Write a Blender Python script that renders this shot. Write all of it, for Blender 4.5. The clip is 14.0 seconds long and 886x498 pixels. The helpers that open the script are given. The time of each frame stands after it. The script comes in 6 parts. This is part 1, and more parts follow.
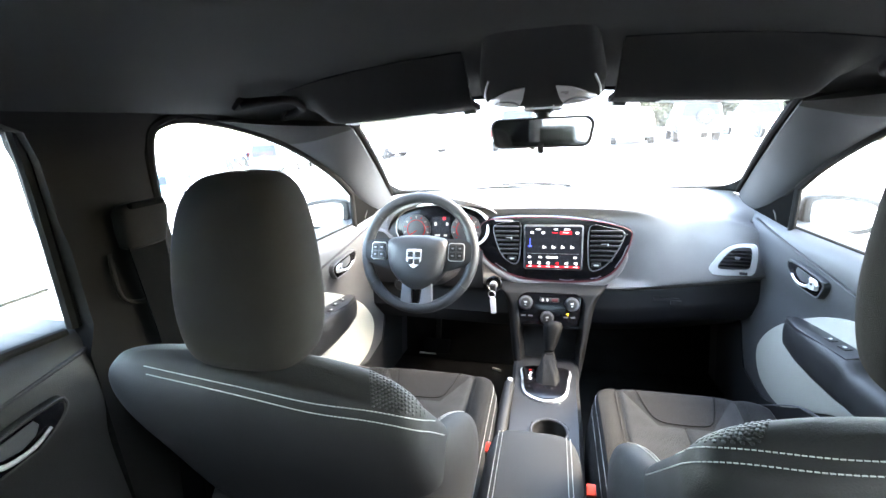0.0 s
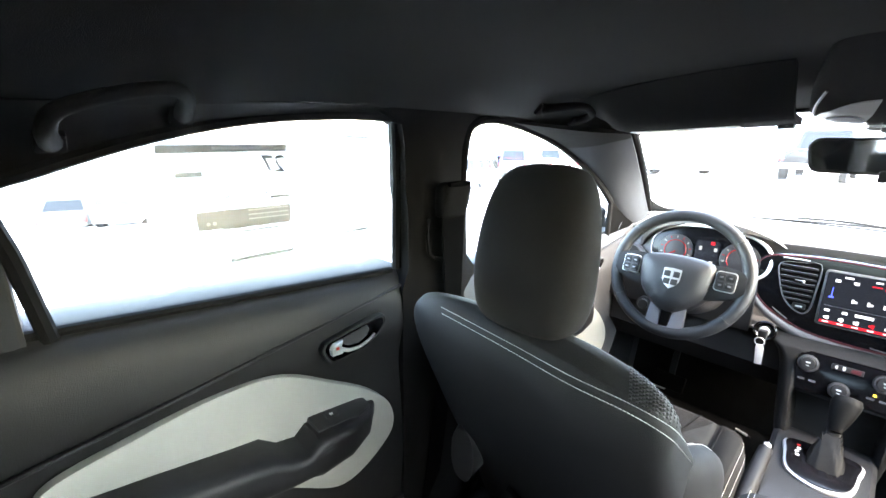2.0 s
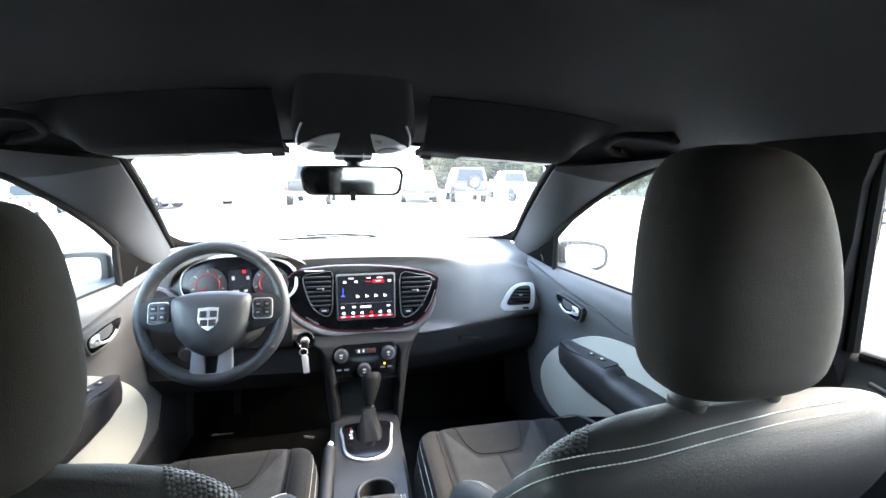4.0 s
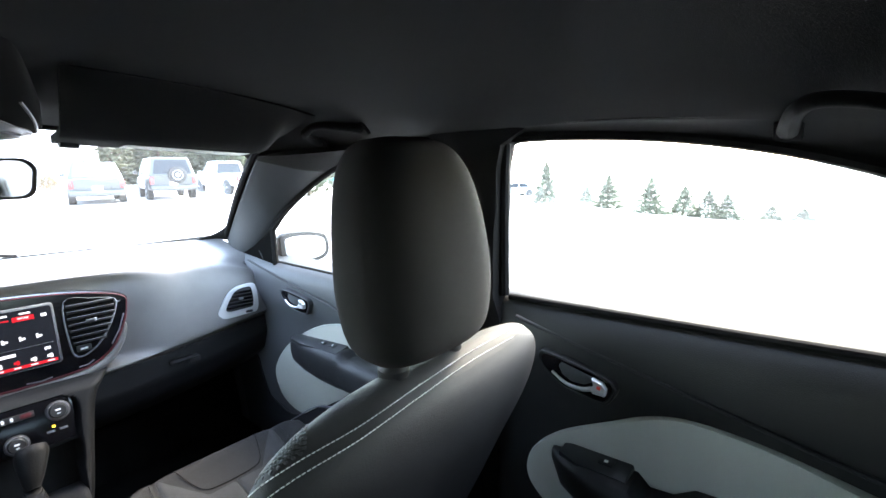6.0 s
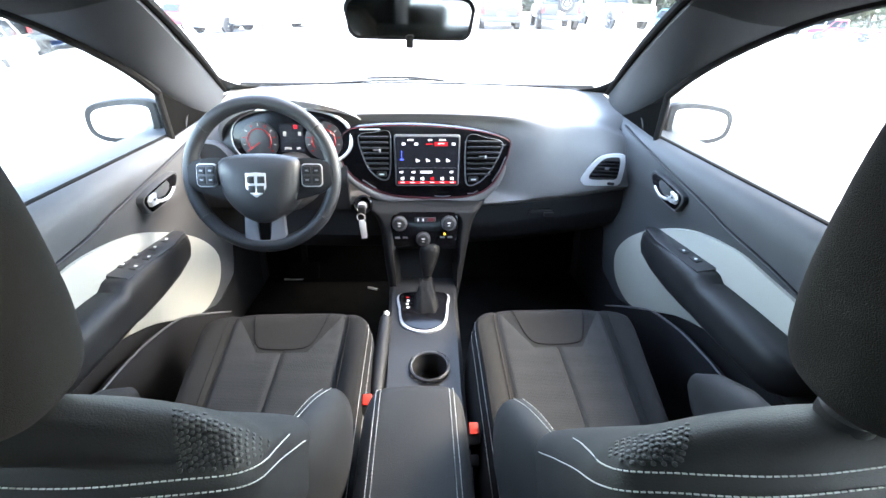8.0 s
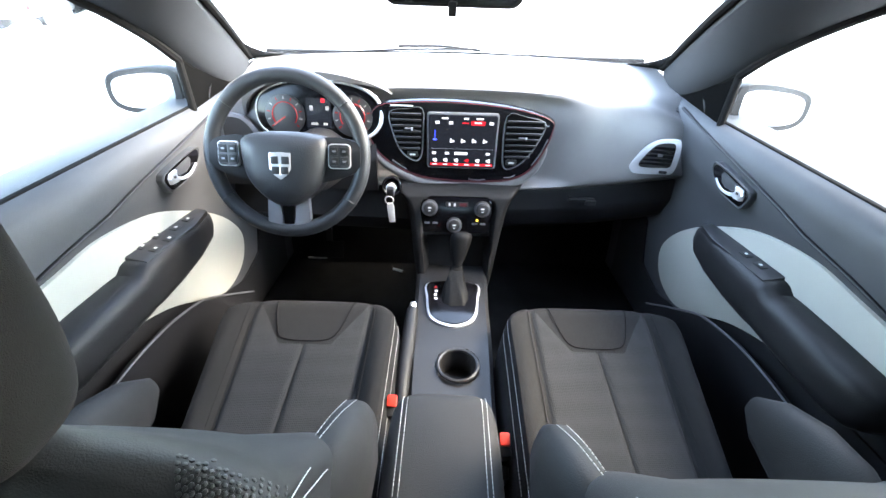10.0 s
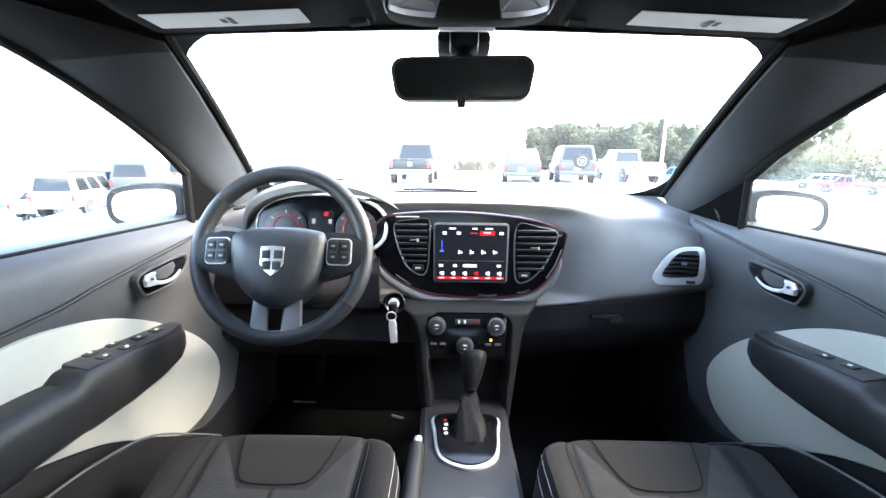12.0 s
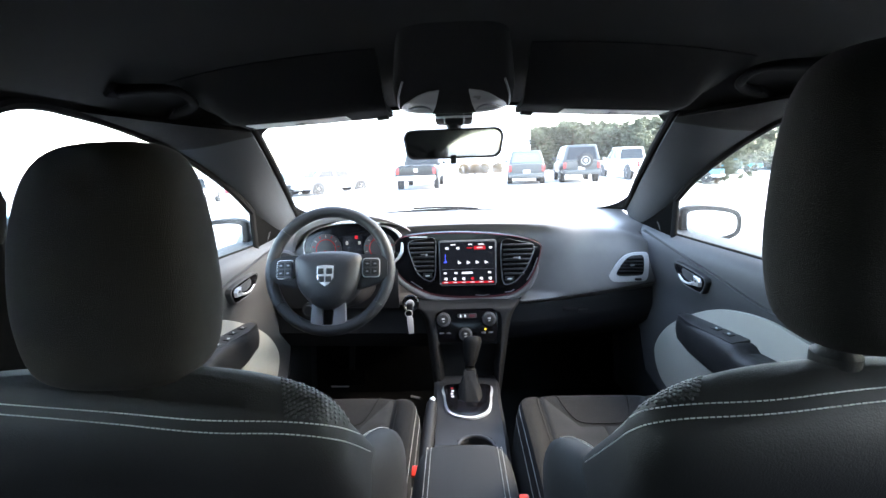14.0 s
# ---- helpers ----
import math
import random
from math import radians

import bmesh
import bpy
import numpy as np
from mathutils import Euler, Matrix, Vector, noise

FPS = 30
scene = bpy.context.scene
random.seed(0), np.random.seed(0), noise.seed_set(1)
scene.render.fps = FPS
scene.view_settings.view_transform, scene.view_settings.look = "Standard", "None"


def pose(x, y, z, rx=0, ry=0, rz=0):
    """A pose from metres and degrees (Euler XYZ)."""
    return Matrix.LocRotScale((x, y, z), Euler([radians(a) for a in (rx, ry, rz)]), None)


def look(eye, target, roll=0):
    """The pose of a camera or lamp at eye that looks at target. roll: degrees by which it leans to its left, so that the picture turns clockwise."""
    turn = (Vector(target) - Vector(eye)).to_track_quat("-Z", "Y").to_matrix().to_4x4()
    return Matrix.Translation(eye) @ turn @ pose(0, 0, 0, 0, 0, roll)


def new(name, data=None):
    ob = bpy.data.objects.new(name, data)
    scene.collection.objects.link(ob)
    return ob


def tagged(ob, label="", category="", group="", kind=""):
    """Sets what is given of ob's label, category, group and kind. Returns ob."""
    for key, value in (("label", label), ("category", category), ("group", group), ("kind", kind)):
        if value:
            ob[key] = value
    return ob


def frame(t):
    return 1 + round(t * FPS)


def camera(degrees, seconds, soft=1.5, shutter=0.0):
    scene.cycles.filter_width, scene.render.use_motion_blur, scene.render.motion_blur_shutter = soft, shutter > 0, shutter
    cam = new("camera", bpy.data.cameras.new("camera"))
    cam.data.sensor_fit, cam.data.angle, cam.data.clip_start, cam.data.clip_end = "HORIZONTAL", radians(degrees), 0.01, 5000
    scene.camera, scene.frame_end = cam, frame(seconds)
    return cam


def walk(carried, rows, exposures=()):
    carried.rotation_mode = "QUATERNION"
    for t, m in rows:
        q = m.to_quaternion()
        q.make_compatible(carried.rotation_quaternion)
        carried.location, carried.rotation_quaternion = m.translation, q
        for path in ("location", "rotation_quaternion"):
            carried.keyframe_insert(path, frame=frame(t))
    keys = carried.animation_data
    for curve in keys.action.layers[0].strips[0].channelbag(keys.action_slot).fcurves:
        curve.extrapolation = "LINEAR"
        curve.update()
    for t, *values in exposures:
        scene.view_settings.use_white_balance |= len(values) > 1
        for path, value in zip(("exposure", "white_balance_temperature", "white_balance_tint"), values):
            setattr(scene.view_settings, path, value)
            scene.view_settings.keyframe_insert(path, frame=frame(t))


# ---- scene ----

# ================= camera =================
cam = camera(92.0, 14.0)
PATH = [
    (0.0, pose(0.010, 0.256, 1.246, 73.81, 2.85, 13.83)),
    (0.5, pose(-0.013, 0.228, 1.237, 75.31, 1.57, 24.72)),
    (1.0, pose(-0.004, 0.210, 1.238, 75.43, 1.08, 37.02)),
    (1.5, pose(-0.017, 0.171, 1.244, 75.14, -1.00, 45.21)),
    (2.0, pose(-0.026, 0.162, 1.237, 75.58, -0.83, 45.17)),
    (2.5, pose(-0.015, 0.214, 1.236, 76.53, -0.08, 34.63)),
    (3.0, pose(-0.009, 0.235, 1.232, 79.21, -0.64, 17.37)),
    (3.5, pose(-0.014, 0.265, 1.229, 80.29, -0.03, 1.87)),
    (4.0, pose(-0.032, 0.280, 1.225, 80.55, -0.58, -12.52)),
    (4.2, pose(-0.070, 0.283, 1.229, 80.32, -0.50, -18.46)),
    (6.3, pose(0.016, 0.280, 1.226, 79.04, 0.85, -48.64)),
    (6.5, pose(0.013, 0.288, 1.224, 78.28, 0.03, -42.46)),
    (7.0, pose(-0.033, 0.305, 1.218, 73.24, -2.34, -21.27)),
    (7.5, pose(-0.023, 0.354, 1.232, 65.07, -2.78, -8.45)),
    (8.0, pose(0.003, 0.443, 1.256, 59.27, -0.93, -2.62)),
    (8.2, pose(0.004, 0.464, 1.267, 56.52, -0.60, -1.17)),
    (10.3, pose(-0.021, 0.533, 1.248, 55.33, -1.11, 1.22)),
    (10.5, pose(-0.019, 0.538, 1.230, 58.42, -0.35, 1.22)),
    (11.0, pose(-0.031, 0.561, 1.167, 63.49, -0.15, 1.28)),
    (11.5, pose(-0.037, 0.576, 1.116, 70.73, -0.28, 1.59)),
    (12.0, pose(-0.039, 0.579, 1.081, 78.05, -0.57, 0.72)),
    (12.5, pose(-0.041, 0.531, 1.090, 79.37, 0.34, 2.40)),
    (13.0, pose(-0.029, 0.434, 1.119, 78.16, 0.69, 3.86)),
    (13.5, pose(-0.018, 0.345, 1.157, 76.14, 0.91, 2.74)),
    (14.0, pose(-0.017, 0.276, 1.173, 78.47, 1.82, 1.44)),
]
walk(cam, PATH, exposures=((0.0, 5.8, 6950, 10), (1.0, 5.65, 6950, 10), (3.0, 5.6, 6900, 10), (3.5, 5.25, 6850, 10), (4.0, 5.25, 6800, 10), (6.5, 5.0, 6800, 10), (7.0, 5.1, 6650, 10), (7.5, 5.15, 6600, 10), (8.0, 5.2, 6600, 10), (10.5, 5.2, 6600, 10), (11.0, 5.2, 6600, 10), (12.0, 4.9, 6600, 10), (12.5, 4.72, 6600, 10), (13.0, 4.47, 6600, 10), (14.0, 4.4, 6600, 10)))

# ================= light =================
world = bpy.data.worlds.new("sky")
scene.world = world
world.use_nodes = True
wn, wl = world.node_tree.nodes, world.node_tree.links
sky = wn.new("ShaderNodeTexSky")
sky.sky_type = "NISHITA"
sky.sun_disc = False
SUN_EL, SUN_ROT = radians(40), radians(82)
sky.sun_elevation, sky.sun_rotation = SUN_EL, SUN_ROT
sky.air_density, sky.dust_density, sky.ozone_density = 1.0, 1.2, 1.0
soft_sky = wn.new("ShaderNodeHueSaturation")
soft_sky.inputs["Saturation"].default_value = 0.82
wl.new(sky.outputs[0], soft_sky.inputs["Color"])
wl.new(soft_sky.outputs[0], wn["Background"].inputs["Color"])
wn["Background"].inputs["Strength"].default_value = 0.14
sun_data = bpy.data.lights.new("sun", "SUN")
sun_data.energy, sun_data.angle, sun_data.color = 0.7, radians(30), (1.0, 0.89, 0.74)
sun = new("sun", sun_data)
to_sun = Vector((math.sin(SUN_ROT) * math.cos(SUN_EL), math.cos(SUN_ROT) * math.cos(SUN_EL), math.sin(SUN_EL)))
sun.matrix_world = look(to_sun * 30, (0, 0, 0))

# ================= materials =================
def material(name, color, rough=0.5, metal=0.0, vary=0.12, vary_scale=9.0, grain=0.0, grain_scale=600.0, coat=0.0, spec=0.5, weave=0.0, weave_scale=260.0, random_tint=0.0):
    """A surface with soft blotches of wear at one scale and a fine grain at another."""
    m = bpy.data.materials.new(name)
    m.use_nodes = True
    n, l = m.node_tree.nodes, m.node_tree.links
    b = n["Principled BSDF"]
    b.inputs["Metallic"].default_value = metal
    b.inputs["Specular IOR Level"].default_value = spec
    b.inputs["Coat Weight"].default_value = coat
    b.inputs["Coat Roughness"].default_value = 0.06
    co = n.new("ShaderNodeTexCoord")
    big = n.new("ShaderNodeTexNoise")
    big.inputs["Scale"].default_value, big.inputs["Detail"].default_value = vary_scale, 5.0
    l.new(co.outputs["Object"], big.inputs["Vector"])
    ramp = n.new("ShaderNodeMapRange")
    ramp.inputs["From Min"].default_value, ramp.inputs["From Max"].default_value = 0.3, 0.7
    ramp.inputs["To Min"].default_value, ramp.inputs["To Max"].default_value = 1 - vary, 1 + vary
    l.new(big.outputs["Fac"], ramp.inputs["Value"])
    mul = n.new("ShaderNodeVectorMath")
    mul.operation = "SCALE"
    mul.inputs[0].default_value = color
    l.new(ramp.outputs[0], mul.inputs["Scale"])
    last = mul.outputs[0]
    if random_tint:
        info = n.new("ShaderNodeObjectInfo")
        r2 = n.new("ShaderNodeMapRange")
        r2.inputs["To Min"].default_value, r2.inputs["To Max"].default_value = 1 - random_tint, 1 + random_tint
        l.new(info.outputs["Random"], r2.inputs["Value"])
        m2 = n.new("ShaderNodeVectorMath")
        m2.operation = "SCALE"
        l.new(last, m2.inputs[0])
        l.new(r2.outputs[0], m2.inputs["Scale"])
        last = m2.outputs[0]
    l.new(last, b.inputs["Base Color"])
    rr = n.new("ShaderNodeMapRange")
    rr.inputs["To Min"].default_value, rr.inputs["To Max"].default_value = max(rough - 0.08, 0.02), min(rough + 0.08, 1.0)
    l.new(big.outputs["Fac"], rr.inputs["Value"])
    l.new(rr.outputs[0], b.inputs["Roughness"])
    height = None
    if grain:
        g = n.new("ShaderNodeTexNoise")
        g.inputs["Scale"].default_value, g.inputs["Detail"].default_value = grain_scale, 2.0
        l.new(co.outputs["Object"], g.inputs["Vector"])
        height, strength = g.outputs["Fac"], grain
    if weave:
        g = n.new("ShaderNodeTexVoronoi")
        g.inputs["Scale"].default_value = weave_scale
        g.inputs["Randomness"].default_value = 0.25
        l.new(co.outputs["Object"], g.inputs["Vector"])
        height, strength = g.outputs["Distance"], weave
        dots = n.new("ShaderNodeMapRange")
        dots.inputs["From Max"].default_value = 0.6
        dots.inputs["To Min"].default_value, dots.inputs["To Max"].default_value = 0.7, 1.25
        l.new(g.outputs["Distance"], dots.inputs["Value"])
        m3 = n.new("ShaderNodeVectorMath")
        m3.operation = "SCALE"
        l.new(last, m3.inputs[0])
        l.new(dots.outputs[0], m3.inputs["Scale"])
        l.new(m3.outputs[0], b.inputs["Base Color"])
    if height is not None:
        bump = n.new("ShaderNodeBump")
        bump.inputs["Strength"].default_value, bump.inputs["Distance"].default_value = strength, 0.001
        l.new(height, bump.inputs["Height"])
        l.new(bump.outputs[0], b.inputs["Normal"])
    return m


def glowing(name, color, strength):
    m = bpy.data.materials.new(name)
    m.use_nodes = True
    b = m.node_tree.nodes["Principled BSDF"]
    b.inputs["Base Color"].default_value = (*[c * 0.2 for c in color], 1)
    b.inputs["Roughness"].default_value = 0.2
    b.inputs["Emission Color"].default_value = (*color, 1)
    b.inputs["Emission Strength"].default_value = strength
    return m


def pane_material(name, tint, gloss=0.06, dust_veil=0.0):
    m = bpy.data.materials.new(name)
    m.use_nodes = True
    n, l = m.node_tree.nodes, m.node_tree.links
    out = n["Material Output"]
    n.remove(n["Principled BSDF"])
    tr, gl, mix, fr = n.new("ShaderNodeBsdfTransparent"), n.new("ShaderNodeBsdfGlossy"), n.new("ShaderNodeMixShader"), n.new("ShaderNodeLayerWeight")
    bend = n.new("ShaderNodeMath")
    bend.operation = "POWER"
    bend.inputs[1].default_value = 5.0
    part_of = n.new("ShaderNodeMapRange")
    part_of.inputs["To Min"].default_value, part_of.inputs["To Max"].default_value = gloss * 0.6, 0.25
    tr.inputs["Color"].default_value = (*tint, 1)
    gl.inputs["Roughness"].default_value = 0.01
    l.new(fr.outputs["Facing"], bend.inputs[0])
    l.new(bend.outputs[0], part_of.inputs["Value"])
    l.new(part_of.outputs[0], mix.inputs[0])
    l.new(tr.outputs[0], mix.inputs[1])
    l.new(gl.outputs[0], mix.inputs[2])
    last = mix.outputs[0]
    # Translucent film: dirty glass, plus glare haze put into the pane.
    if dust_veil:
        film, more, blot = n.new("ShaderNodeBsdfTranslucent"), n.new("ShaderNodeMixShader"), n.new("ShaderNodeTexNoise")
        film.inputs["Color"].default_value = (0.9, 0.9, 0.88, 1)
        blot.inputs["Scale"].default_value, blot.inputs["Detail"].default_value = 6.0, 4.0
        amount = n.new("ShaderNodeMapRange")
        amount.inputs["To Min"].default_value, amount.inputs["To Max"].default_value = dust_veil * 0.6, dust_veil * 1.4
        l.new(blot.outputs["Fac"], amount.inputs["Value"])
        l.new(amount.outputs[0], more.inputs[0])
        l.new(last, more.inputs[1])
        l.new(film.outputs[0], more.inputs[2])
        last = more.outputs[0]
    l.new(last, out.inputs["Surface"])
    return m


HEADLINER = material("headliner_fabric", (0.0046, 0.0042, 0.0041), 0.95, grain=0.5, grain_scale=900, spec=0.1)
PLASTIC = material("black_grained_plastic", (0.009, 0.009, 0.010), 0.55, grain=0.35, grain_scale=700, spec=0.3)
# Base raised so the colour carries the sky sheen on the dash top.
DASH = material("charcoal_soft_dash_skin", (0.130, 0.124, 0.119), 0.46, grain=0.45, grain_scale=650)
# Darker copy of the door skin: shade in the rear is put into its colour.
REAR_TRIM = material("shaded_rear_door_skin", (0.012, 0.0118, 0.0116), 0.55, grain=0.4, grain_scale=650, spec=0.25)
# Front copy: raised and slightly blued to carry window light in its colour.
DOOR_TRIM = material("lit_charcoal_door_skin", (0.045, 0.0465, 0.049), 0.52, grain=0.4, grain_scale=650, spec=0.25)
PILLAR_DARK = material("black_pillar_cloth", (0.0075, 0.0070, 0.0068), 0.9, grain=0.4, grain_scale=900, spec=0.06)
SAIL = material("deep_black_sail_plastic", (0.0035, 0.0035, 0.0035), 0.8, spec=0.0)
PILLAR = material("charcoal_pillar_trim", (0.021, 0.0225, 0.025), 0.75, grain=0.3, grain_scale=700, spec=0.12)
VINYL_LIGHT = material("light_grey_door_vinyl", (0.31, 0.305, 0.268), 0.55, vary=0.04, grain=0.25, grain_scale=800)
# Dash charcoal darkened: shade under the dash is put into the colour.
STACK = material("shaded_charcoal_shell", (0.011, 0.011, 0.011), 0.6, spec=0.15, grain=0.35, grain_scale=700)
FABRIC = material("charcoal_seat_cloth", (0.0115, 0.0110, 0.0106), 0.9, grain=0.8, grain_scale=1100, spec=0.2)
# Another darkened charcoal, holding the shade low between the seats.
CONSOLE = material("shaded_charcoal_console", (0.014, 0.014, 0.0145), 0.5, spec=0.4, grain=0.35, grain_scale=700)
MESH_CLOTH = material("charcoal_mesh_seat_cloth", (0.018, 0.018, 0.018), 0.85, weave=0.8, weave_scale=300, spec=0.2)
SEAT_SKIN = material("charcoal_seat_vinyl", (0.0245, 0.0236, 0.0226), 0.65, grain=0.4, grain_scale=600, spec=0.22)
ARM_SKIN = material("dark_armrest_vinyl", (0.011, 0.011, 0.0115), 0.5, spec=0.3, grain=0.4, grain_scale=600)
SHIFT_LEATHER = material("black_shifter_leather", (0.006, 0.006, 0.006), 0.6, grain=0.35, grain_scale=220, spec=0.12)
THREAD = material("pale_grey_thread", (0.48, 0.47, 0.44), 0.8, vary=0.05)
CARPET = material("black_carpet", (0.012, 0.012, 0.012), 1.0, vary=0.3, grain=1.0, grain_scale=500, spec=0.05)
PIANO = material("gloss_black_trim", (0.004, 0.004, 0.005), 0.16, vary=0.02, spec=0.3)
RED_LINE = material("dark_red_accent", (0.075, 0.006, 0.010), 0.45, vary=0.05)
SATIN = material("satin_silver", (0.56, 0.56, 0.56), 0.33, 0.4, vary=0.04)
GREY_METAL = material("satin_dark_silver_plastic", (0.15, 0.15, 0.16), 0.42, 0.4, vary=0.05)
CHROME = material("bright_chrome", (0.80, 0.80, 0.80), 0.16, 0.6, vary=0.02)
RUBBER = material("black_rubber", (0.007, 0.007, 0.007), 0.85, vary=0.1, spec=0.06)
LEATHER = material("black_leather_wrap", (0.014, 0.015, 0.017), 0.5, grain=0.6, grain_scale=450)
SLAT = material("satin_black_vent_slat", (0.030, 0.030, 0.031), 0.38, spec=0.5)
BUTTON = material("black_button", (0.016, 0.016, 0.017), 0.4)
MARK = material("white_print", (0.75, 0.75, 0.73), 0.6, vary=0.03)
LABEL = material("visor_label_paper", (0.62, 0.61, 0.57), 0.7, vary=0.05)
DARK_MARK = material("dark_print", (0.05, 0.05, 0.05), 0.6)
BUCKLE_RED = material("red_buckle_button", (0.55, 0.035, 0.02), 0.4, vary=0.03)
GREY_PRINT = material("grey_print", (0.50, 0.50, 0.50), 0.7)
LENS = material("frosted_lamp_lens", (0.17, 0.165, 0.16), 0.3, vary=0.05)
PANE = pane_material("clear_window_glass", (0.93, 0.96, 0.95), dust_veil=0.0025)
SHIELD_PANE = pane_material("dust_and_glare_windshield_glass", (0.93, 0.96, 0.95), dust_veil=0.006)
PANE_DARK = pane_material("tinted_window_glass", (0.5, 0.53, 0.53))
MIRROR = material("mirror_silver", (0.85, 0.86, 0.86), 0.01, 1.0, vary=0.0)
SCREEN_BACK = glowing("screen_dark_glass", (0.012, 0.014, 0.02), 0.045)
SCREEN_WHITE = glowing("screen_white", (0.9, 0.92, 1.0), 0.055)
SCREEN_RED = glowing("screen_red", (1.0, 0.03, 0.05), 0.022)
SCREEN_BLUE = glowing("screen_blue", (0.08, 0.12, 1.0), 0.07)
DIAL_RED = glowing("dial_red", (1.0, 0.06, 0.06), 0.004)
DIAL_WHITE = glowing("dial_white", (1.0, 0.95, 0.9), 0.008)
AMBER = glowing("amber_lamp", (1.0, 0.6, 0.05), 0.09)

# ================= mesh helpers =================
def mesh_of(name, verts, faces, smooth=True):
    me = bpy.data.meshes.new(name)
    me.from_pydata([tuple(v) for v in verts], [], faces)
    me.update()
    if smooth:
        me.polygons.foreach_set("use_smooth", [True] * len(me.polygons))
        me.set_sharp_from_angle(angle=radians(38))
    return me


def place(name, me, mat, parent=None, label=""):
    me.materials.append(mat)
    ob = new(name, me)
    if parent is not None:
        ob.parent = parent
    if label:
        ob["label"] = label
    return ob


def part(name, bm, mat, parent=None, label=""):
    bmesh.ops.recalc_face_normals(bm, faces=bm.faces[:])
    me = bpy.data.meshes.new(name)
    bm.to_mesh(me)
    bm.free()
    me.polygons.foreach_set("use_smooth", [True] * len(me.polygons))
    me.set_sharp_from_angle(angle=radians(38))
    return place(name, me, mat, parent, label)


def thing(name, label, category, group="", kind="", at=(0, 0, 0)):
    ob = new(name)
    ob.empty_display_size = 0.02
    ob.location = at
    return tagged(ob, label, category, group, kind)


def box_bm(size, m=Matrix(), bevel=0.004, segments=2):
    bm = bmesh.new()
    bmesh.ops.create_cube(bm, size=1.0, matrix=Matrix.Diagonal((*size, 1)))
    if bevel:
        bmesh.ops.bevel(bm, geom=bm.edges[:], offset=min(bevel, min(size) * 0.49), segments=segments, profile=0.6, affect="EDGES")
    bmesh.ops.transform(bm, matrix=m, verts=bm.verts[:])
    return bm


def box(name, size, at, mat, parent=None, bevel=0.004, rot=(0, 0, 0), label="", segments=2):
    return part(name, box_bm(size, pose(*at, *rot), bevel, segments), mat, parent, label)


def plate_bm(outline, depth, m=Matrix(), bevel=0.0, segments=2):
    """A flat outline in x, y, as thick as depth towards +z."""
    bm = bmesh.new()
    vs = [bm.verts.new((x, y, 0)) for x, y in outline]
    f = bm.faces.new(vs)
    bm.normal_update()
    if f.normal.z > 0:
        f.normal_flip()
    up = bmesh.ops.extrude_face_region(bm, geom=[f])
    top = [v for v in up["geom"] if isinstance(v, bmesh.types.BMVert)]
    bmesh.ops.translate(bm, verts=top, vec=(0, 0, depth))
    if bevel:
        edges = [e for e in bm.edges if all(v in top for v in e.verts)]
        bmesh.ops.bevel(bm, geom=edges, offset=bevel, segments=segments, profile=0.6, affect="EDGES")
    bmesh.ops.transform(bm, matrix=m, verts=bm.verts[:])
    return bm


def plate(name, outline, depth, m, mat, parent=None, bevel=0.0, label=""):
    return part(name, plate_bm(outline, depth, m, bevel), mat, parent, label)


def rounded(w, h, r, n=5):
    """The outline of a rectangle with round corners."""
    pts = []
    for cx, cy, a0 in ((w / 2 - r, h / 2 - r, 0), (-w / 2 + r, h / 2 - r, 90), (-w / 2 + r, -h / 2 + r, 180), (w / 2 - r, -h / 2 + r, 270)):
        for i in range(n + 1):
            a = radians(a0 + 90 * i / n)
            pts.append((cx + r * math.cos(a), cy + r * math.sin(a)))
    return pts


def smooth_line(points, per=6, closed=False):
    """A curve through the points (Catmull-Rom)."""
    P = [Vector(p) for p in points]
    n = len(P)
    out = []
    for i in range(n if closed else n - 1):
        if closed:
            a, b, c, d = P[i - 1], P[i], P[(i + 1) % n], P[(i + 2) % n]
        else:
            a, b, c, d = P[max(i - 1, 0)], P[i], P[i + 1], P[min(i + 2, n - 1)]
        for k in range(per):
            t = k / per
            out.append(0.5 * ((2 * b) + (c - a) * t + (2 * a - 5 * b + 4 * c - d) * t * t + (3 * b - a - 3 * c + d) * t ** 3))
    if not closed:
        out.append(P[-1])
    return out


def tube(name, points, radius, mat, parent=None, closed=False, sides=8, label="", flat=1.0):
    """A round bar along points; radius may be a list."""
    P = [Vector(p) for p in points]
    n = len(P)
    verts, faces = [], []
    prev = None
    for i, p in enumerate(P):
        if closed:
            d = (P[(i + 1) % n] - P[i - 1]).normalized()
        else:
            d = (P[min(i + 1, n - 1)] - P[max(i - 1, 0)]).normalized()
        if prev is None:
            ref = Vector((0, 0, 1)) if abs(d.z) < 0.9 else Vector((0, 1, 0))
        else:
            ref = prev
        s = d.cross(ref).normalized()
        u = s.cross(d).normalized()
        prev = u
        r = radius[i] if isinstance(radius, (list, tuple)) else radius
        for k in range(sides):
            a = 2 * math.pi * k / sides
            verts.append(p + s * r * math.cos(a) + u * r * flat * math.sin(a))
    for i in range(n if closed else n - 1):
        j = (i + 1) % n
        for k in range(sides):
            q = (k + 1) % sides
            faces.append((i * sides + k, i * sides + q, j * sides + q, j * sides + k))
    if not closed:
        faces.append(tuple(range(sides - 1, -1, -1)))
        faces.append(tuple((n - 1) * sides + k for k in range(sides)))
    return place(name, mesh_of(name, verts, faces), mat, parent, label)


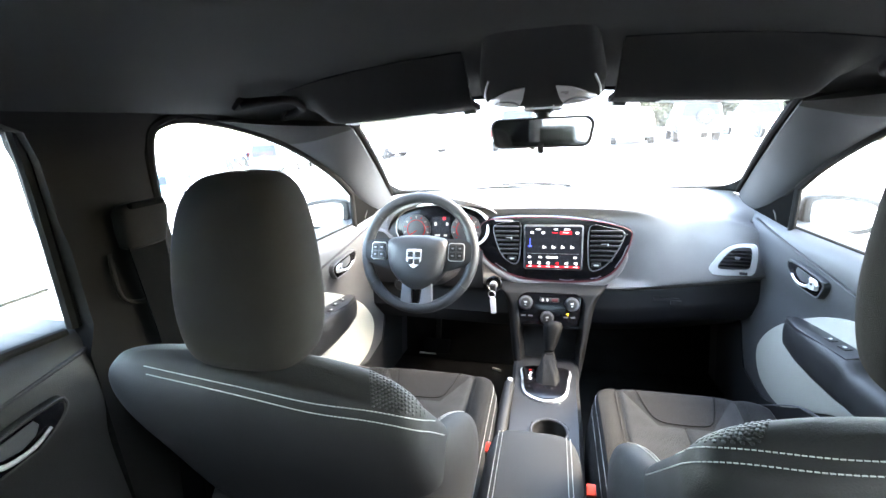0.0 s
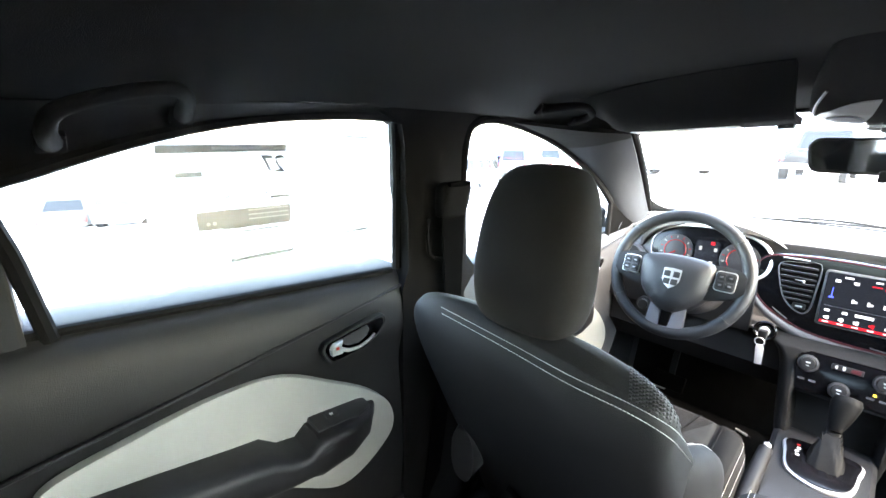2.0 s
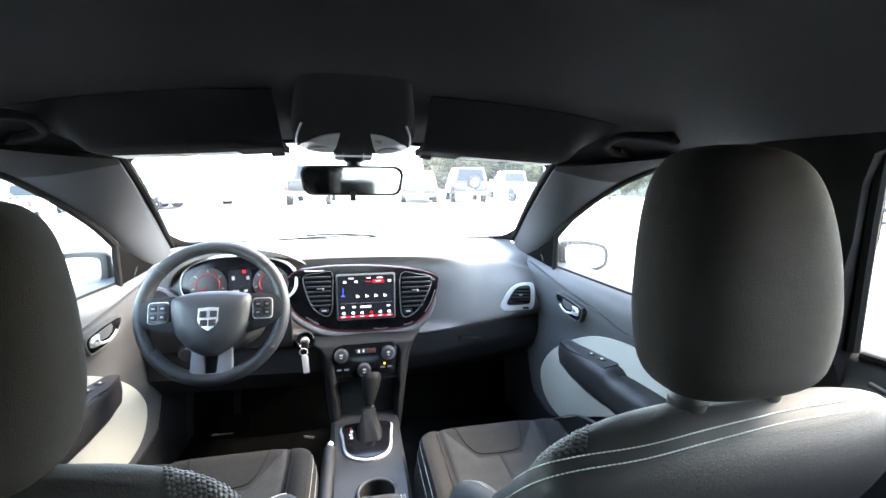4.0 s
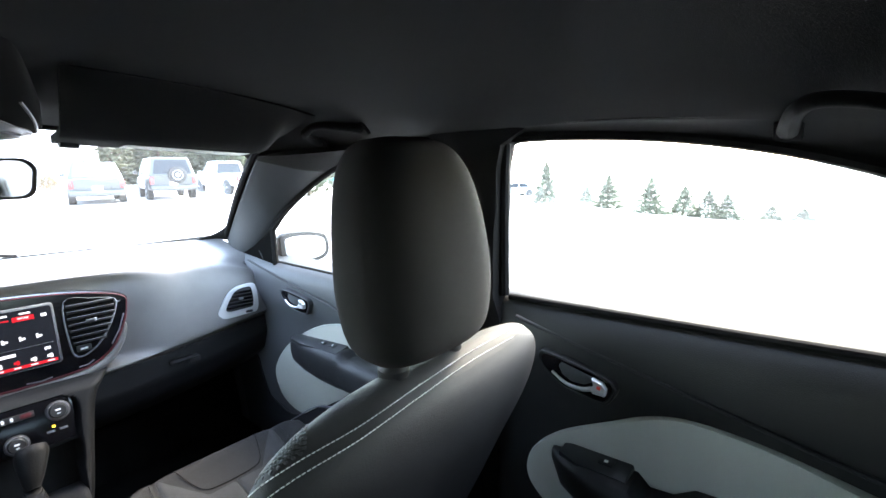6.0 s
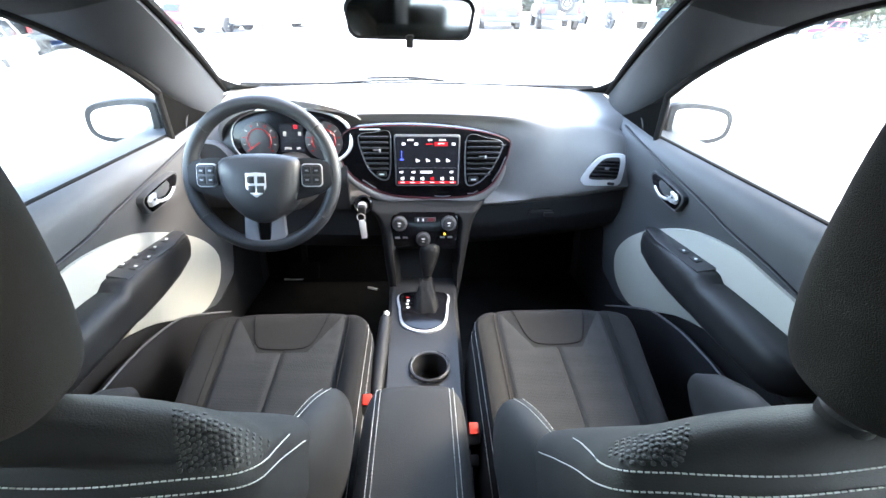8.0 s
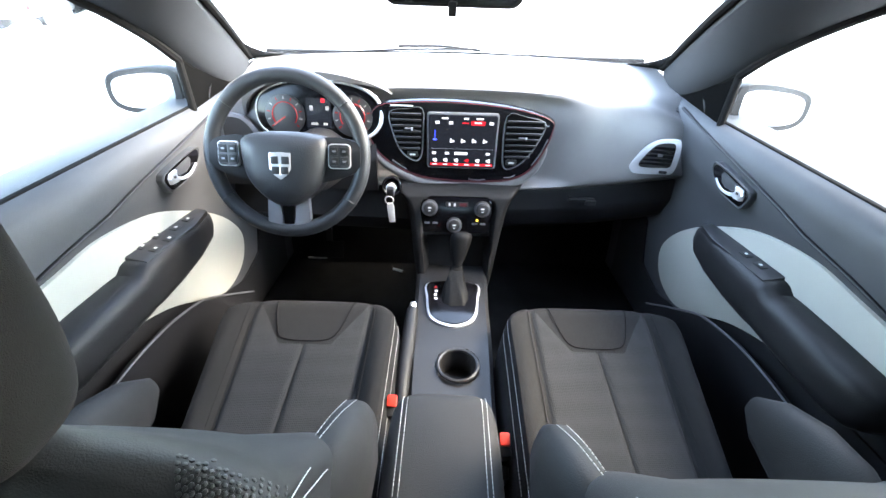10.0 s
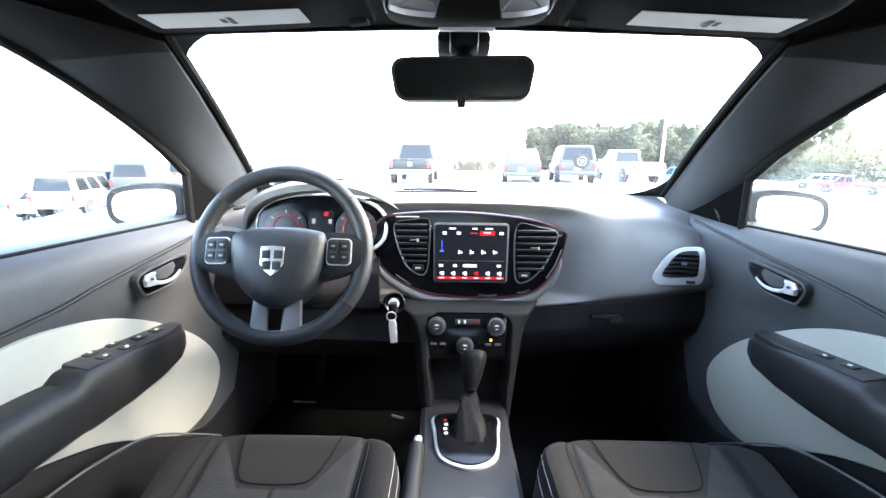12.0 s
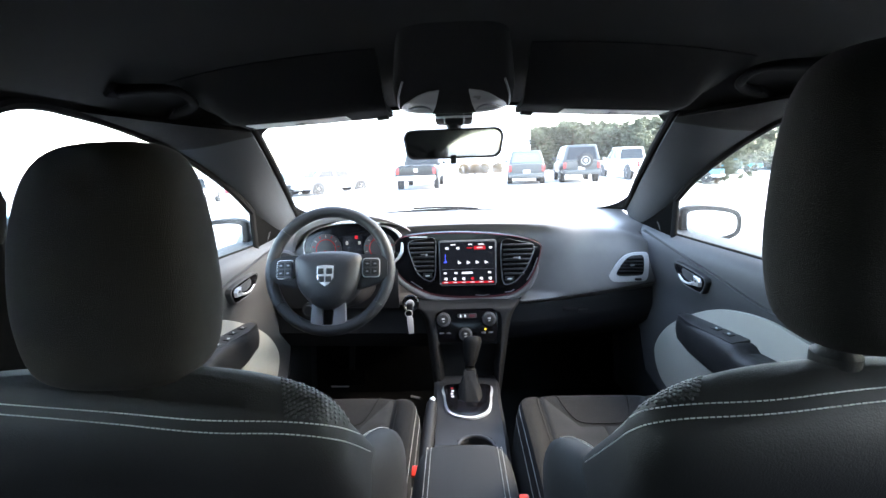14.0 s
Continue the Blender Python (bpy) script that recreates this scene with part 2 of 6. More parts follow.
def sheet(name, fn, nu, nv, mat, parent=None, thick=0.0, label="", away=None):
    """A curved skin fn(u, v); thick: closed on its far side by that much along away."""
    verts = [Vector(fn(i / nu, j / nv)) for i in range(nu + 1) for j in range(nv + 1)]
    w = nv + 1
    faces = [(i * w + j, (i + 1) * w + j, (i + 1) * w + j + 1, i * w + j + 1) for i in range(nu) for j in range(nv)]
    if thick:
        k = len(verts)
        back = Vector(away) * thick
        verts += [v + back for v in verts]
        faces += [tuple(k + q for q in reversed(f)) for f in faces]
        rim = [i * w for i in range(nu + 1)] + [nu * w + j for j in range(1, w)] + [i * w + nv for i in range(nu - 1, -1, -1)] + [j for j in range(nv - 1, 0, -1)]
        for a, b in zip(rim, rim[1:] + rim[:1]):
            faces.append((a, b, k + b, k + a))
    bm = bmesh.new()
    me = mesh_of(name, verts, faces)
    bm.from_mesh(me)
    bpy.data.meshes.remove(me)
    return part(name, bm, mat, parent, label)


def loft(name, rings, mat, parent=None, label="", caps=True):
    n = len(rings[0])
    verts = [v for r in rings for v in r]
    faces = []
    for i in range(len(rings) - 1):
        for k in range(n):
            q = (k + 1) % n
            faces.append((i * n + k, i * n + q, (i + 1) * n + q, (i + 1) * n + k))
    if caps:
        faces.append(tuple(range(n - 1, -1, -1)))
        faces.append(tuple((len(rings) - 1) * n + k for k in range(n)))
    bm = bmesh.new()
    me = mesh_of(name, verts, faces)
    bm.from_mesh(me)
    bpy.data.meshes.remove(me)
    return part(name, bm, mat, parent, label)


def lathe_bm(profile, m=Matrix(), n=24):
    """profile: (radius, height) pairs round z."""
    bm = bmesh.new()
    rows = []
    for r, h in profile:
        rows.append([bm.verts.new((r * math.cos(2 * math.pi * k / n), r * math.sin(2 * math.pi * k / n), h)) for k in range(n)])
    for a, b in zip(rows, rows[1:]):
        for k in range(n):
            bm.faces.new((a[k], a[(k + 1) % n], b[(k + 1) % n], b[k]))
    bm.faces.new(rows[0][::-1])
    bm.faces.new(rows[-1])
    bmesh.ops.transform(bm, matrix=m, verts=bm.verts[:])
    return bm


def lathe(name, profile, m, mat, parent=None, n=24, label=""):
    return part(name, lathe_bm(profile, m, n), mat, parent, label)


def oval(cx, cy, rx, ry, power=2.6, n=28):
    """Points of a rounded-square outline."""
    out = []
    for k in range(n):
        a = 2 * math.pi * k / n
        c, s = math.cos(a), math.sin(a)
        out.append((cx + rx * math.copysign(abs(c) ** (2 / power), c), cy + ry * math.copysign(abs(s) ** (2 / power), s)))
    return out


def lerp(a, b, t):
    return a + (b - a) * t


def curve_at(keys, t):
    """Piecewise linear, then eased, value through (t, value) pairs."""
    if t <= keys[0][0]:
        return keys[0][1]
    for (t0, a), (t1, b) in zip(keys, keys[1:]):
        if t <= t1:
            k = (t - t0) / (t1 - t0)
            k = k * k * (3 - 2 * k)
            return a + (b - a) * k
    return keys[-1][1]


def flow(keys, t):
    """A smooth curve through (t, value) pairs without flat spots."""
    n = len(keys)
    if t <= keys[0][0]:
        return keys[0][1]
    for i in range(n - 1):
        t0, a = keys[i]
        t1, b = keys[i + 1]
        if t <= t1:
            h = t1 - t0
            m0 = (b - keys[i - 1][1]) / (t1 - keys[i - 1][0]) if i else (b - a) / h
            m1 = (keys[i + 2][1] - a) / (keys[i + 2][0] - t0) if i < n - 2 else (b - a) / h
            k = (t - t0) / h
            return (2 * k ** 3 - 3 * k * k + 1) * a + (k ** 3 - 2 * k * k + k) * h * m0 + (3 * k * k - 2 * k ** 3) * b + (k ** 3 - k * k) * h * m1
    return keys[-1][1]


def facing(at, normal, up=(0, 0, 1)):
    """A pose whose z is the normal and whose y is nearest to up."""
    z = Vector(normal).normalized()
    x = Vector(up).cross(z).normalized()
    y = z.cross(x)
    m = Matrix((x, y, z)).transposed().to_4x4()
    m.translation = at
    return m


# ================= cabin shell =================
floor = thing("floor", "black carpeted car floor in deep shade", "floor", kind="structure")
box("floor_pan", (1.5, 3.0, 0.05), (0, 0.75, 0.235), CARPET, floor, 0.0)
box("footwell_wall", (1.5, 0.05, 0.65), (0, 2.02, 0.55), CARPET, floor, 0.0, rot=(-25, 0, 0))
for s in (-1, 1):
    box("kick_panel", (0.03, 0.75, 0.72), (s * 0.700, 1.98, 0.57), CARPET, floor, 0.0)
    box("side_board", (0.03, 2.6, 0.34), (s * 0.775, 0.5, 0.40), CARPET, floor, 0.0)
box("bulkhead", (1.44, 0.03, 0.74), (0, 2.30, 0.57), CARPET, floor, 0.0)
box("rocker_sill", (0.10, 2.9, 0.2), (-0.72, 0.75, 0.33), PLASTIC, floor, 0.01)
box("rocker_sill", (0.10, 2.9, 0.2), (0.72, 0.75, 0.33), PLASTIC, floor, 0.01)


def roof_z(x, y):
    zc = curve_at(((-0.9, 1.33), (-0.2, 1.40), (0.6, 1.405), (1.0, 1.375), (1.25, 1.335), (1.42, 1.318)), y)
    ze = curve_at(((-0.9, 1.12), (-0.4, 1.22), (0.15, 1.265), (0.6, 1.288), (1.0, 1.288), (1.2, 1.258), (1.30, 1.235)), y)
    k = min(abs(x) / 0.62, 1.0)
    return zc + (ze - zc) * k ** lerp(3.2, 2.0, min(max((y - 0.9) / 0.4, 0.0), 1.0))


def roof_front(x):
    return 1.43 - 0.13 * (x / 0.5) ** 2


def roof_point(u, v):
    x = (u * 2 - 1) * 0.63
    y = lerp(-0.85, roof_front(x), v)
    return (x, y, roof_z(x, y))


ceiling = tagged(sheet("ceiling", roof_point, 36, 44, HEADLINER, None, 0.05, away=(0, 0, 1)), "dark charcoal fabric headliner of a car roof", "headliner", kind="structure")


def mirrored(points, side):
    return [(side * x, y, z) for x, y, z in points]


# windshield and its pillars
def shield_point(u, v):
    x0 = (u * 2 - 1)
    top = Vector((x0 * 0.49, roof_front(x0 * 0.49), roof_z(x0 * 0.49, roof_front(x0 * 0.49)) + 0.004))
    low = Vector((x0 * 0.655, 2.26 - 0.28 * x0 * x0, 0.952 + 0.018 * x0 * x0))
    p = top.lerp(low, v)
    p.z += 0.02 * math.sin(math.pi * v)
    return p


windshield = thing("window_1", "wide curved clear windshield of the car", "windshield", kind="structure")
glass = sheet("pane", shield_point, 20, 10, SHIELD_PANE, windshield)
glass.visible_shadow = False
tube("rubber_seal", [Vector(shield_point(u / 24, 0)) + Vector((0, -0.004, -0.006)) for u in range(25)], 0.006, RUBBER, windshield)
tube("cowl_strip", [Vector(shield_point(u / 24, 1)) + Vector((0, 0.0, -0.002)) for u in range(25)], 0.004, RUBBER, windshield)
for s in (0, 1):
    tube("rubber_seal", [Vector(shield_point(s, v / 16)) for v in range(17)], 0.010, RUBBER, windshield)

for s in (0, 1):
    cs = 1 - 2 * s
    arc = [(0.10 * (1 - math.sin(a * math.pi / 16)), 0.16 * (1 - math.cos(a * math.pi / 16))) for a in range(9)]
    gus = [Vector(shield_point(s + cs * -0.05, -0.06))] + [Vector(shield_point(s + cs * u, v)) + Vector((0, -0.004, -0.004)) for u, v in arc]
    place("corner_gusset", mesh_of("corner_gusset", gus, [(0, k, k + 1) for k in range(1, len(gus) - 1)]), PILLAR, windshield)
for s in (0, 1):
    cs = 1 - 2 * s
    arc = [(0.075 * (1 - math.sin(a * math.pi / 16)), 1 - 0.24 * (1 - math.cos(a * math.pi / 16))) for a in range(9)]
    gus = [Vector(shield_point(s + cs * -0.012, 1.02))] + [Vector(shield_point(s + cs * u, v)) + Vector((0, -0.004, 0.004)) for u, v in arc]
    place("corner_gusset", mesh_of("corner_gusset", gus, [(0, k, k + 1) for k in range(1, len(gus) - 1)]), PILLAR, windshield)
wipe = thing("wiper", "thin black windshield wiper at rest", "wiper")
tube("blade", smooth_line([(-0.50, 2.22, 0.942), (-0.2, 2.30, 0.950), (0.08, 2.33, 0.952)], 5), 0.004, RUBBER, wipe)
tube("arm", smooth_line([(0.10, 2.36, 0.942), (-0.05, 2.34, 0.958), (-0.22, 2.315, 0.958)], 4), 0.005, RUBBER, wipe)
wipe2 = thing("wiper", "thin black windshield wiper at rest", "wiper")
tube("blade", smooth_line([(0.28, 2.28, 0.945), (0.45, 2.20, 0.944), (0.58, 2.11, 0.940)], 5), 0.004, RUBBER, wipe2)
PILLAR_IN = [(0.492, 1.302, 1.256), (0.525, 1.435, 1.205), (0.560, 1.57, 1.148), (0.594, 1.71, 1.090), (0.627, 1.845, 1.030), (0.657, 1.98, 0.965)]
PILLAR_OUT = [(0.668, 1.02, 1.279), (0.656, 1.19, 1.240), (0.646, 1.33, 1.184), (0.637, 1.465, 1.109), (0.634, 1.61, 1.014), (0.645, 1.77, 0.925)]


def pillar(side):
    name = "a_pillar"
    p = thing(name, "slanted charcoal windshield pillar with soft trim", "pillar", kind="structure")
    a, b = smooth_line(mirrored(PILLAR_IN, side), 8), smooth_line(mirrored(PILLAR_OUT, side), 8)

    def skin(u, v):
        i = min(int(u * (len(a) - 1)), len(a) - 2)
        k = u * (len(a) - 1) - i
        q = a[i].lerp(a[i + 1], k).lerp(b[i].lerp(b[i + 1], k), v)
        bulge = math.sin(math.pi * v) ** 0.8 * 0.036
        return q + Vector((-side * 0.5, -0.7, -0.15)).normalized() * bulge
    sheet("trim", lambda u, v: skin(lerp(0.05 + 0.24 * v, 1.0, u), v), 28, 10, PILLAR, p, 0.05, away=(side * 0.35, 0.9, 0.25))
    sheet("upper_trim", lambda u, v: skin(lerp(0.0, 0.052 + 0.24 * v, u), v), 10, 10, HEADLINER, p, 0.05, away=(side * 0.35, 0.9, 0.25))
    tube("rubber_seal", [q + Vector((side * 0.004, 0.004, 0)) for q in b], 0.007, RUBBER, p)
    # sail panel in the corner of the door window
    o = [(1.555, 0.88), (1.555, 1.045), (1.60, 1.015), (1.86, 0.94), (1.95, 0.85)]
    m = Matrix(((0, 0, side, side * 0.630), (1, 0, 0, 0), (0, 1, 0, 0), (0, 0, 0, 1)))
    plate("sail_panel", o, 0.010, m, SAIL, p, 0.006)
    tube("window_channel", mirrored([(0.634, 1.555, 0.91), (0.634, 1.555, 1.040)], side), 0.009, RUBBER, p)
    return p


for s in (-1, 1):
    pillar(s)

# ================= doors =================
FRONT_INSERT = [(0.885, 0.780), (0.97, 0.812), (1.05, 0.823), (1.15, 0.829), (1.28, 0.801), (1.40, 0.740), (1.49, 0.670), (1.54, 0.595), (1.528, 0.535), (1.48, 0.497), (1.40, 0.490), (1.31, 0.54), (1.19, 0.61), (0.93, 0.70)]
REAR_INSERT = [(0.122, 0.815), (0.23, 0.842), (0.329, 0.857), (0.423, 0.85), (0.521, 0.797), (0.606, 0.742), (0.655, 0.68), (0.642, 0.615), (0.531, 0.565), (0.399, 0.64), (0.249, 0.7), (0.127, 0.76)]


def panel_x(y, z, base):
    """How far the inner skin of a door stands from the middle of the car."""
    k = curve_at(((0.30, 0.015), (0.55, 0.0), (0.75, 0.012), (0.84, -0.004), (0.895, 0.0), (0.92, 0.012), (0.947, 0.048)), z - (0.03 if base > 0.665 else 0.0))
    return base + k


def door(side, front):
    base, taper = (0.648, 0.070) if front else (0.672, 0.0)
    fwd = 0.04 if side > 0 else 0.0
    y0, y1 = (0.86, 1.86) if front else (-0.15, 0.712 + fwd)
    zt = 0.929 if front else 0.966
    word = "front" if front else "rear"
    d = thing("door_%d" % (1 + (side > 0) + 2 * (not front)), "charcoal %s car door with a light grey insert and padded armrest" % word, "car door", "car doors", "structure", at=(side * (base + 0.03), (y0 + y1) / 2, 0.3))
    inv = d.matrix_basis.inverted()

    def b_at(y):
        """The front doors draw in towards the windshield."""
        return base - taper * (y - 0.9)

    def add(ob):
        ob.matrix_parent_inverse = inv
        return ob

    def sill(y):
        return zt + (0.0 if front else max(0.0, 0.67 - y) * 0.052)

    def skin(u, v):
        y = lerp(y0, y1, u)
        z = lerp(0.30, sill(y) + 0.012, v)
        return (side * panel_x(y, z - (sill(y) - zt), b_at(y)), y, z)
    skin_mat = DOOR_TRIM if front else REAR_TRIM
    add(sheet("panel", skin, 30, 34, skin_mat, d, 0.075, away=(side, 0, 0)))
    # crease that runs up towards the windshield
    if front:
        cr = [(y, z) for y, z in ((0.87, 0.800), (1.05, 0.838), (1.18, 0.853), (1.25, 0.866), (1.345, 0.881), (1.44, 0.895), (1.57, 0.912), (1.70, 0.928))]
    else:
        cr = [(-0.08, 0.815), (0.117, 0.847), (0.343, 0.886), (0.7, 0.944)]
    add(tube("crease", smooth_line([(side * (panel_x(y, z, b_at(y)) - 0.001), y, z) for y, z in cr], 6), 0.005, PLASTIC, d, flat=0.7))
    out = smooth_line([(y, z, 0) for y, z in (FRONT_INSERT if front else REAR_INSERT)], 9, True)
    m = Matrix(((-side * taper, 0, -side, side * (b_at(0.0) + 0.006)), (1, 0, 0, 0), (0, 1, 0, 0), (0, 0, 0, 1)))
    add(plate("insert", [(p.x, p.y) for p in out], 0.016, m, VINYL_LIGHT, d, 0.006, "light grey vinyl insert"))
    # armrest: a tapered padded body
    if front:
        spine = [(0.900, 0.712, 0.012, 0.016), (0.907, 0.712, 0.030, 0.030), (0.922, 0.713, 0.040, 0.040), (0.95, 0.714, 0.045, 0.044), (1.04, 0.715, 0.046, 0.043), (1.110, 0.714, 0.045, 0.042), (1.135, 0.713, 0.044, 0.041), (1.150, 0.716, 0.043, 0.048), (1.160, 0.7165, 0.043, 0.0495), (1.23, 0.714, 0.041, 0.048), (1.31, 0.711, 0.036, 0.043), (1.38, 0.708, 0.027, 0.034), (1.415, 0.706, 0.016, 0.022), (1.434, 0.705, 0.006, 0.008)]
    else:
        spine = [(0.08, 0.765, 0.04, 0.03), (0.23, 0.742, 0.048, 0.034), (0.333, 0.724, 0.05, 0.037), (0.376, 0.718, 0.05, 0.038), (0.404, 0.706, 0.05, 0.028), (0.437, 0.702, 0.05, 0.026), (0.456, 0.705, 0.049, 0.04), (0.521, 0.704, 0.045, 0.038), (0.568, 0.706, 0.034, 0.027), (0.602, 0.713, 0.012, 0.012)]
    rings = []
    for y, z, rx, rz in spine:
        cx = side * (b_at(y) - rx * 0.55)
        rings.append([Vector((px, y, pz)) for px, pz in oval(cx, z, rx, rz, 3.6, 36)])
    arm = add(loft("armrest", rings, ARM_SKIN, d))
    # switch plate with its buttons
    if front:
        sy0, sy1, sz = 1.165, 1.395, 0.7535
    else:
        sy0, sy1, sz = 0.462, 0.580, 0.740
    tilt = -5 if front else -5
    cy = (sy0 + sy1) / 2
    mplate = pose(side * (b_at(cy) - 0.024), cy, sz, tilt, -side * 8, side * math.degrees(taper))
    ol = [(-0.026, -0.5 * (sy1 - sy0)), (0.026, -0.5 * (sy1 - sy0)), (0.026, 0.2 * (sy1 - sy0)), (0.012, 0.5 * (sy1 - sy0)), (-0.012, 0.5 * (sy1 - sy0)), (-0.026, 0.2 * (sy1 - sy0))]
    add(plate("switch_plate", ol, 0.014, mplate @ pose(0, 0, -0.008), BUTTON, d, 0.004))
    n = 4 if (front and side < 0) else (2 if front else 1)
    for i in range(n):
        for j in range(2 if n == 4 and i < 2 else 1):
            bx = (j - 0.5) * 0.026 if (n == 4 and i < 2) else 0.0
            by = -0.07 + i * 0.043 if front else -0.02
            q = add(part("switch", box_bm((0.015, 0.024, 0.004), mplate @ pose(bx, by, 0.0060), 0.0015), BUTTON, d))
            add(part("switch_mark", box_bm((0.005, 0.006, 0.001), mplate @ pose(bx, by, 0.0083), 0.0), MARK, d))
    # inner handle: bezel, cup and chrome lever
    hy, hz, slope = (1.388, 0.851, 0) if front else (0.566, 0.872, 3)
    mh = Matrix(((-side * taper, 0, -side, side * (b_at(hy) - 0.010)), (1, 0, 0, hy), (0, 1, 0, hz), (0, 0, 0, 1))) @ pose(0, 0, 0, 0, 0, slope)
    bez = [(-0.070, 0.000), (-0.066, 0.011), (-0.055, 0.017), (0.0, 0.025), (0.058, 0.029), (0.070, 0.025), (0.070, 0.012), (0.054, -0.005), (0.026, -0.021), (0.012, -0.025), (-0.046, -0.029), (-0.060, -0.023)]
    ring_b = [(p.x, p.y) for p in smooth_line([(x, y, 0) for x, y in bez], 4, True)]
    add(part("handle_bezel", plate_bm(ring_b, -0.03, mh @ pose(0, 0, 0.006), 0.0), skin_mat, d))
    add(tube("bezel_rim", [mh @ Vector((x * 0.97, y * 0.95, 0.006)) for x, y in ring_b], 0.0022, skin_mat, d, True))
    add(part("handle_cup", plate_bm([(x * 0.90, y * 0.84) for x, y in ring_b], 0.002, mh @ pose(0, 0, 0.0055), 0.001), PIANO, d))
    add(part("cup_flap", plate_bm([(-0.030, 0.014), (0.026, 0.021), (0.030, 0.012), (0.022, 0.0), (0.004, -0.007), (-0.018, -0.004), (-0.030, 0.004)], 0.002, mh @ pose(0, 0, 0.0072), 0.001), DOOR_TRIM, d))
    lever = [mh @ Vector(p) for p in smooth_line([(-0.032, -0.005, 0.011), (-0.018, -0.011, 0.013), (0.003, -0.012, 0.014), (0.022, -0.008, 0.013), (0.040, -0.001, 0.010)], 5)]
    k = len(lever)
    add(tube("handle", lever, [0.0040 - 0.0017 * i / (k - 1) for i in range(k)], CHROME, d, flat=1.1, label="curved chrome pull handle"))
    add(part("lock_knob", plate_bm([(-0.012, -0.010), (0.008, -0.012), (0.012, -0.004), (0.008, 0.004), (0.012, 0.013), (-0.006, 0.011), (-0.013, 0.002)], 0.010, mh @ pose(-0.043, 0.001, 0.007), 0.003), CHROME, d))
    add(part("lock_mark", box_bm((0.006, 0.005, 0.002), mh @ pose(-0.045, 0.004, 0.0175), 0.0), BUCKLE_RED if not front else BUTTON, d))
    # map pocket with its light edge
    if front:
        pe = [(0.92, 0.60), (1.05, 0.612), (1.16, 0.605), (1.27, 0.575), (1.38, 0.50), (1.46, 0.44)]

        def lower(u, v):
            y = lerp(0.865, 1.795, u)
            zt_ = curve_at(((0.86, 0.640), (1.10, 0.632), (1.25, 0.59), (1.42, 0.472), (1.50, 0.45), (1.60, 0.47), (1.66, 0.60), (1.80, 0.80)), y)
            z = lerp(0.302, zt_, v)
            return (side * (panel_x(y, z, b_at(y)) - 0.004), y, z)
        add(sheet("lower_panel", lower, 40, 12, PLASTIC, d, 0.01, away=(side, 0, 0)))

        def pocket(u, v):
            i = min(int(u * (len(pe) - 1)), len(pe) - 2)
            kk = u * (len(pe) - 1) - i
            y, z = lerp(pe[i][0], pe[i + 1][0], kk), lerp(pe[i][1], pe[i + 1][1], kk)
            return (side * (b_at(y) - 0.045 + 0.05 * v * v), y, lerp(z, 0.30, v))
        add(sheet("map_pocket", pocket, 20, 8, PLASTIC, d, 0.012, away=(side, 0, 0)))
        add(tube("pocket_edge", smooth_line([(side * (b_at(y) - 0.046), y, z + 0.003) for y, z in pe], 5), 0.0020, GREY_METAL, d))
    # outer belt seal and the glass
    if front:
        edge = [(0.690, 0.90, 0.934), (0.644, 1.555, 0.934)]
        top = [(0.676, 0.868, 1.05), (0.676, 0.876, 1.225), (0.674, 0.915, 1.275), (0.668, 1.02, 1.279), (0.656, 1.19, 1.240), (0.646, 1.33, 1.184), (0.637, 1.465, 1.109), (0.634, 1.555, 1.043)]
    else:
        edge = [(0.708, -0.033, 1.010), (0.708, 0.343, 0.989), (0.708, 0.691 + fwd, 0.970)]
        top = [(0.7, 0.7 + fwd, 0.975), (0.7, 0.702 + fwd, 1.25), (0.7, 0.677 + fwd, 1.276), (0.7, 0.484 + fwd * 0.5, 1.27), (0.7, 0.324, 1.243), (0.7, 0.183, 1.198), (0.7, 0.134, 1.172), (0.702, 0.147, 1.09), (0.704, 0.162, 0.99)]
    add(tube("belt_seal", mirrored(edge, side), 0.007, RUBBER, d))
    add(tube("window_seal", smooth_line(mirrored(top, side), 6), 0.010, RUBBER, d))
    if front:
        poly = [(0.865, 0.9)] + [(y, z) for _, y, z in top] + [(1.555, 0.9)]
    else:
        poly = [(0.162, 0.98)] + [(0.704 + fwd, 0.96)] + [(y, z) for _, y, z in top[1:]]
    mg = Matrix(((-side * taper, 0, side, side * (0.690 + 0.9 * taper if front else 0.712)), (1, 0, 0, 0), (0, 1, 0, 0), (0, 0, 0, 1)))
    g = add(part("window_pane", plate_bm(poly, 0.004, mg), PANE, d))
    g.visible_shadow = False
    return d


for s in (-1, 1):
    for f in (True, False):
        door(s, f)

